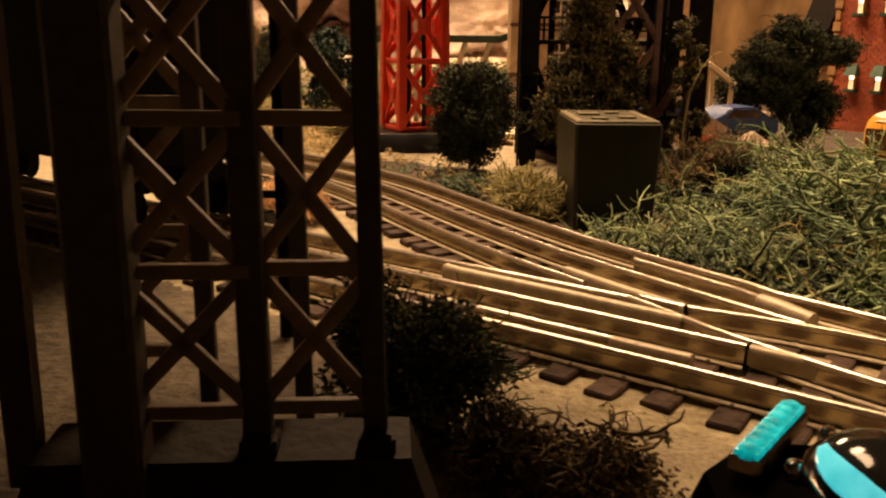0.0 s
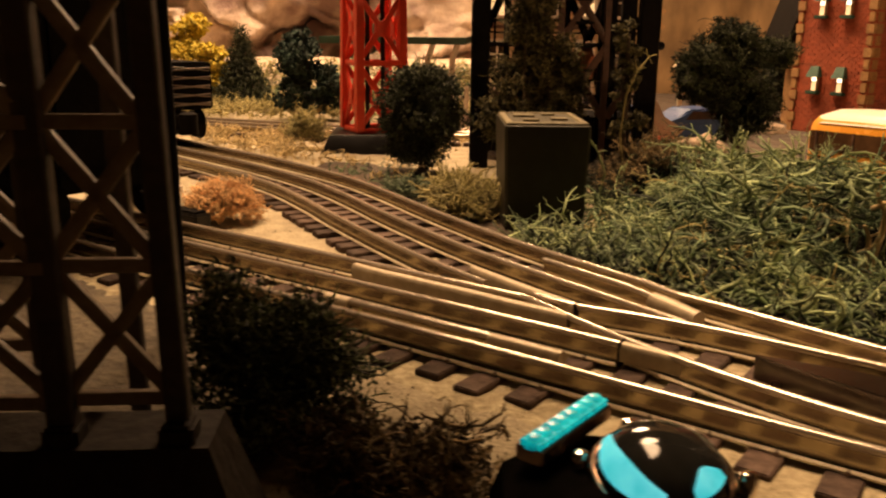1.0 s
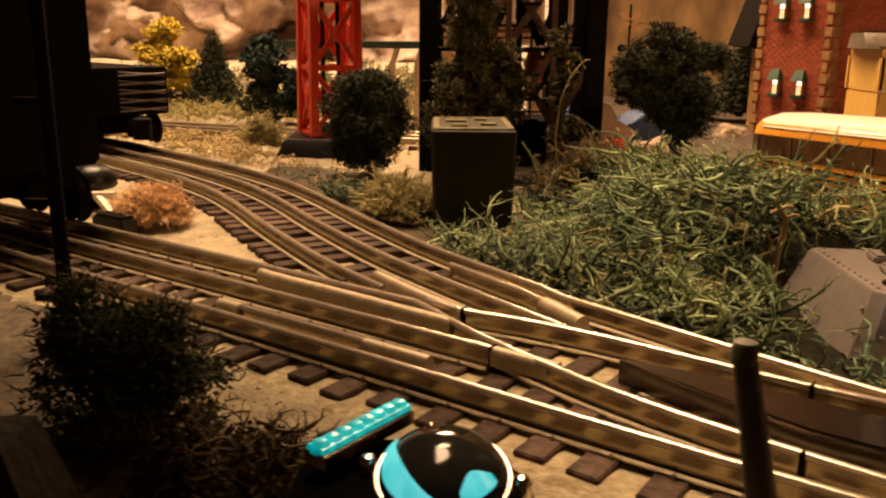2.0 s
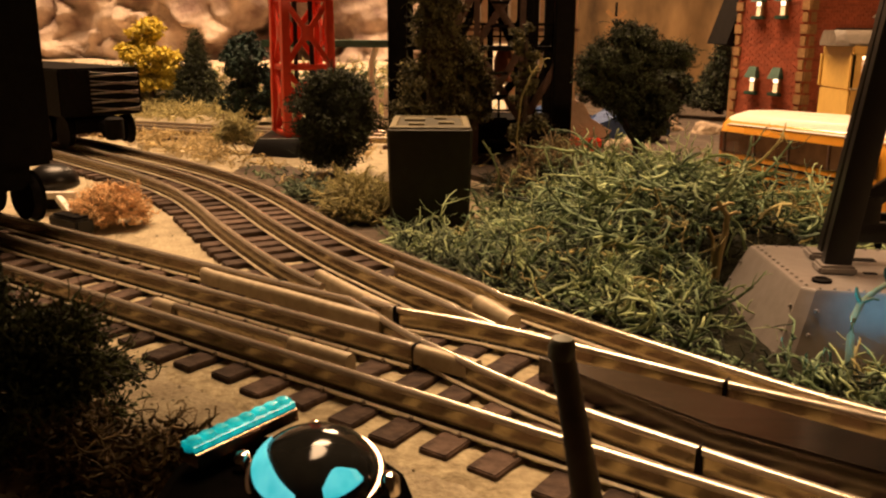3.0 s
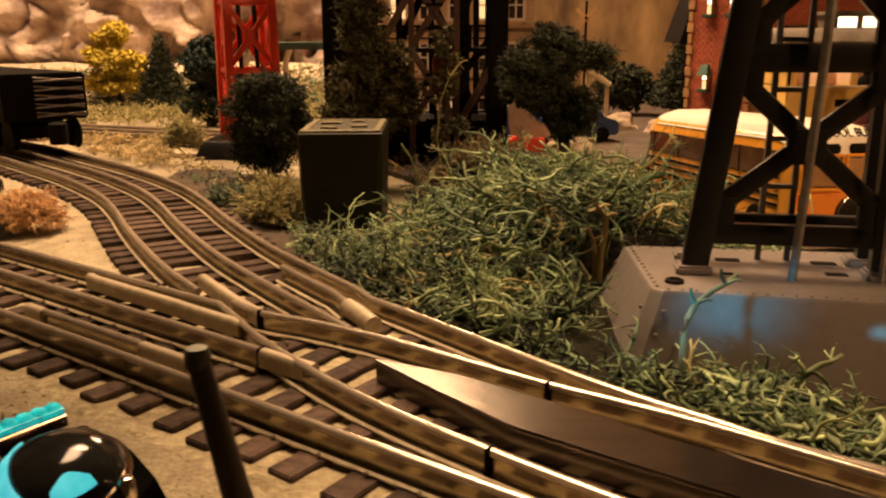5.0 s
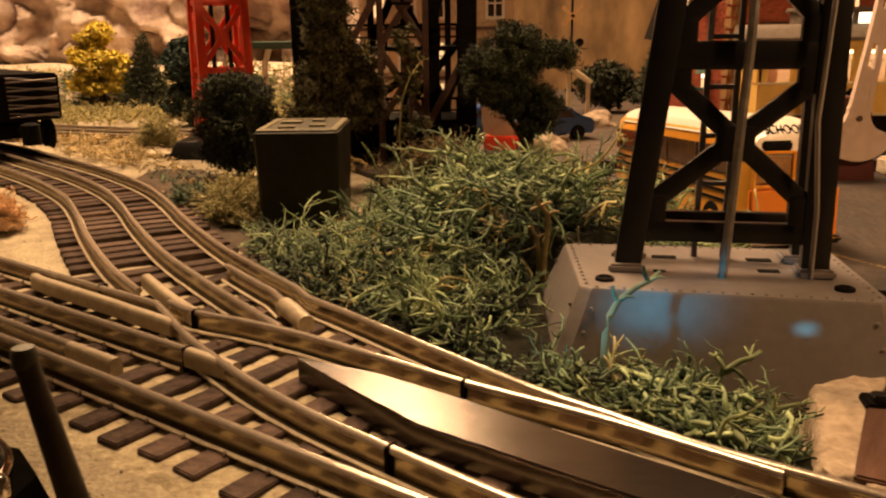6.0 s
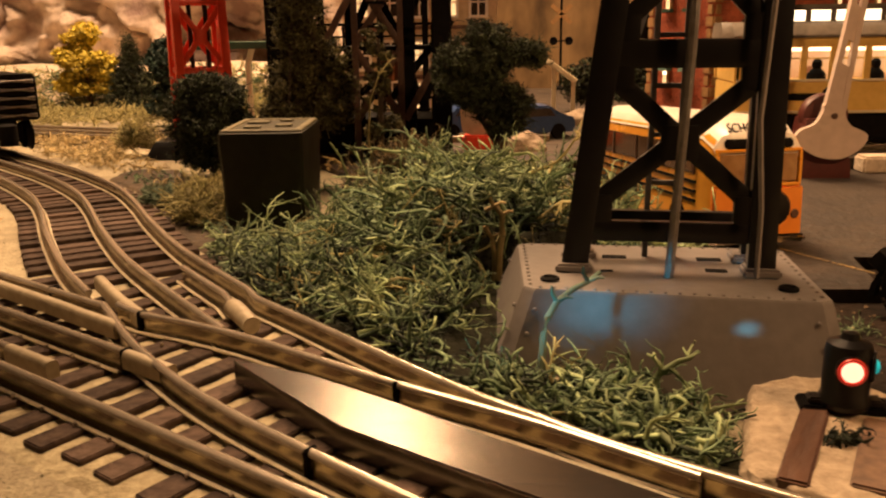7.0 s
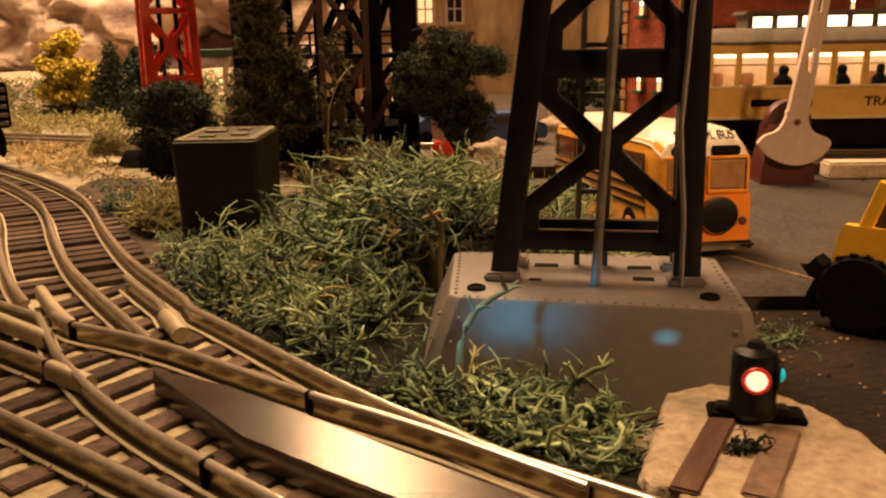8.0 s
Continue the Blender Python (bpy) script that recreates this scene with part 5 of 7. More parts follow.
def build_gate():
    t = thing("crossing_gate", (0.2275, 0.435, 0.004), 0, "white toy crossing gate arm on a red base", "crossing gate")
    bm = bmesh.new()
    ring_join(bm, [[(-w, -d, z), (w, -d, z), (w, d, z), (-w, d, z)] for z, w, d in ((-0.0055, 0.0132, 0.010), (0.000, 0.0130, 0.010), (0.014, 0.0105, 0.009), (0.024, 0.0095, 0.008))])
    add_lathe(bm, [(0.0108, -0.004), (0.0112, -0.003), (0.0112, 0.003), (0.0108, 0.004)], 24, (0, 0, 0), Matrix.Translation((0.001, 0, 0.0245)) @ Matrix.Rotation(radians(90), 4, "X"))
    part("base", bm, mat("gate_red", (0.085, 0.011, 0.007), (0.055, 0.008, 0.005), 300, 0.45, bump=0.05), t)
    bm = bmesh.new()
    out = [(-0.017, 0.016), (-0.0125, 0.0105), (-0.004, 0.006), (0.006, 0.0055), (0.0145, 0.010), (0.0178, 0.0155), (0.0155, 0.0185), (0.009, 0.0215), (0.006, 0.027), (0.0061, 0.032), (-0.0037, 0.032), (-0.0042, 0.029), (-0.0075, 0.0225), (-0.014, 0.0195)]
    out = [(p.x, p.y) for p in smooth_line(out + out[:1], 0.0016)[:-1]]
    ring_join(bm, [[(x, y, z) for x, z in out] for y in (-0.0115, -0.0150)])
    arm = part("arm", bm, mat("milky_plastic", (0.66, 0.52, 0.43), (0.55, 0.43, 0.35), 200, 0.3, bump=0.03), t, "translucent white gate arm", angle=30)
    milky = bpy.data.materials["milky_plastic"]
    edges = ((0.031, -0.0038, 0.0061), (0.060, 0.0008, 0.0088), (0.100, 0.0063, 0.0131), (0.132, 0.0078, 0.0146))

    def across(z):
        for (z0, l0, r0), (z1, l1, r1) in zip(edges, edges[1:]):
            if z <= z1:
                k = (z - z0) / (z1 - z0)
                return l0 + k * (l1 - l0), r0 + k * (r1 - r0)
        return edges[-1][1:]
    zs = [0.031 + 0.101 * k / 14 for k in range(15)]
    for side, w in ((0, 0.0026), (1, -0.0024)):
        bm = bmesh.new()
        ring_join(bm, [[(across(z)[side], -0.0153, z), (across(z)[side] + w, -0.0153, z), (across(z)[side] + w, -0.0115, z), (across(z)[side], -0.0115, z)] for z in zs])
        part("rib", bm, milky, arm, angle=30)
    for z0, z1 in ((0.0305, 0.049), (0.060, 0.076), (0.083, 0.132)):
        bm = bmesh.new()
        ring_join(bm, [[(across(z)[0] + 0.0024, -0.0149, z + 0.0022), (across(z)[1] - 0.0022, -0.0149, z), (across(z)[1] - 0.0022, -0.0132, z), (across(z)[0] + 0.0024, -0.0132, z + 0.0022)] for z in (z0, (z0 + z1) / 2, z1)])
        part("web_panel", bm, milky, arm, "thin milky panel between the ribs", angle=30)
    bm = bmesh.new()
    add_lathe(bm, [(0.0015, 0), (0.0015, 0.0006), (0.0004, 0.0008)], 14, (0, 0, 0), Matrix.Translation((0.0008, -0.015, 0.026)) @ Matrix.Rotation(radians(90), 4, "X"))
    part("rivet", bm, PLANK, arm)


build_gate()


def build_truck():
    t = thing("pickup_truck", (0.2225, 0.2054, -0.0080), 138, "bright yellow toy pickup truck with black tyres", "truck")
    t.scale = (1.115, 1.115, 1.115)
    yellow = mat("truck_yellow", (0.85, 0.5, 0.04), (0.78, 0.44, 0.03), 300, 0.3, bump=0.03)
    bm = bmesh.new()
    add_box(bm, (-0.002, 0, 0.0180), (0.094, 0.029, 0.010), 0, 0.001)
    body = part("tub", bm, PLANK, t, "dark brown interior tub")
    prof = [(-0.05, 0.012), (0.029, 0.012), (0.0305, 0.0195), (0.0350, 0.0262), (0.0435, 0.0262), (0.0472, 0.0205), (0.0466, 0.0227), (0.0456, 0.0300), (0.0442, 0.0335), (-0.05, 0.0335)]
    for y in (-0.0162, 0.0162):
        bm = bmesh.new()
        ring_join(bm, [[(x, y + dy, z) for x, z in prof] for dy in (-0.0014, 0.0014)])
        part("side_panel", bm, yellow, t, angle=20)
        for p0, p1 in (((0.0398, y, 0.033), (0.0362, y, 0.0440)), ((0.010, y, 0.033), (0.010, y, 0.0440)), ((-0.016, y, 0.033), (-0.012, y, 0.0440))):
            bm = bmesh.new()
            add_bar(bm, p0, p1, 0.0024, 0.0030, (1, 0, 0))
            part("pillar", bm, yellow, t)
        bm = bmesh.new()
        ring_join(bm, [[(x, y * 0.97 + dy, z) for x, z in ((-0.012, 0.0330), (0.0382, 0.0330), (0.0352, 0.0430), (-0.009, 0.0430))] for dy in (-0.0003, 0.0003)])
        part("side_glass", bm, mat("pink_brown_glass", (0.11, 0.05, 0.035), (0.06, 0.028, 0.02), 120, 0.12, bump=0.0, spec=0.8) if y < 0 else bpy.data.materials["pink_brown_glass"], t, "dark pinkish side window")
    bm = bmesh.new()
    add_box(bm, (0.0122, 0, 0.0446), (0.048, 0.0352, 0.0022), 0, 0.0009)
    part("roof", bm, yellow, t)
    bm = bmesh.new()
    ring_join(bm, [[(x, y, z) for x, z in ((0.0412, 0.0250), (0.0366, 0.0430), (0.0358, 0.0430), (0.0404, 0.0250))] for y in (-0.0148, 0.0148)])
    part("windscreen", bm, WINGLASS, t, "dark windscreen")
    bm = bmesh.new()
    add_box(bm, (0.0480, 0, 0.0178), (0.0040, 0.034, 0.0058), 0, 0.0012)
    part("bumper", bm, BLACKM, t, "black front bumper")
    bm = bmesh.new()
    add_bar(bm, (0.0450, 0.0150, 0.0180), (0.0515, 0.0150, 0.0228), 0.0055, 0.0046)
    part("bumper_horn", bm, BLACKM, t, "black upturned bumper end")
    for ob in t.children:
        ob.location.z = -0.0046
    for x in (-0.03, 0.0395):
        for s in (-1, 1):
            m = Matrix.Translation((x, s * 0.0152, 0.0125)) @ Matrix.Rotation(radians(90 * s), 4, "X")
            bm = bmesh.new()
            ring_join(bm, [[m @ Vector((r * math.cos(a), r * math.sin(a), z)) for r, z in ((0.0108, -0.0030), (0.0122, -0.0030), (0.0122, 0.0006), (0.0108, 0.0006))] for a in (math.pi * k / 12 for k in range(13))])
            part("wheel_arch", bm, BLACKM, body, "black wheel arch trim")
            bm = bmesh.new()
            add_lathe(bm, [(0.003, -0.004), (0.0088, -0.004), (0.0098, -0.002), (0.0098, 0.002), (0.0088, 0.004), (0.006, 0.004), (0.0055, 0.003), (0.003, 0.003)], 26, (0, 0, 0), m)
            wheel = part("wheel", bm, BLACKM, t, "black rubber wheel")
            bm = bmesh.new()
            for k in range(18):
                q = m @ Matrix.Rotation(2 * math.pi * k / 18, 4, "Z")
                add_box(bm, (0.0096, 0, 0), (0.0008, 0.0016, 0.0072), 15, 0, q)
            part("tread", bm, BLACKM, wheel)
            bm = bmesh.new()
            add_lathe(bm, [(0.0050, 0.0030), (0.0048, 0.0036), (0.0022, 0.0034), (0.0018, 0.0042), (0.0003, 0.0043)], 20, (0, 0, 0), m)
            part("rim", bm, BLACK, wheel)


build_truck()


def build_dwarf_signal():
    slab = bmesh.new()
    rng = random.Random(8)
    out = smooth_line([(0.1150, 0.1625), (0.1200, 0.1662), (0.1262, 0.1678), (0.1335, 0.1660), (0.1400, 0.1592), (0.1455, 0.1490), (0.1475, 0.1400), (0.1500, 0.1180), (0.1540, 0.0960), (0.1300, 0.1105), (0.1060, 0.1265), (0.1075, 0.1400), (0.1125, 0.1560), (0.1148, 0.1620)], 0.0012)
    out = [(p.x + rng.uniform(-0.0003, 0.0003), p.y + rng.uniform(-0.0003, 0.0003)) for p in out[:-1]]
    mid = (sum(p[0] for p in out) / len(out), sum(p[1] for p in out) / len(out))
    rings = []
    for z, k in ((-0.009, 1.03), (0.0010, 1.01), (0.0026, 0.995), (0.0034, 0.975), (0.0036, 0.93), (0.0036, 0.7), (0.0036, 0.4), (0.0036, 0.05)):
        rings.append([(mid[0] + (x - mid[0]) * k, mid[1] + (y - mid[1]) * k, z + 0.0007 * noise.noise(Vector((x * k * 300, y * k * 300, 1)))) for x, y in out])
    ring_join(slab, rings)
    tagged(part("crossing_slab", slab, SLAB, angle=50), "pale plaster crossing slab with rough edges", "slab")
    for x, y, w, n, a, m, lab in ((0.1172, 0.1384, 0.0050, 0.0330, -26.5, PLANK, "worn red-brown strip set into the plaster slab"), (0.1270, 0.1338, 0.0056, 0.0270, -27.0, mat("grey_plank", (0.22, 0.135, 0.085), (0.12, 0.075, 0.05), 500, 0.7), "worn grey-brown strip set into the plaster slab")):
        bm = bmesh.new()
        add_box(bm, (0, 0, 0.0032), (w, n, 0.0022), 0, 0.0004)
        ob = part("crossing_plank", bm, m)
        ob.matrix_world = pose(x, y, 0, 0, 0, a)
        tagged(ob, lab, "plank", group="crossing planks")
    bm = bmesh.new()
    add_box(bm, (0, 0, 0.0040), (0.0175, 0.0062, 0.0018), 0, 0.0004)
    ob = part("mounting_plate", bm, BLACKM)
    ob.matrix_world = pose(0.1295, 0.1518, 0, 0, 0, -8)
    tagged(ob, "thin black mounting plate under the dwarf signal", "plate")
    t = thing("dwarf_signal", (0.1286, 0.1515, 0.0046), -8, "small black dwarf signal with a glowing red lamp", "signal")
    t.scale = (0.84, 0.84, 0.86)
    bm = bmesh.new()
    add_lathe(bm, [(0.0052, 0.0), (0.0056, 0.0012), (0.0050, 0.003), (0.0050, 0.0125), (0.0046, 0.0142), (0.0022, 0.0152), (0.0016, 0.0165), (0.0002, 0.0168)], 24)
    part("housing", bm, BLACK, t)
    for a in (-4, 76):
        m = Matrix.Rotation(radians(a), 4, "Z") @ Matrix.Translation((0, -0.0047, 0.0095)) @ Matrix.Rotation(radians(90), 4, "X")
        bm = bmesh.new()
        add_lathe(bm, [(0.0034, 0.0), (0.0034, 0.0006), (0.0030, 0.0008)], 20, (0, 0, 0), m)
        hood = part("lens_ring", bm, BLACK, t)
        bm = bmesh.new()
        add_lathe(bm, [(0.0023, 0.0006), (0.0022, 0.0012), (0.0014, 0.0017), (0.0002, 0.0019)] if a < 0 else [(0.0016, 0.0006), (0.0015, 0.0012), (0.0010, 0.0016), (0.0002, 0.0018)], 18, (0, 0, 0), m)
        if a < 0:
            # Emissive ring added to draw the red halo round the lamp.
            rim = bmesh.new()
            prof = [(0.0031, 0.0008), (0.0029, 0.0013), (0.0024, 0.0013), (0.0022, 0.0009)]
            ring_join(rim, [[m @ Vector((r * math.cos(k * math.pi / 12), r * math.sin(k * math.pi / 12), z)) for k in range(24)] for r, z in prof], caps=False)
            part("lens_rim", rim, mat("red_halo_ring", (0.5, 0.05, 0.03), rough=0.3, bump=0, emit=(1.0, 0.03, 0.015), power=0.22), hood, "glowing red ring added for the halo round the lens")
        # The side lens takes the same two-tone cyan emission.
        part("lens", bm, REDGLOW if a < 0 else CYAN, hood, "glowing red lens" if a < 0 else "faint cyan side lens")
    for x in (-0.0058, 0.0058):
        bm = bmesh.new()
        add_box(bm, (x, 0, 0.0010), (0.004, 0.004, 0.0016), 0, 0.0004)
        part("mounting_tab", bm, BLACK, t)


build_dwarf_signal()


# ---- rolling stock ----
def build_gondola():
    """Black gondola end on the curved track."""
    t = thing("gondola_car", (-0.2297, 0.4847, 0.009), -42, "black open freight car with ribbed end and metal load", "freight car")
    bm = bmesh.new()
    add_box(bm, (-0.05, 0, 0.03), (0.15, 0.046, 0.026), 0, 0.001)
    body = part("body", bm, BLACKM, t)
    for i in range(5):
        bm = bmesh.new()
        add_bar(bm, (0.0255, -0.006, 0.0195 + 0.0048 * i), (0.0255, 0.021, 0.0205 + 0.0048 * i), 0.0011, 0.0009)
        add_bar(bm, (0.0255, -0.006, 0.0218 + 0.0048 * i), (0.0255, 0.021, 0.0190 + 0.0048 * i), 0.0008, 0.0007)
        part("end_rib", bm, GREYMETAL, t, "pale metal rib on the car end")
    for x in (0.002, -0.1):
        bm = bmesh.new()
        add_box(bm, (x, 0, 0.011), (0.034, 0.03, 0.008), 0, 0.001)
        truck = part("truck", bm, BLACKM, t)
        for dx in (-0.012, 0.012):
            for s in (-1, 1):
                bm = bmesh.new()
                add_lathe(bm, [(0.009, -0.0018), (0.008, -0.001), (0.0077, 0.002), (0.002, 0.003)], 20, (0, 0, 0), Matrix.Translation((x + dx, s * 0.0172, 0.0082)) @ Matrix.Rotation(radians(90 * s), 4, "X"))
                part("wheel", bm, BLACKM, truck)
    bm = bmesh.new()
    add_box(bm, (0.031, 0, 0.0115), (0.014, 0.007, 0.006), 0, 0.001)
    add_lathe(bm, [(0.005, 0.005), (0.005, 0.016), (0.003, 0.017)], 12, (0.037, 0, 0))
    part("coupler", bm, BLACKM, t)


build_gondola()


def build_boxcar():
    """Black boxcar on the near route, seen at its end."""
    p = on_a(-0.296, (O1 + O3) / 2)
    t = thing("boxcar", (p.x, p.y, 0.009), -33.4, "tall matt black boxcar standing on the near track", "freight car")
    bm = bmesh.new()
    add_box(bm, (-0.06, 0, 0.056), (0.172, 0.042, 0.072), 0, 0.0012)
    part("body", bm, BLACKM, t)
    bm = bmesh.new()
    add_box(bm, (-0.06, 0, 0.0935), (0.175, 0.045, 0.003), 0, 0.001)
    part("roof", bm, BLACKM, t)
    for x in (0.0, -0.12):
        bm = bmesh.new()
        add_box(bm, (x, 0, 0.0165), (0.036, 0.034, 0.010), 0, 0.001)
        truck = part("truck", bm, BLACKM, t)
        for dx in (-0.013, 0.013):
            for s in (-1, 1):
                bm = bmesh.new()
                add_lathe(bm, [(0.009, -0.0018), (0.008, -0.001), (0.0077, 0.002), (0.002, 0.003)], 20, (0, 0, 0), Matrix.Translation((x + dx, s * 0.0172, 0.0082)) @ Matrix.Rotation(radians(90 * s), 4, "X"))
                part("wheel", bm, BLACKM, truck)
    bm = bmesh.new()
    add_box(bm, (0.012, 0, 0.013), (0.02, 0.007, 0.006), 0, 0.001)
    part("coupler", bm, BLACKM, t)


build_boxcar()


def build_dome_lamp():
    t = thing("yard_lamp", (-0.173, 0.331, 0), 0, "glossy black domed lamp on a white forked bracket", "lamp")
    bm = bmesh.new()
    add_lathe(bm, [(0.0085, 0.0105), (0.0098, 0.0115), (0.0094, 0.0150), (0.0078, 0.0178), (0.0045, 0.0198), (0.0003, 0.0205)], 28)
    part("dome", bm, BLACK, t, angle=60)
    bm = bmesh.new()
    add_tube(bm, [(0, 0, 0.0), (0, 0, 0.0110)], 0.004, 12)
    part("stem", bm, BLACKM, t)
    bm = bmesh.new()
    add_bar(bm, (-0.010, -0.013, 0.0095), (0.0150, -0.013, 0.0102), 0.0028, 0.0026)
    add_bar(bm, (0.0088, -0.0145, 0.0092), (0.0166, -0.0210, 0.0040), 0.0026, 0.0024)
    add_bar(bm, (-0.004, -0.013, 0.0095), (-0.002, 0.0, 0.0100), 0.0030, 0.0022)
    part("bracket", bm, WHITE, t, "white forked bracket")


build_dome_lamp()


def build_switch_motor():
    t = thing("switch_motor", (-0.1455, 0.287, 0.0035), -33, "low black switch motor box beside the rail", "switch machine")
    bm = bmesh.new()
    add_box(bm, (0, 0, 0.0025), (0.0175, 0.007, 0.005), 0, 0.0006)
    part("body", bm, BLACK, t)
    bm = bmesh.new()
    add_box(bm, (0, 0, 0.0054), (0.0150, 0.0052, 0.0008), 0, 0.0003)
    part("cover", bm, BLACKM, t)


build_switch_motor()

# ---- planting ----
def clumps(blobs, n, size, seed):
    """Break smooth blobs into small uneven clumps."""
    rng = random.Random(seed)
    out = []
    for b in blobs:
        for _ in range(n):
            d = Vector((rng.gauss(0, 1), rng.gauss(0, 1), rng.gauss(0, 1))).normalized() * rng.uniform(0.35, 0.95)
            k = size * rng.uniform(0.6, 1.4)
            out.append((b[0] + d.x * b[3], b[1] + d.y * b[4], b[2] + d.z * b[5], k, k, k * rng.uniform(0.6, 0.9)))
    return out


def tree(name, at, label, blobs, count, size, material, trunk_r=0.003, trunk_h=0.03, seed=1, limbs=6, shell=0.5, sprays=0):
    rng = random.Random(seed)
    t = thing(name, at, 0, label, "tree")
    bm = bmesh.new()
    add_tube(bm, [(0, 0, -0.001), (trunk_r * 0.3, 0, trunk_h * 0.5), (0, trunk_r * 0.2, trunk_h)], [trunk_r, trunk_r * 0.75, trunk_r * 0.5], 8)
    for i in range(limbs):
        b = blobs[i % len(blobs)]
        z = trunk_h * rng.uniform(0.35, 0.95)
        e = Vector((b[0] + rng.uniform(-0.6, 0.6) * b[3], b[1] + rng.uniform(-0.6, 0.6) * b[4], b[2] + rng.uniform(-0.3, 0.6) * b[5]))
        add_tube(bm, [(0, 0, z), Vector((0, 0, z)).lerp(e, 0.5) + Vector((0, 0, 0.002)), e], [trunk_r * 0.32, trunk_r * 0.2, trunk_r * 0.08], 5)
    part("trunk", bm, TRUNK, t)
    v, f = leaves(rng, blobs, count, size, shell)
    for _ in range(sprays):
        b = rng.choice(blobs)
        d = Vector((rng.gauss(0, 1), rng.gauss(0, 1), rng.gauss(0.2, 0.8))).normalized()
        p = Vector((b[0] + d.x * b[3] * 0.8, b[1] + d.y * b[4] * 0.8, b[2] + d.z * b[5] * 0.8))
        twig(v, f, rng, p, d + 0.5 * Vector((p.x, p.y, 0)).normalized(), rng.uniform(0.003, 0.0065), 0.00022, 0.5, 0.1, 4, 0.5, 1)
    raw("crown", v, f, material, t)
    return t


tree("round_tree", (-0.072, 0.41, 0), "dark green ball-shaped model tree", clumps([(0, 0, 0.0318, 0.0210, 0.019, 0.0265)], 250, 0.0058, 1), 34000, 0.0008, LEAFDARK, 0.0025, 0.02, 1, sprays=900)
tree("conifer_tree", (-0.0245, 0.392, -0.002), "tall olive model evergreen with ragged clumps", clumps([(0, 0, 0.040, 0.0190, 0.017, 0.013), (0.001, 0, 0.053, 0.0190, 0.017, 0.013), (0.002, 0, 0.067, 0.0155, 0.014, 0.013), (0.002, 0, 0.082, 0.0110, 0.011, 0.012), (0.003, 0, 0.097, 0.0075, 0.008, 0.011), (0.002, 0, 0.112, 0.0055, 0.006, 0.010), (-0.010, 0, 0.034, 0.012, 0.010, 0.010), (0.015, 0, 0.043, 0.013, 0.011, 0.012), (0.013, 0, 0.058, 0.012, 0.011, 0.011)], 26, 0.0058, 2), 30000, 0.0009, LEAFOLIVE, 0.003, 0.11, 2, 30, 0.35, sprays=1300)
tree("gnarled_tree", (0.0665, 0.375, 0.001), "dark green gnarled model tree with clumped foliage", clumps([(-0.0140, 0, 0.0570, 0.0155, 0.012, 0.0135), (-0.0140, 0, 0.0570, 0.0080, 0.010, 0.0080), (-0.0065, 0.002, 0.0680, 0.0100, 0.009, 0.0080), (-0.0195, 0, 0.0490, 0.0105, 0.010, 0.0085), (-0.004, 0, 0.0560, 0.0085, 0.008, 0.0085), (0.0145, 0, 0.0615, 0.0078, 0.007, 0.0062), (0.0070, 0, 0.0620, 0.0075, 0.006, 0.0062), (0.0072, -0.003, 0.0400, 0.0085, 0.008, 0.0098), (-0.0100, 0, 0.0455, 0.0095, 0.009, 0.0075), (-0.0035, -0.001, 0.0490, 0.0070, 0.007, 0.0065), (-0.0030, 0, 0.0395, 0.0070, 0.007, 0.0070), (0.0045, -0.002, 0.0320, 0.0085, 0.008, 0.0060)], 40, 0.0046, 7), 76000, 0.0006, LEAFDARK, 0.0036, 0.045, 3, 8, 0.2, sprays=500)
tree("thin_tree", (0.0165, 0.366, 0.0), "thin sparse olive model shrub before the dark tower", clumps([(0, 0, 0.036, 0.010, 0.008, 0.012), (0.002, 0, 0.052, 0.009, 0.008, 0.011), (-0.001, 0, 0.068, 0.007, 0.006, 0.010)], 9, 0.0040, 19), 3200, 0.0010, LEAFOLIVE, 0.0014, 0.07, 19, 18, 0.2)
tree("yellow_tree", (-0.303, 0.775, 0), "bright yellow autumn model tree", clumps([(-0.002, 0, 0.078, 0.014, 0.012, 0.016), (-0.012, 0, 0.058, 0.017, 0.013, 0.014), (0.010, 0, 0.052, 0.020, 0.015, 0.016), (0.0, 0, 0.034, 0.025, 0.018, 0.016), (-0.014, 0, 0.036, 0.014, 0.012, 0.012), (0.018, 0, 0.034, 0.012, 0.012, 0.012)], 10, 0.0090, 4), 10000, 0.0021, LEAFYELLOW, 0.003, 0.05, 4, 8).scale = (1.05, 1.05, 0.88)
for nm, at, s, m, lab in (("cone_tree", (-0.2530, 0.757, 0), 0.072, LEAFDARK, "dark green cone-shaped model evergreen"), ("cone_tree", (0.190, 0.70, 0.01), 0.06, LEAFDARK, "dark green cone-shaped model evergreen")):
    tree(nm, at, lab, [(0, 0, s * (0.14 + 0.11 * k), 0.0300 * (1 - 0.115 * k), 0.026 * (1 - 0.115 * k), s * 0.13) for k in range(8)], 16000, 0.0012, m, 0.003, 0.05, 5, 6, sprays=500)
tree("bluegreen_tree", (-0.179, 0.66, 0), "dark blue-green rounded model tree", clumps([(0, 0, 0.042, 0.023, 0.018, 0.022), (0.003, 0, 0.025, 0.025, 0.019, 0.020), (-0.002, 0, 0.058, 0.015, 0.012, 0.012)], 24, 0.0085, 6), 9000, 0.0018, LEAFBLUE, 0.003, 0.03, 6, 6)
tree("shrub_tree", (0.150, 0.72, 0.0), "dull green low model shrub", [(0, 0, 0.028, 0.03, 0.02, 0.022)], 3200, 0.002, LEAFDARK, 0.003, 0.02, 8, 5)


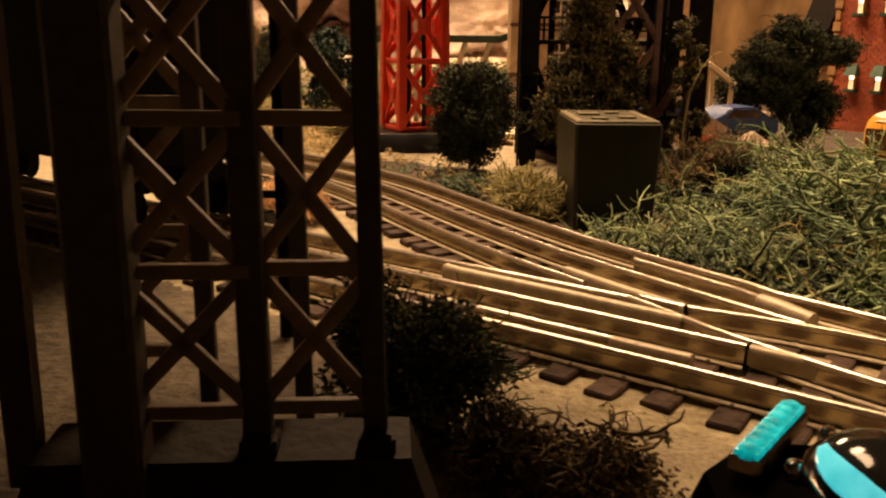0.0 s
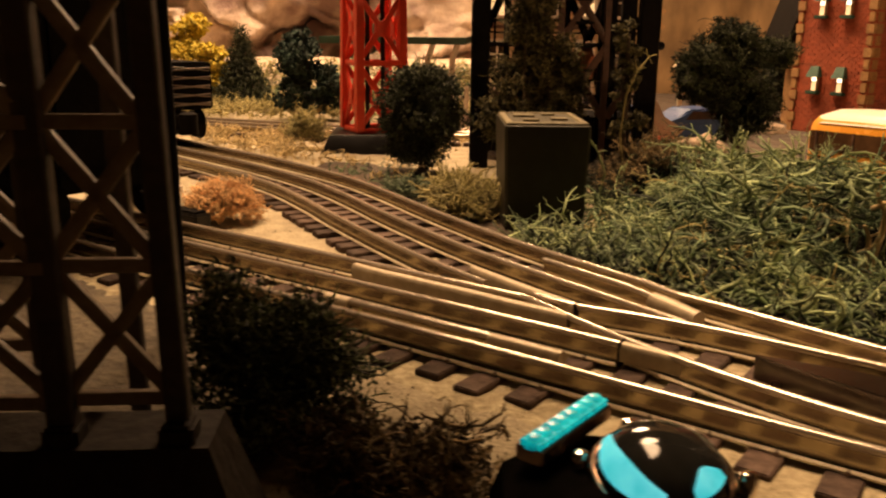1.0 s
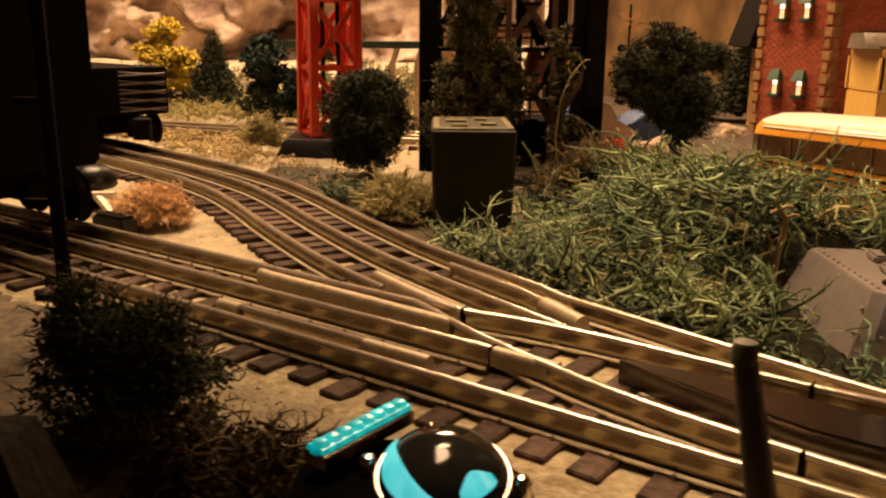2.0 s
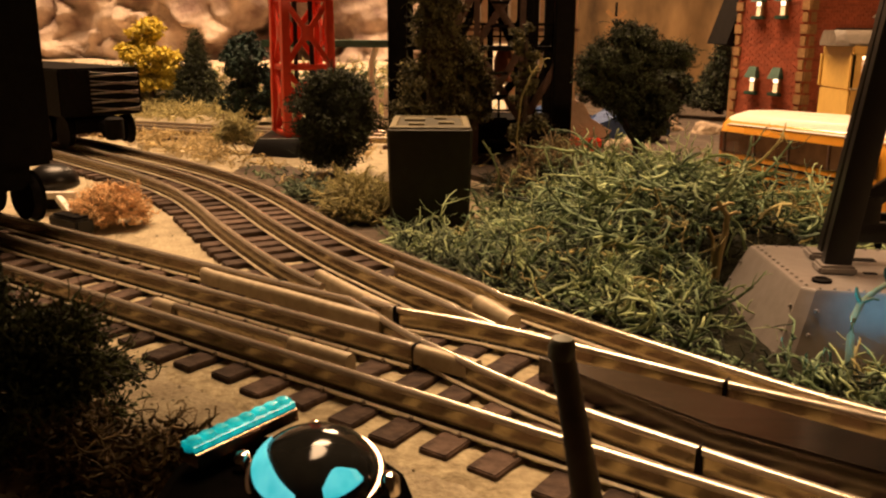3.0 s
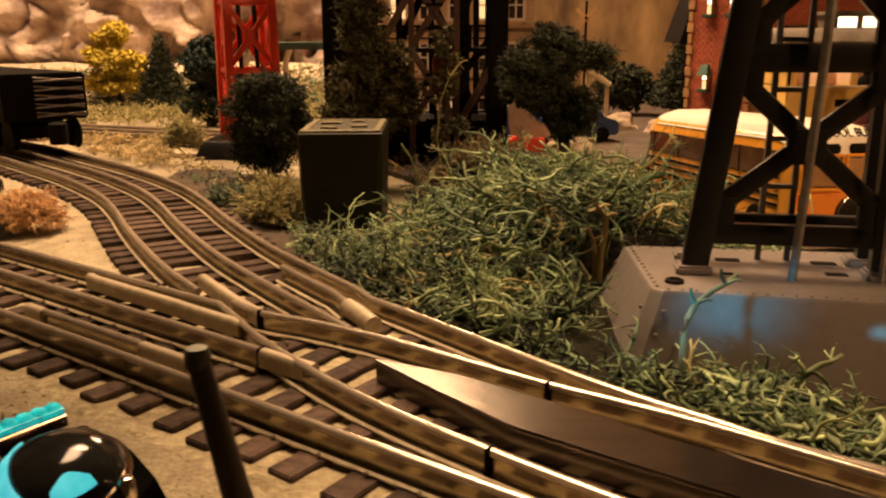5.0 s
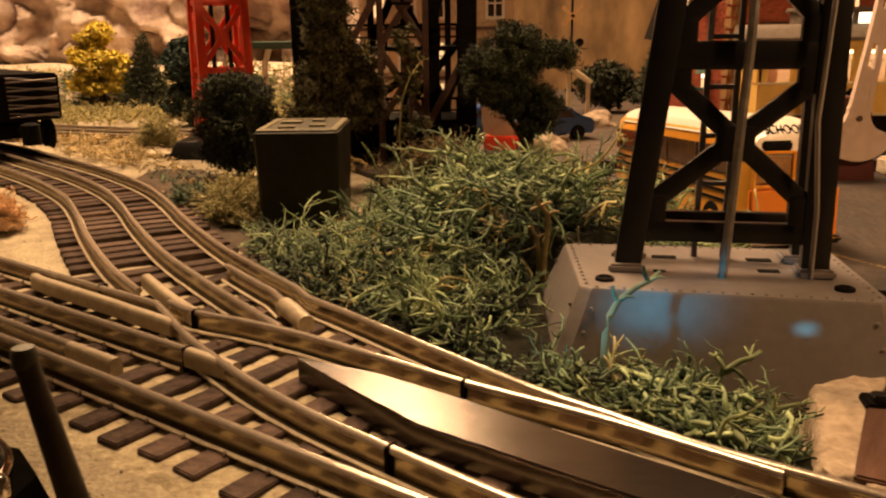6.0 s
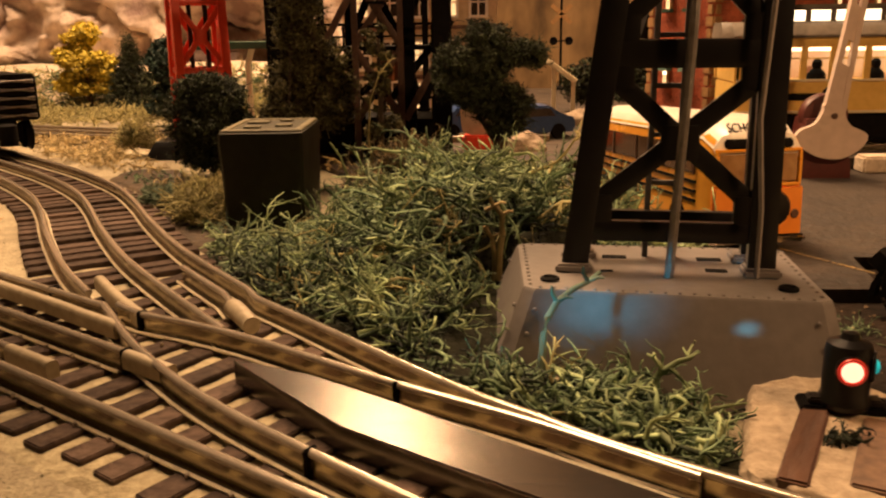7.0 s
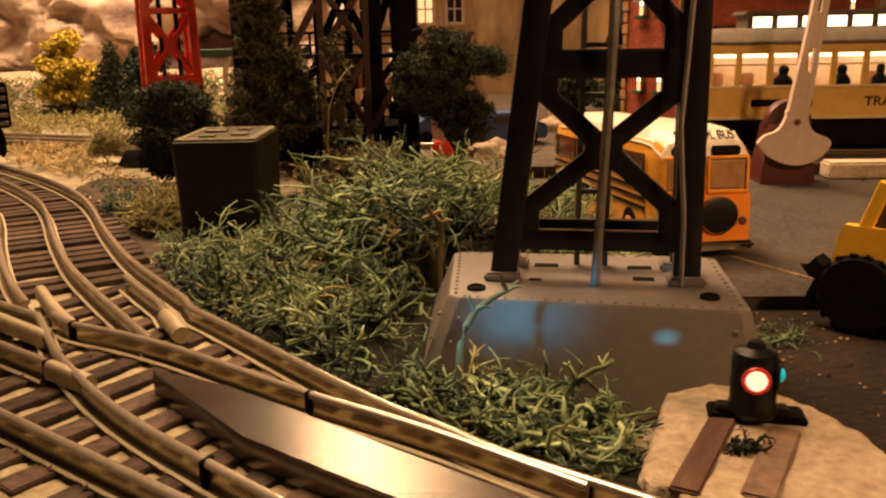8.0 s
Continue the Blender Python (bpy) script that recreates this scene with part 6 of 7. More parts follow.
def f3_dist(x, y):
    """Signed distance behind the far rail."""
    best = min(range(len(LINE_F3)), key=lambda i: (LINE_F3[i].x - x) ** 2 + (LINE_F3[i].y - y) ** 2)
    p = LINE_F3[best]
    q, r = LINE_F3[max(best - 1, 0)], LINE_F3[min(best + 1, len(LINE_F3) - 1)]
    d = (r - q).normalized()
    return (x - p.x) * -d.y + (y - p.y) * d.x


def mound(x, y):
    """Height of the green lichen bank."""
    e = f3_dist(x, y)
    if e < 0.007 or x > 0.088 and y < 0.172:
        return 0
    if x > 0.053 - 0.2 * max(0.0, 0.2 - y) and 0.166 < y < 0.24 or x > 0.128:
        return 0
    rise = min(1.0, (e - 0.005) / 0.045)
    h = 0.0195 * math.exp(-((x - 0.055) / 0.045) ** 2 - ((y - 0.262) / 0.065) ** 2) + 0.0045
    h *= 1 - 0.95 * math.exp(-((x - 0.055) / 0.018) ** 2 - ((y - 0.208) / 0.022) ** 2)
    if x > 0.028 and y < 0.19:
        h *= 0.5
    if x < 0.004 and y > 0.285:
        return 0
    h *= min(1.0, max(0.15, (x + 0.010) / 0.055 + max(0.0, 0.26 - y) * 12))
    return h * rise ** 0.7 * (0.95 + 0.75 * noise.noise(Vector((x * 48, y * 48, 5))) + 0.4 * noise.noise(Vector((x * 130, y * 130, 1)))) + 0.0015


def bank_area(rng):
    return rng.uniform(-0.03, 0.128), rng.uniform(0.15, 0.345)


def build_mat(name, x0, x1, y0, y1, fn, k, label, material):
    """Ground sheet that the lichen sits on, in the given colour."""
    nx, ny = 90, 90
    verts, faces = [], []
    for j in range(ny):
        for i in range(nx):
            x, y = x0 + (x1 - x0) * i / (nx - 1), y0 + (y1 - y0) * j / (ny - 1)
            h = fn(x, y)
            verts.append((x, y, GROUND(x, y) + (h * k if h > 0 else -0.002)))
    for j in range(ny - 1):
        for i in range(nx - 1):
            a = j * nx + i
            faces.append((a, a + 1, a + nx + 1, a + nx))
    tagged(raw(name, verts, faces, material, smooth=True), label, "ground", kind="structure")


# Soil coloured near black to stand in for shade below the lichen.
GAPSHADE = mat("gap_shade_soil", (0.018, 0.018, 0.010), (0.008, 0.008, 0.005), 500, 0.95, bump=0.8, spec=0.1)
build_mat("mound_base", -0.03, 0.128, 0.13, 0.35, mound, 0.55, "soil under the lichen bank, near black for shade in the gaps", GAPSHADE)
lichen_tangle("lichen_bank", 11, bank_area, mound, 235, 8, 0.0175, 0.00062, LICHEN, "tangled grey-green lichen bank beside the track")
# Underlayer twigs take a near-black colour as shade between the strands.
lichen_patch("lichen_underlayer", 12, bank_area, lambda x, y: mound(x, y) * 0.62, 3400, 0.009, 0.0005, LICHENDARK, "tangled lichen underlayer, near black for shade between strands")
lichen_tangle("pale_lichen", 13, bank_area, lambda x, y: mound(x, y) * 1.03, 150, 7, 0.0200, 0.00068, LICHENBRIGHT, "pale yellowish lichen sprays on the bank", spread=0.006)
lichen_tangle("straw_lichen", 18, bank_area, lambda x, y: mound(x, y) * 1.03, 40, 4, 0.022, 0.00058, LICHENPALE, "straw-coloured lichen strands on the bank", spread=0.004)
lichen_patch("teal_lichen", 14, lambda r: (r.uniform(-0.03, 0.02), r.uniform(0.2, 0.31)), mound, 320, 0.011, 0.0006, LICHENTEAL, "teal-tinted lichen twigs")


def front_tuft(x, y):
    e = f3_dist(x, y)
    edge = 0.1065 - 0.25 * abs(y - 0.152)
    if e < 0.009 or y > 0.168 or x > edge:
        return 0
    return 0.0050 * min(1, (e - 0.004) / 0.012) * min(1.0, 0.35 + (edge - x) * 60) * (1 + 0.35 * noise.noise(Vector((x * 90, y * 90, 2))))


tuft_area = lambda r: (r.uniform(0.050, 0.112), r.uniform(0.120, 0.169))
lichen_patch("lichen_tuft", 15, tuft_area, lambda x, y: front_tuft(x, y) + 0.002 * (front_tuft(x, y) > 0), 110, 0.0100, 0.00080, LICHENBRIGHT, "green lichen tuft in front of the tower base", flat=0.15, bend=0.7)
lichen_patch("lichen_tuft", 16, tuft_area, lambda x, y: front_tuft(x, y) * 0.8, 560, 0.0105, 0.00065, LICHEN, "darker lichen tuft in front of the tower base", flat=0.25)


def tuft_soil(x, y):
    e = f3_dist(x, y)
    if e < 0.006 or y > 0.235 or x > (0.107 if y < 0.168 else 0.072):
        return 0
    return 0.0014


build_mat("tuft_soil", 0.035, 0.112, 0.118, 0.238, tuft_soil, 1.0, "soil round the tower base, near black for deep shade", GAPSHADE)


def curled_twig(name, pts, r, material, label):
    bm = bmesh.new()
    line = [Vector(p) for p in pts]
    add_tube(bm, line, [r * (1 - 0.5 * i / len(line)) for i in range(len(line))], 7)
    for i in (len(line) // 2, len(line) - 2):
        add_tube(bm, [line[i], line[i] + Vector((-0.001, 0, 0.0018)), line[i] + Vector((-0.0012, 0, 0.0034))], [r * 0.6, r * 0.5, r * 0.3], 6)
        add_tube(bm, [line[i], line[i] + Vector((0.002, -0.0006, 0.0012)), line[i] + Vector((0.0032, -0.0008, 0.001))], [r * 0.5, r * 0.4, r * 0.3], 6)
    tagged(part(name, bm, material, angle=80), label, "twig")


curled_twig("pale_twig", [(0.0735, 0.162, 0.000), (0.0731, 0.164, 0.007), (0.0735, 0.166, 0.0128), (0.0745, 0.168, 0.0158), (0.0765, 0.170, 0.0186), (0.0802, 0.172, 0.0208), (0.0832, 0.173, 0.0220), (0.0858, 0.174, 0.0238)], 0.0009, LICHENTEAL, "single pale green lichen twig leaning on the base")
curled_twig("straw_twig", [(0.0652, 0.235, 0.004), (0.0655, 0.234, 0.0125), (0.0664, 0.233, 0.0185), (0.0662, 0.232, 0.0235), (0.0640, 0.231, 0.0262), (0.0615, 0.231, 0.0250)], 0.0011, DRYGRASS, "curled straw-coloured twig on the lichen bank")
curled_twig("pale_twig", [(0.016, 0.352, 0.010), (0.013, 0.352, 0.030), (0.0145, 0.352, 0.046), (0.0185, 0.352, 0.056), (0.0225, 0.352, 0.061), (0.0240, 0.352, 0.0585)], 0.0004, LICHENPALE, "long curled pale twig before the dark tower")
curled_twig("pale_twig", [(0.004, 0.340, 0.006), (0.006, 0.340, 0.016), (0.003, 0.340, 0.024), (-0.001, 0.340, 0.030)], 0.0006, LICHENBRIGHT, "curled pale twig beside the relay box")
curled_twig("straw_twig", [(0.0640, 0.236, 0.003), (0.0642, 0.235, 0.0105), (0.0634, 0.234, 0.0165), (0.0612, 0.233, 0.0200)], 0.0008, DRYGRASS, "curled straw-coloured twig on the lichen bank")


def disc(cx, cy, rx, ry):
    def pick(rng):
        a, q = rng.uniform(0, 2 * math.pi), math.sqrt(rng.random())
        return cx + rx * q * math.cos(a), cy + ry * q * math.sin(a)
    return pick


def dome(cx, cy, rx, ry, h):
    return lambda x, y: h * math.sqrt(max(0.0, 1 - ((x - cx) / rx) ** 2 - ((y - cy) / ry) ** 2)) + 0.001


# Soil colour is lowered here in place of the near tower's shade.
build_mat("near_soil", -0.42, -0.078, 0.056, 0.30, lambda x, y: 0.0011 if 0.5503 * x + 0.835 * y < 0.099 + 0.004 * noise.noise(Vector((x * 70, y * 70, 2))) else 0, 1.0, "sandy soil coloured darker for the shade by the near tower", mat("shade_coloured_soil", (0.15, 0.12, 0.075), (0.055, 0.042, 0.027), 400, 0.95, bump=0.9, detail=8))
lichen_patch("rust_bush", 21, disc(-0.1365, 0.298, 0.0125, 0.011), dome(-0.1365, 0.298, 0.013, 0.0115, 0.013), 1500, 0.005, 0.0003, RUSTBUSH, "dry rust-orange lichen bush on the sand", "bush")
lichen_patch("dry_grass", 22, lambda r: (r.uniform(-0.26, -0.138), r.uniform(0.45, 0.55)), lambda x, y: 0.006 if f3_dist(x, y) > 0.014 and noise.noise(Vector((x * 45, y * 45, 6))) > 0.02 else 0, 1700, 0.008, 0.0004, DRYGRASS, "dry straw-coloured grass beside the curve", "grass")
SOIL = mat("brown_soil", (0.085, 0.058, 0.032), (0.03, 0.02, 0.012), 500, 0.9, bump=0.9, detail=8)
build_mat("verge_soil", -0.125, 0.006, 0.215, 0.44, lambda x, y: 0.0012 if 0.0105 < f3_dist(x, y) < 0.055 + 0.02 * noise.noise(Vector((x * 40, y * 40, 0))) else 0, 1.0, "brown soil strip beside the curved track", SOIL)
lichen_patch("grass_verge", 23, lambda r: (r.uniform(-0.12, -0.02), r.uniform(0.25, 0.42)), lambda x, y: 0.0025 if 0.014 < f3_dist(x, y) < 0.05 and not (x > -0.05 and y > 0.28) else 0, 380, 0.006, 0.0004, LICHEN, "sparse low lichen verge beside the track", "grass")
lichen_patch("straw_clump", 24, disc(-0.050, 0.335, 0.013, 0.020), dome(-0.050, 0.335, 0.0135, 0.0205, 0.011), 620, 0.009, 0.00045, LICHENPALE, "straw-coloured grass clump against the relay box", "grass", flat=0.6, bend=0.4)
lichen_patch("teal_tuft", 37, disc(-0.0745, 0.352, 0.010, 0.009), dome(-0.0745, 0.352, 0.0105, 0.0095, 0.006), 200, 0.007, 0.00045, LICHENTEAL, "small teal-green lichen tuft beside the track", "grass")
lichen_patch("dry_grass", 38, lambda r: (r.uniform(-0.21, -0.07), r.uniform(0.36, 0.50)), lambda x, y: 0.005 if 0.016 < f3_dist(x, y) < 0.045 and noise.noise(Vector((x * 50, y * 50, 2))) > 0.1 else 0, 800, 0.008, 0.0004, DRYGRASS, "dry straw-coloured grass between the curve and the tower", "grass")
lichen_patch("back_grass", 25, lambda r: (r.uniform(-0.45, 0.0), r.uniform(0.64, 0.76)), lambda x, y: 0.008, 2200, 0.010, 0.0006, LICHENPALE, "tangled grey-green grass strip in front of the trees", "grass")
def bank_rise(y):
    """Height of the grassy bank behind the back track over the ground."""
    k = min(1.0, max(0.0, (y - 0.77) / 0.062))
    return 0.033 * k * k * (3 - 2 * k)


def build_back_bank():
    verts, faces = [], []
    nx, ny = 150, 26
    for k in range(ny):
        for i in range(nx):
            x, y = -1.1 + 1.1 * i / (nx - 1), 0.762 + 0.20 * k / (ny - 1)
            verts.append((x, y, 0.001 + bank_rise(y) + 0.0035 * noise.noise(Vector((x * 30, y * 30, 1))) + 0.05 * max(0.0, y - 0.84)))
    for k in range(ny - 1):
        for i in range(nx - 1):
            a = k * nx + i
            faces.append((a, a + 1, a + nx + 1, a + nx))
    ob = raw("plaster_ledge", verts, faces, PLASTER, smooth=True)
    tagged(ob, "pale plaster ledge at the foot of the rock face", "ledge", kind="structure")


build_back_bank()
lichen_patch("bank_grass", 39, lambda r: (r.uniform(-0.56, -0.02), r.uniform(0.765, 0.826)), lambda x, y: bank_rise(y) + 0.008, 2600, 0.012, 0.0007, LICHENPALE, "dry yellow-green grass on the bank below the rock", "grass")
lichen_patch("bank_grass", 40, lambda r: (r.uniform(-0.56, -0.02), r.uniform(0.765, 0.826)), lambda x, y: bank_rise(y) + 0.006, 1800, 0.012, 0.0007, LICHEN, "green grass on the bank below the rock", "grass")
lichen_patch("sage_bush", 26, disc(-0.146, 0.497, 0.010, 0.009), dome(-0.146, 0.497, 0.0105, 0.0095, 0.017), 320, 0.009, 0.0004, LICHENPALE, "small pale sage bush", "bush", flat=0.8)
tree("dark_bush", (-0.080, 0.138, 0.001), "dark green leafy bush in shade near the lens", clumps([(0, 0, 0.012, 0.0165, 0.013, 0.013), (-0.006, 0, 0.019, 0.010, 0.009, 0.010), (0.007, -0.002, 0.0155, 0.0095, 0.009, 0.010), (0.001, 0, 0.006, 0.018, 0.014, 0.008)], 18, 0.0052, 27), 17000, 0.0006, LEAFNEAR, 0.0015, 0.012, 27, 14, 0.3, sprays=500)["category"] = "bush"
tree("brown_bush", (-0.056, 0.119, 0.002), "brown withered leafy scrub in shade near the lens", [(0, 0, 0.003, 0.019, 0.011, 0.008), (-0.008, 0.002, 0.006, 0.008, 0.007, 0.008), (0.006, 0.0, 0.005, 0.008, 0.007, 0.006)], 8000, 0.00065, BROWNBUSH, 0.0010, 0.006, 28, 16, 0.2)["category"] = "bush"
lichen_patch("brown_twigs", 29, disc(-0.056, 0.119, 0.019, 0.011), dome(-0.056, 0.119, 0.019, 0.011, 0.011), 60, 0.008, 0.0003, BROWNBUSH, "brown withered twigs in shade near the lens", "bush")


# ---- far details ----
def build_canopy():
    t = thing("station_canopy", (-0.105, 0.64, 0), 0, "green station canopy on white posts", "shelter")
    bm = bmesh.new()
    ring_join(bm, [[(-0.055, -0.018, z), (0.05, -0.018, z), (0.056, 0, z + 0.002), (0.05, 0.018, z), (-0.055, 0.018, z)] for z in (0.061, 0.064, 0.066)])
    part("roof", bm, TEALGREEN, t)
    for x in (-0.04, -0.01, 0.022, 0.04):
        bm = bmesh.new()
        add_tube(bm, [(x, 0, 0), (x, 0, 0.05), (x + 0.004, 0, 0.062)], 0.0022, 8)
        part("post", bm, WHITE, t)


build_canopy()


def build_station():
    """Cream two-storey station with framed windows, half hidden by the dark tower."""
    t = thing("station_house", (0.012, 0.66, 0.002), 2, "cream model station house with white framed windows", "building")
    bm = bmesh.new()
    add_box(bm, (0, 0.02, 0.062), (0.116, 0.04, 0.124), 0, 0.001)
    wall = part("wall", bm, mat("cream_wall", (0.62, 0.47, 0.29), (0.46, 0.33, 0.19), 200, 0.7), t)
    for z in (0.022, 0.052, 0.090):
        for i in range(5):
            x = -0.044 + 0.022 * i
            bm = bmesh.new()
            loops = [[(x + sx * (0.0072 - e), yy, z + sz * (0.0115 - e)) for sx, sz in ((-1, -1), (1, -1), (1, 1), (-1, 1))] for e, yy in ((0, 0.0), (0, -0.0022), (0.002, -0.0022), (0.002, 0.0))]
            ring_join(bm, loops, caps=False)
            w = part("window", bm, WHITE, wall, "white window frame")
            for size in ((0.0108, 0.0010, 0.0012), (0.0012, 0.0014, 0.0190)):
                bm = bmesh.new()
                add_box(bm, (x, -0.0010, z), size)
                part("glazing_bar", bm, WHITE, w)
            bm = bmesh.new()
            add_box(bm, (x, -0.0002, z), (0.0115, 0.0008, 0.0195))
            part("pane", bm, WINGLASS if (i + int(z * 1000)) % 3 else LIT, w)
    bm = bmesh.new()
    for z in (0.036, 0.072):
        add_box(bm, (0, -0.002, z), (0.118, 0.005, 0.0026), 0, 0.0006)
    part("string_course", bm, PLANK, wall)
    bm = bmesh.new()
    ring_join(bm, [[(x, -0.008, 0.123), (x, -0.008, 0.1255), (x, 0.02, 0.142), (x, 0.048, 0.1255), (x, 0.048, 0.123)] for x in (-0.064, 0.064)])
    part("roof", bm, ROOFGREY, t)


build_station()


def build_fence():
    t = thing("picket_fence", (-0.054, 0.592, 0), 0, "white picket fence beside the back track", "fence")
    for i in range(8):
        bm = bmesh.new()
        add_box(bm, (-0.02 + i * 0.0068, 0, 0.017), (0.0032, 0.0016, 0.034), 0, 0.0004)
        part("picket", bm, WHITE, t)
    for z in (0.010, 0.026):
        bm = bmesh.new()
        add_box(bm, (0.004, 0.0014, z), (0.056, 0.0012, 0.003))
        part("fence_rail", bm, WHITE, t)


build_fence()


def build_signal_post():
    t = thing("signal_post", (-0.1108, 0.18, 0.001), 0, "thin dark signal post with ladder rungs beside the track", "signal")
    bm = bmesh.new()
    add_tube(bm, [(0, 0, 0), (0, 0, 0.12)], 0.0016, 10)
    part("pole", bm, BLACKM, t)
    for i in range(5):
        bm = bmesh.new()
        add_bar(bm, (-0.007, 0, 0.012 + i * 0.022), (0, 0, 0.012 + i * 0.022), 0.0012, 0.0016)
        part("rung", bm, BLACKM, t)
    bm = bmesh.new()
    add_lathe(bm, [(0.005, 0), (0.005, 0.001), (0.002, 0.002)], 14)
    part("foot", bm, BLACKM, t)


build_signal_post()


def build_crossbuck():
    t = thing("crossing_signal", (0.1434, 0.965, 0.004), 0, "railway crossing signal with worn ochre cross blades and black lamps", "signal")
    t.scale = (1.042, 1.042, 1.042)
    bm = bmesh.new()
    add_tube(bm, [(0, 0, 0), (0, 0, 0.096)], 0.0013, 8)
    part("post", bm, BLACKM, t)
    for a in (42, -42):
        bm = bmesh.new()
        m = Matrix.Translation((0, -0.0022, 0.0785)) @ Matrix.Rotation(radians(a), 4, "Y")
        add_box(bm, (0, 0, 0), (0.0275, 0.0012, 0.0042), 0, 0.0003, m)
        part("blade", bm, QUOIN, t, "worn ochre cross blade")
    bm = bmesh.new()
    add_bar(bm, (-0.0085, -0.001, 0.0515), (0.0085, -0.001, 0.0515), 0.0014, 0.0014)
    part("crossarm", bm, BLACKM, t)
    for x in (-0.0080, 0.0080):
        bm = bmesh.new()
        add_lathe(bm, [(0.0042, -0.001), (0.0044, 0.0010), (0.0036, 0.0022), (0.0030, 0.0014), (0.0004, 0.0012)], 20, (0, 0, 0), Matrix.Translation((x, -0.0022, 0.0515)) @ Matrix.Rotation(radians(90), 4, "X"))
        part("lamp", bm, BLACKM, t, "round black signal lamp")
    bm = bmesh.new()
    add_lathe(bm, [(0.006, -0.001), (0.006, 0.003), (0.003, 0.005)], 16)
    part("foot", bm, BLACKM, t)


def build_lean_to():
    """Small cream board propped on posts behind the tree."""
    t = thing("trackside_stand", (0.124, 0.70, 0.003), 0, "small cream wooden stand with a sloping board", "stand")
    bm = bmesh.new()
    add_bar(bm, (-0.013, 0, 0.0435), (0.0095, 0, 0.0275), 0.010, 0.0042, (0, 0, 1))
    part("board", bm, CREAM, t)
    for x, z in ((-0.008, 0.039), (0.0075, 0.029)):
        bm = bmesh.new()
        add_bar(bm, (x, 0, 0), (x, 0, z), 0.0032, 0.0032, (0, 1, 0))
        part("post", bm, CREAM, t)


build_lean_to()
build_crossbuck()


def build_toy_car(at, rz, material, label):
    t = thing("toy_car", at, rz, label, "car", "parked toy cars")
    bm = bmesh.new()
    prof = [(-0.03, 0.004), (0.03, 0.004), (0.031, 0.009), (0.027, 0.0125), (0.014, 0.014), (0.006, 0.0205), (-0.013, 0.021), (-0.02, 0.0145), (-0.03, 0.013)]
    ring_join(bm, [[(x, y, z) for x, z in prof] for y in (-0.012, 0.012)])
    bmesh.ops.bevel(bm, geom=bm.edges, offset=0.0012, segments=2, affect="EDGES")
    part("body", bm, material, t)
    bm = bmesh.new()
    for y in (-0.0122, 0.0122):
        ring_join(bm, [[(x, y + dy, z) for x, z in ((-0.016, 0.0145), (0.009, 0.0145), (0.004, 0.0195), (-0.012, 0.0195))] for dy in (-0.0002, 0.0002)])
    part("side_glass", bm, WINGLASS, t)
    bm = bmesh.new()
    add_box(bm, (0.0312, 0, 0.0062), (0.0015, 0.024, 0.0024), 0, 0.0006)
    part("bumper", bm, CHROME, t)
    for x in (-0.018, 0.018):
        for q in (-1, 1):
            bm = bmesh.new()
            add_lathe(bm, [(0.002, -0.002), (0.0045, -0.002), (0.005, 0), (0.0045, 0.002), (0.002, 0.002)], 16, (0, 0, 0), Matrix.Translation((x, q * 0.011, 0.005)) @ Matrix.Rotation(radians(90), 4, "X"))
            part("wheel", bm, BLACKM, t)


build_toy_car((0.052, 0.56, 0.005), 25, BLUE, "small blue toy car with chrome bumper")
build_toy_car((0.086, 0.545, 0.005), 200, BLUE, "small dark blue toy car parked by the tree")


def build_boulder(at, size, seed, material, label):
    bm = bmesh.new()
    bmesh.ops.create_icosphere(bm, subdivisions=4, radius=1)
    for v in bm.verts:
        k = 1 + 0.35 * noise.noise(v.co * 1.3 + Vector((seed, 0, 0))) + 0.12 * noise.noise(v.co * 4 + Vector((0, seed, 0)))
        v.co = Vector((v.co.x * size[0], v.co.y * size[1], v.co.z * size[2])) * k
    ob = part("boulder", bm, material, angle=60)
    ob.matrix_world = pose(*at)
    tagged(ob, label, "rock", "boulders")


BOULDER = mat("boulder_plaster", (0.42, 0.33, 0.23), (0.22, 0.16, 0.11), 200, 0.9, bump=0.9, detail=8)
build_boulder((0.083, 0.49, 0.005), (0.014, 0.010, 0.010), 3.0, BOULDER, "pale plaster boulder behind the gnarled tree")
build_boulder((0.128, 0.62, 0.004), (0.017, 0.012, 0.011), 7.0, BOULDER, "pale plaster rock heap near the brick building")
build_boulder((0.155, 0.60, 0.004), (0.012, 0.010, 0.009), 9.0, BOULDER, "small pale plaster rock near the brick building")


def build_white_gate():
    """Low white crossing gate foot behind the gnarled tree."""
    t = thing("crossing_gate", (0.058, 0.50, 0.005), 0, "small white crossing gate foot with a red stand", "crossing gate")
    bm = bmesh.new()
    out = [(-0.010, 0.010), (0.0, 0.006), (0.012, 0.008), (0.016, 0.012), (0.004, 0.019), (-0.001, 0.028), (-0.008, 0.030), (-0.0115, 0.026), (-0.011, 0.016)]
    ring_join(bm, [[(x, y, z) for x, z in out] for y in (-0.0015, 0.0015)])
    part("arm", bm, mat("dull_pink_plastic", (0.42, 0.31, 0.23), (0.32, 0.23, 0.17), 200, 0.5), t)
    bm = bmesh.new()
    add_box(bm, (0, 0, 0.004), (0.02, 0.012, 0.008), 0, 0.001)
    part("stand", bm, REDP, t)


build_white_gate()


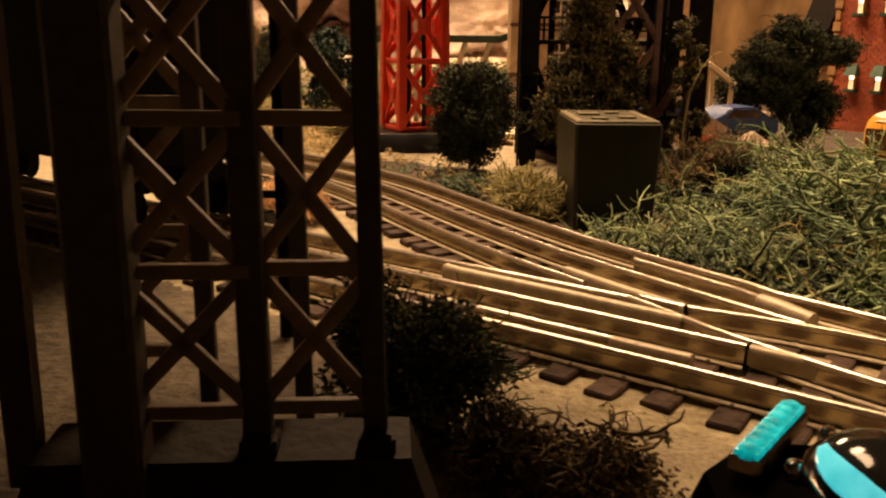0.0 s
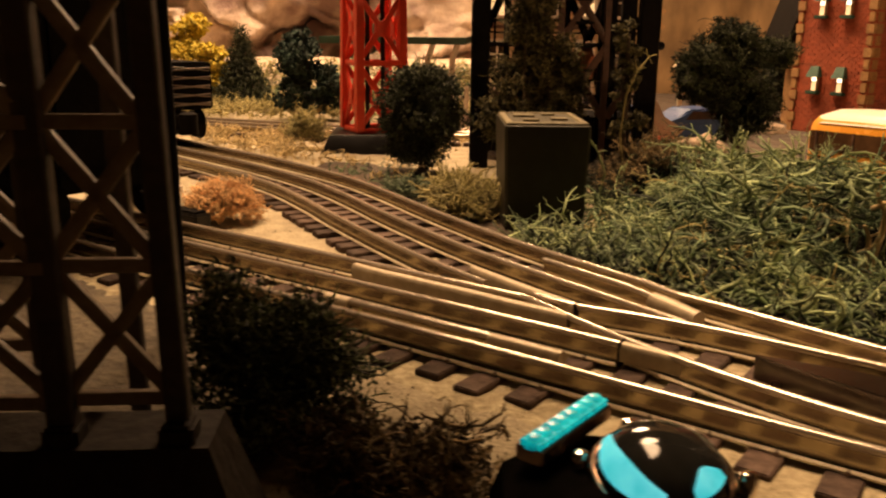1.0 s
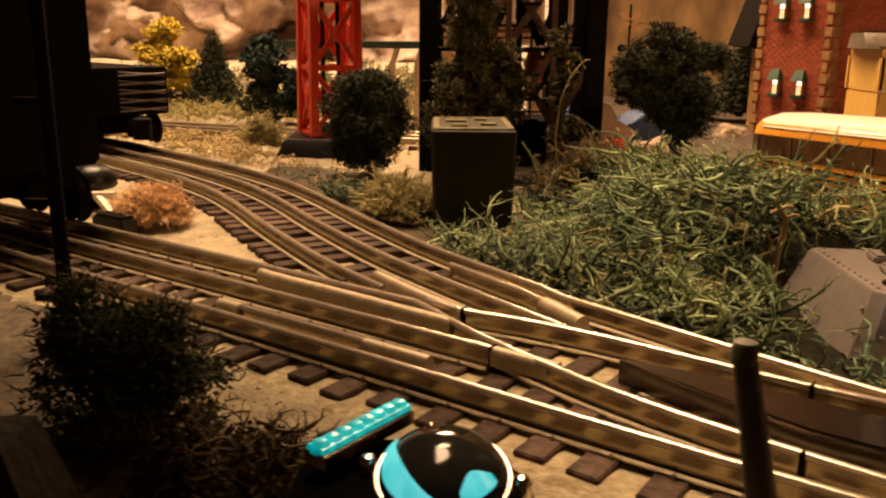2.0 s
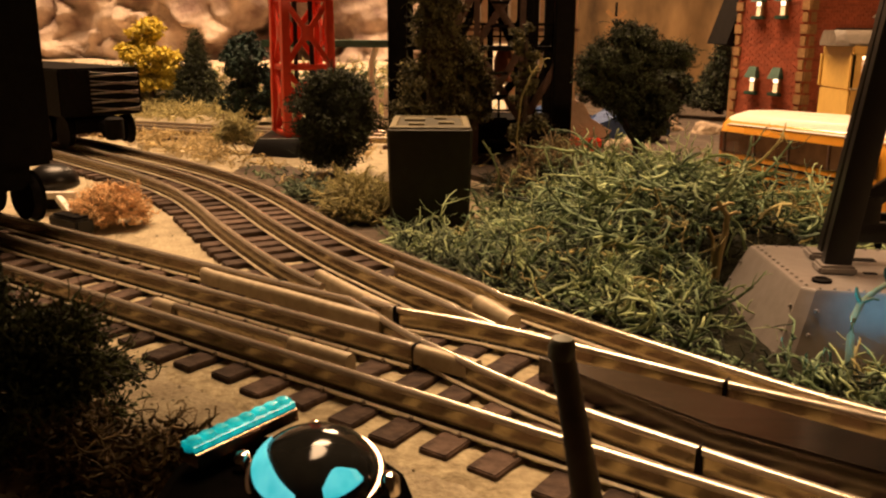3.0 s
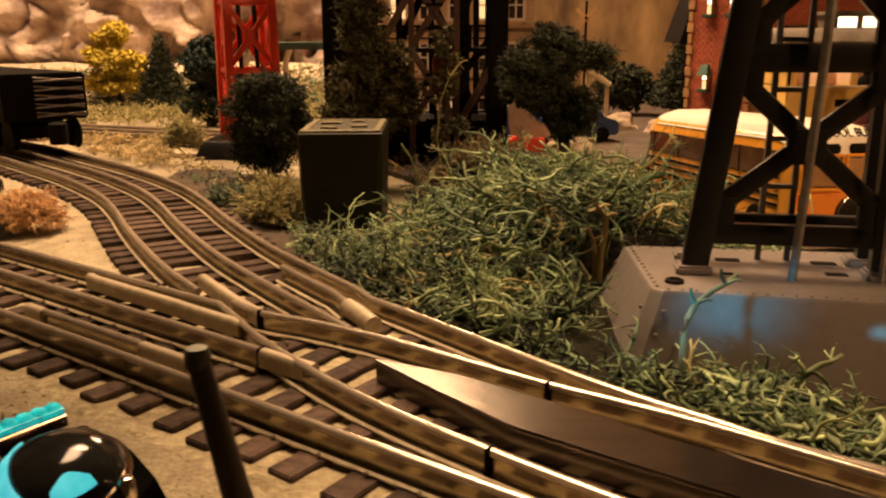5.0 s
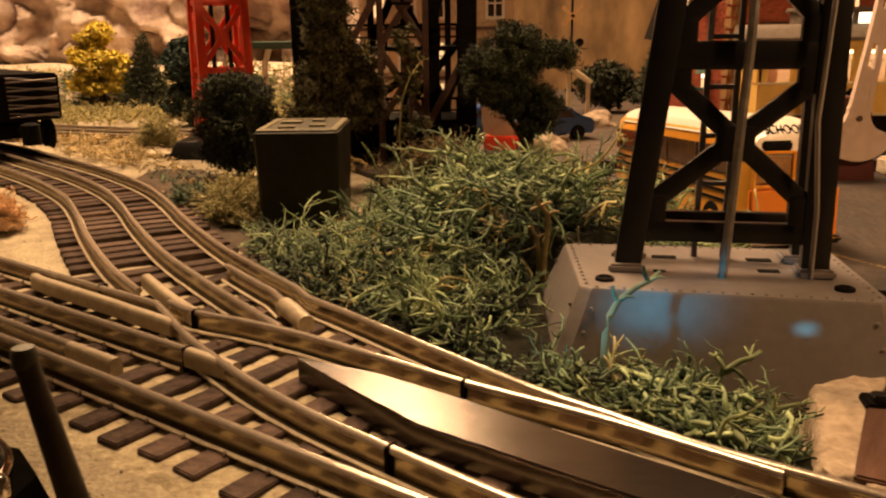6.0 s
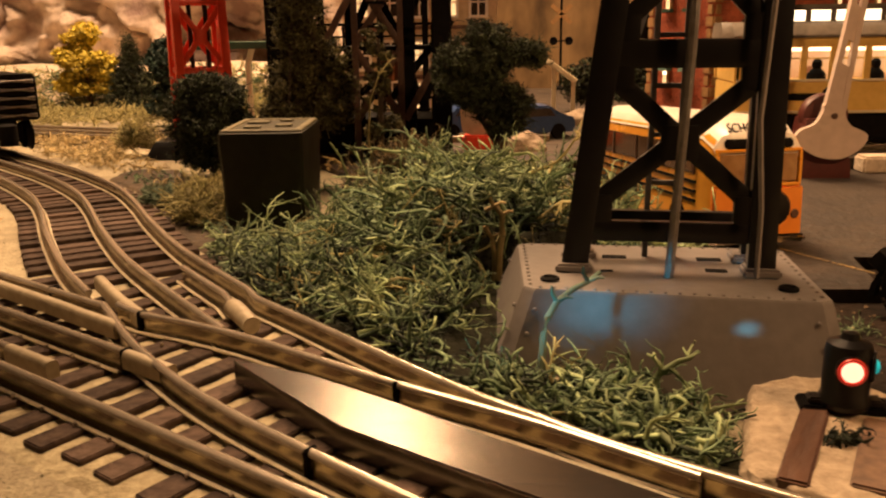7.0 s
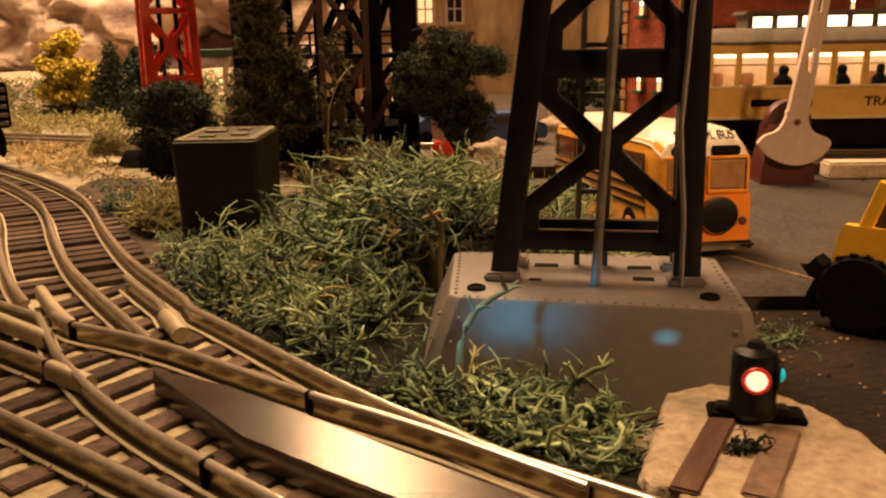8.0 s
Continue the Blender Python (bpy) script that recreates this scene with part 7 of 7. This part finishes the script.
lichen_patch("brown_shrub", 31, lambda r: (r.uniform(0.010, 0.06), r.uniform(0.335, 0.372)), lambda x, y: 0.017 * math.exp(-((x - 0.03) / 0.018) ** 2) + 0.004, 1100, 0.011, 0.0004, BROWNBUSH, "withered brown shrub behind the lichen bank", "bush", flat=0.7)
lichen_patch("brown_shrub", 32, lambda r: (r.uniform(0.005, 0.07), r.uniform(0.335, 0.372)), lambda x, y: 0.014 * math.exp(-((x - 0.035) / 0.025) ** 2) + 0.004, 1500, 0.009, 0.0004, LICHENDARK, "dark green shrub behind the lichen bank", "bush", flat=0.5)
lichen_patch("straw_grass", 34, lambda r: (r.uniform(-0.09, 0.0), r.uniform(0.42, 0.56)), lambda x, y: 0.004 if noise.noise(Vector((x * 50, y * 50, 4))) > 0.2 else 0, 500, 0.009, 0.0004, DRYGRASS, "dry straw grass round the tower base", "grass")
lichen_patch("straw_tuft", 35, disc(0.1540, 0.215, 0.007, 0.006), dome(0.1540, 0.215, 0.0075, 0.0065, 0.006), 60, 0.008, 0.0004, LICHEN, "dry straw tuft at the edge of the street", "grass", flat=0.3)
lichen_patch("moss_tuft", 36, disc(0.1235, 0.1387, 0.0026, 0.0026), lambda x, y: 0.0066, 60, 0.003, 0.0004, LICHENDARK, "small dark moss tuft on the plaster slab", "grass", flat=0.3)


lichen_patch("dark_grass", 37, lambda r: (r.uniform(0.245, 0.300), r.uniform(0.405, 0.436)), lambda x, y: 0.004 if y > 0.436 - 0.9 * max(0.0, x - 0.248) else 0, 420, 0.009, 0.0005, LICHENDARK, "dark trampled grass in front of the kerb", "grass", flat=0.15)


def build_debris():
    """Loose chips on the dark verge."""
    rng = random.Random(41)
    verts, faces = [], []
    for _ in range(260):
        x, y = rng.uniform(0.143, 0.24), rng.uniform(0.10, 0.238)
        if y < 0.165 and x < 0.152:
            continue
        r = rng.uniform(0.0003, 0.0011)
        k = len(verts)
        c = Vector((x, y, -0.005 + r * 0.4))
        verts += [c + r * Vector((rng.uniform(0.5, 1) * sx, rng.uniform(0.5, 1) * sy, rng.uniform(0.3, 0.8) * sz)) for sx, sy, sz in ((1, 0, 0), (0, 1, 0), (-1, 0, 0), (0, -1, 0), (0, 0, 1), (0, 0, -1))]
        faces += [(k + a, k + b, k + 4) for a, b in ((0, 1), (1, 2), (2, 3), (3, 0))] + [(k + b, k + a, k + 5) for a, b in ((0, 1), (1, 2), (2, 3), (3, 0))]
    tagged(raw("debris", verts, faces, mat("pale_chips", (0.36, 0.25, 0.14), (0.07, 0.046, 0.028), 300, 0.8, vary="island", spread=0.9, spec=0.2)), "loose pale and brown chips on dark earth", "debris", kind="stuff")


build_debris()


def build_kerb_block():
    bm = bmesh.new()
    add_box(bm, (0, 0, 0.004), (0.075, 0.013, 0.009), 0, 0.0012)
    ob = part("kerb_block", bm, PLASTER)
    ob.matrix_world = pose(0.290, 0.4445, -0.0010)
    tagged(ob, "low pale concrete kerb beside the trolley track", "kerb")


build_kerb_block()


def build_grains():
    """Coarse sand grains and small stones lying on the sand along the track."""
    rng = random.Random(77)
    verts, faces = [], []
    count = 0
    while count < 3200:
        p = on_a(rng.uniform(-0.30, 0.16), rng.uniform(0.052, 0.190))
        if p.y < 0.058 or (p.x > 0.1 and p.y > 0.125) or f3_dist(p.x, p.y) > 0.012:
            continue
        if noise.noise(Vector((p.x * 55, p.y * 55, 9))) + rng.uniform(-0.5, 0.5) < 0:
            continue
        count += 1
        r = 0.00018 + 0.00036 * rng.random() ** 4
        k = len(verts)
        c = Vector((p.x, p.y, GROUND(p.x, p.y) + r * 0.3))
        verts += [c + r * Vector((rng.uniform(0.6, 1.1) * sx, rng.uniform(0.6, 1.1) * sy, rng.uniform(0.5, 0.9) * sz)) for sx, sy, sz in ((1, 0, 0), (0, 1, 0), (-1, 0, 0), (0, -1, 0), (0, 0, 1), (0, 0, -1))]
        faces += [(k + a, k + b, k + 4) for a, b in ((0, 1), (1, 2), (2, 3), (3, 0))] + [(k + b, k + a, k + 5) for a, b in ((0, 1), (1, 2), (2, 3), (3, 0))]
    tagged(raw("coarse_sand", verts, faces, mat("sand_grain", (0.50, 0.45, 0.32), (0.24, 0.2, 0.13), 300, 0.9, bump=0, vary="island", spread=0.45, spec=0.2)), "coarse sand grains and small stones along the track", "sand", kind="stuff")


build_grains()
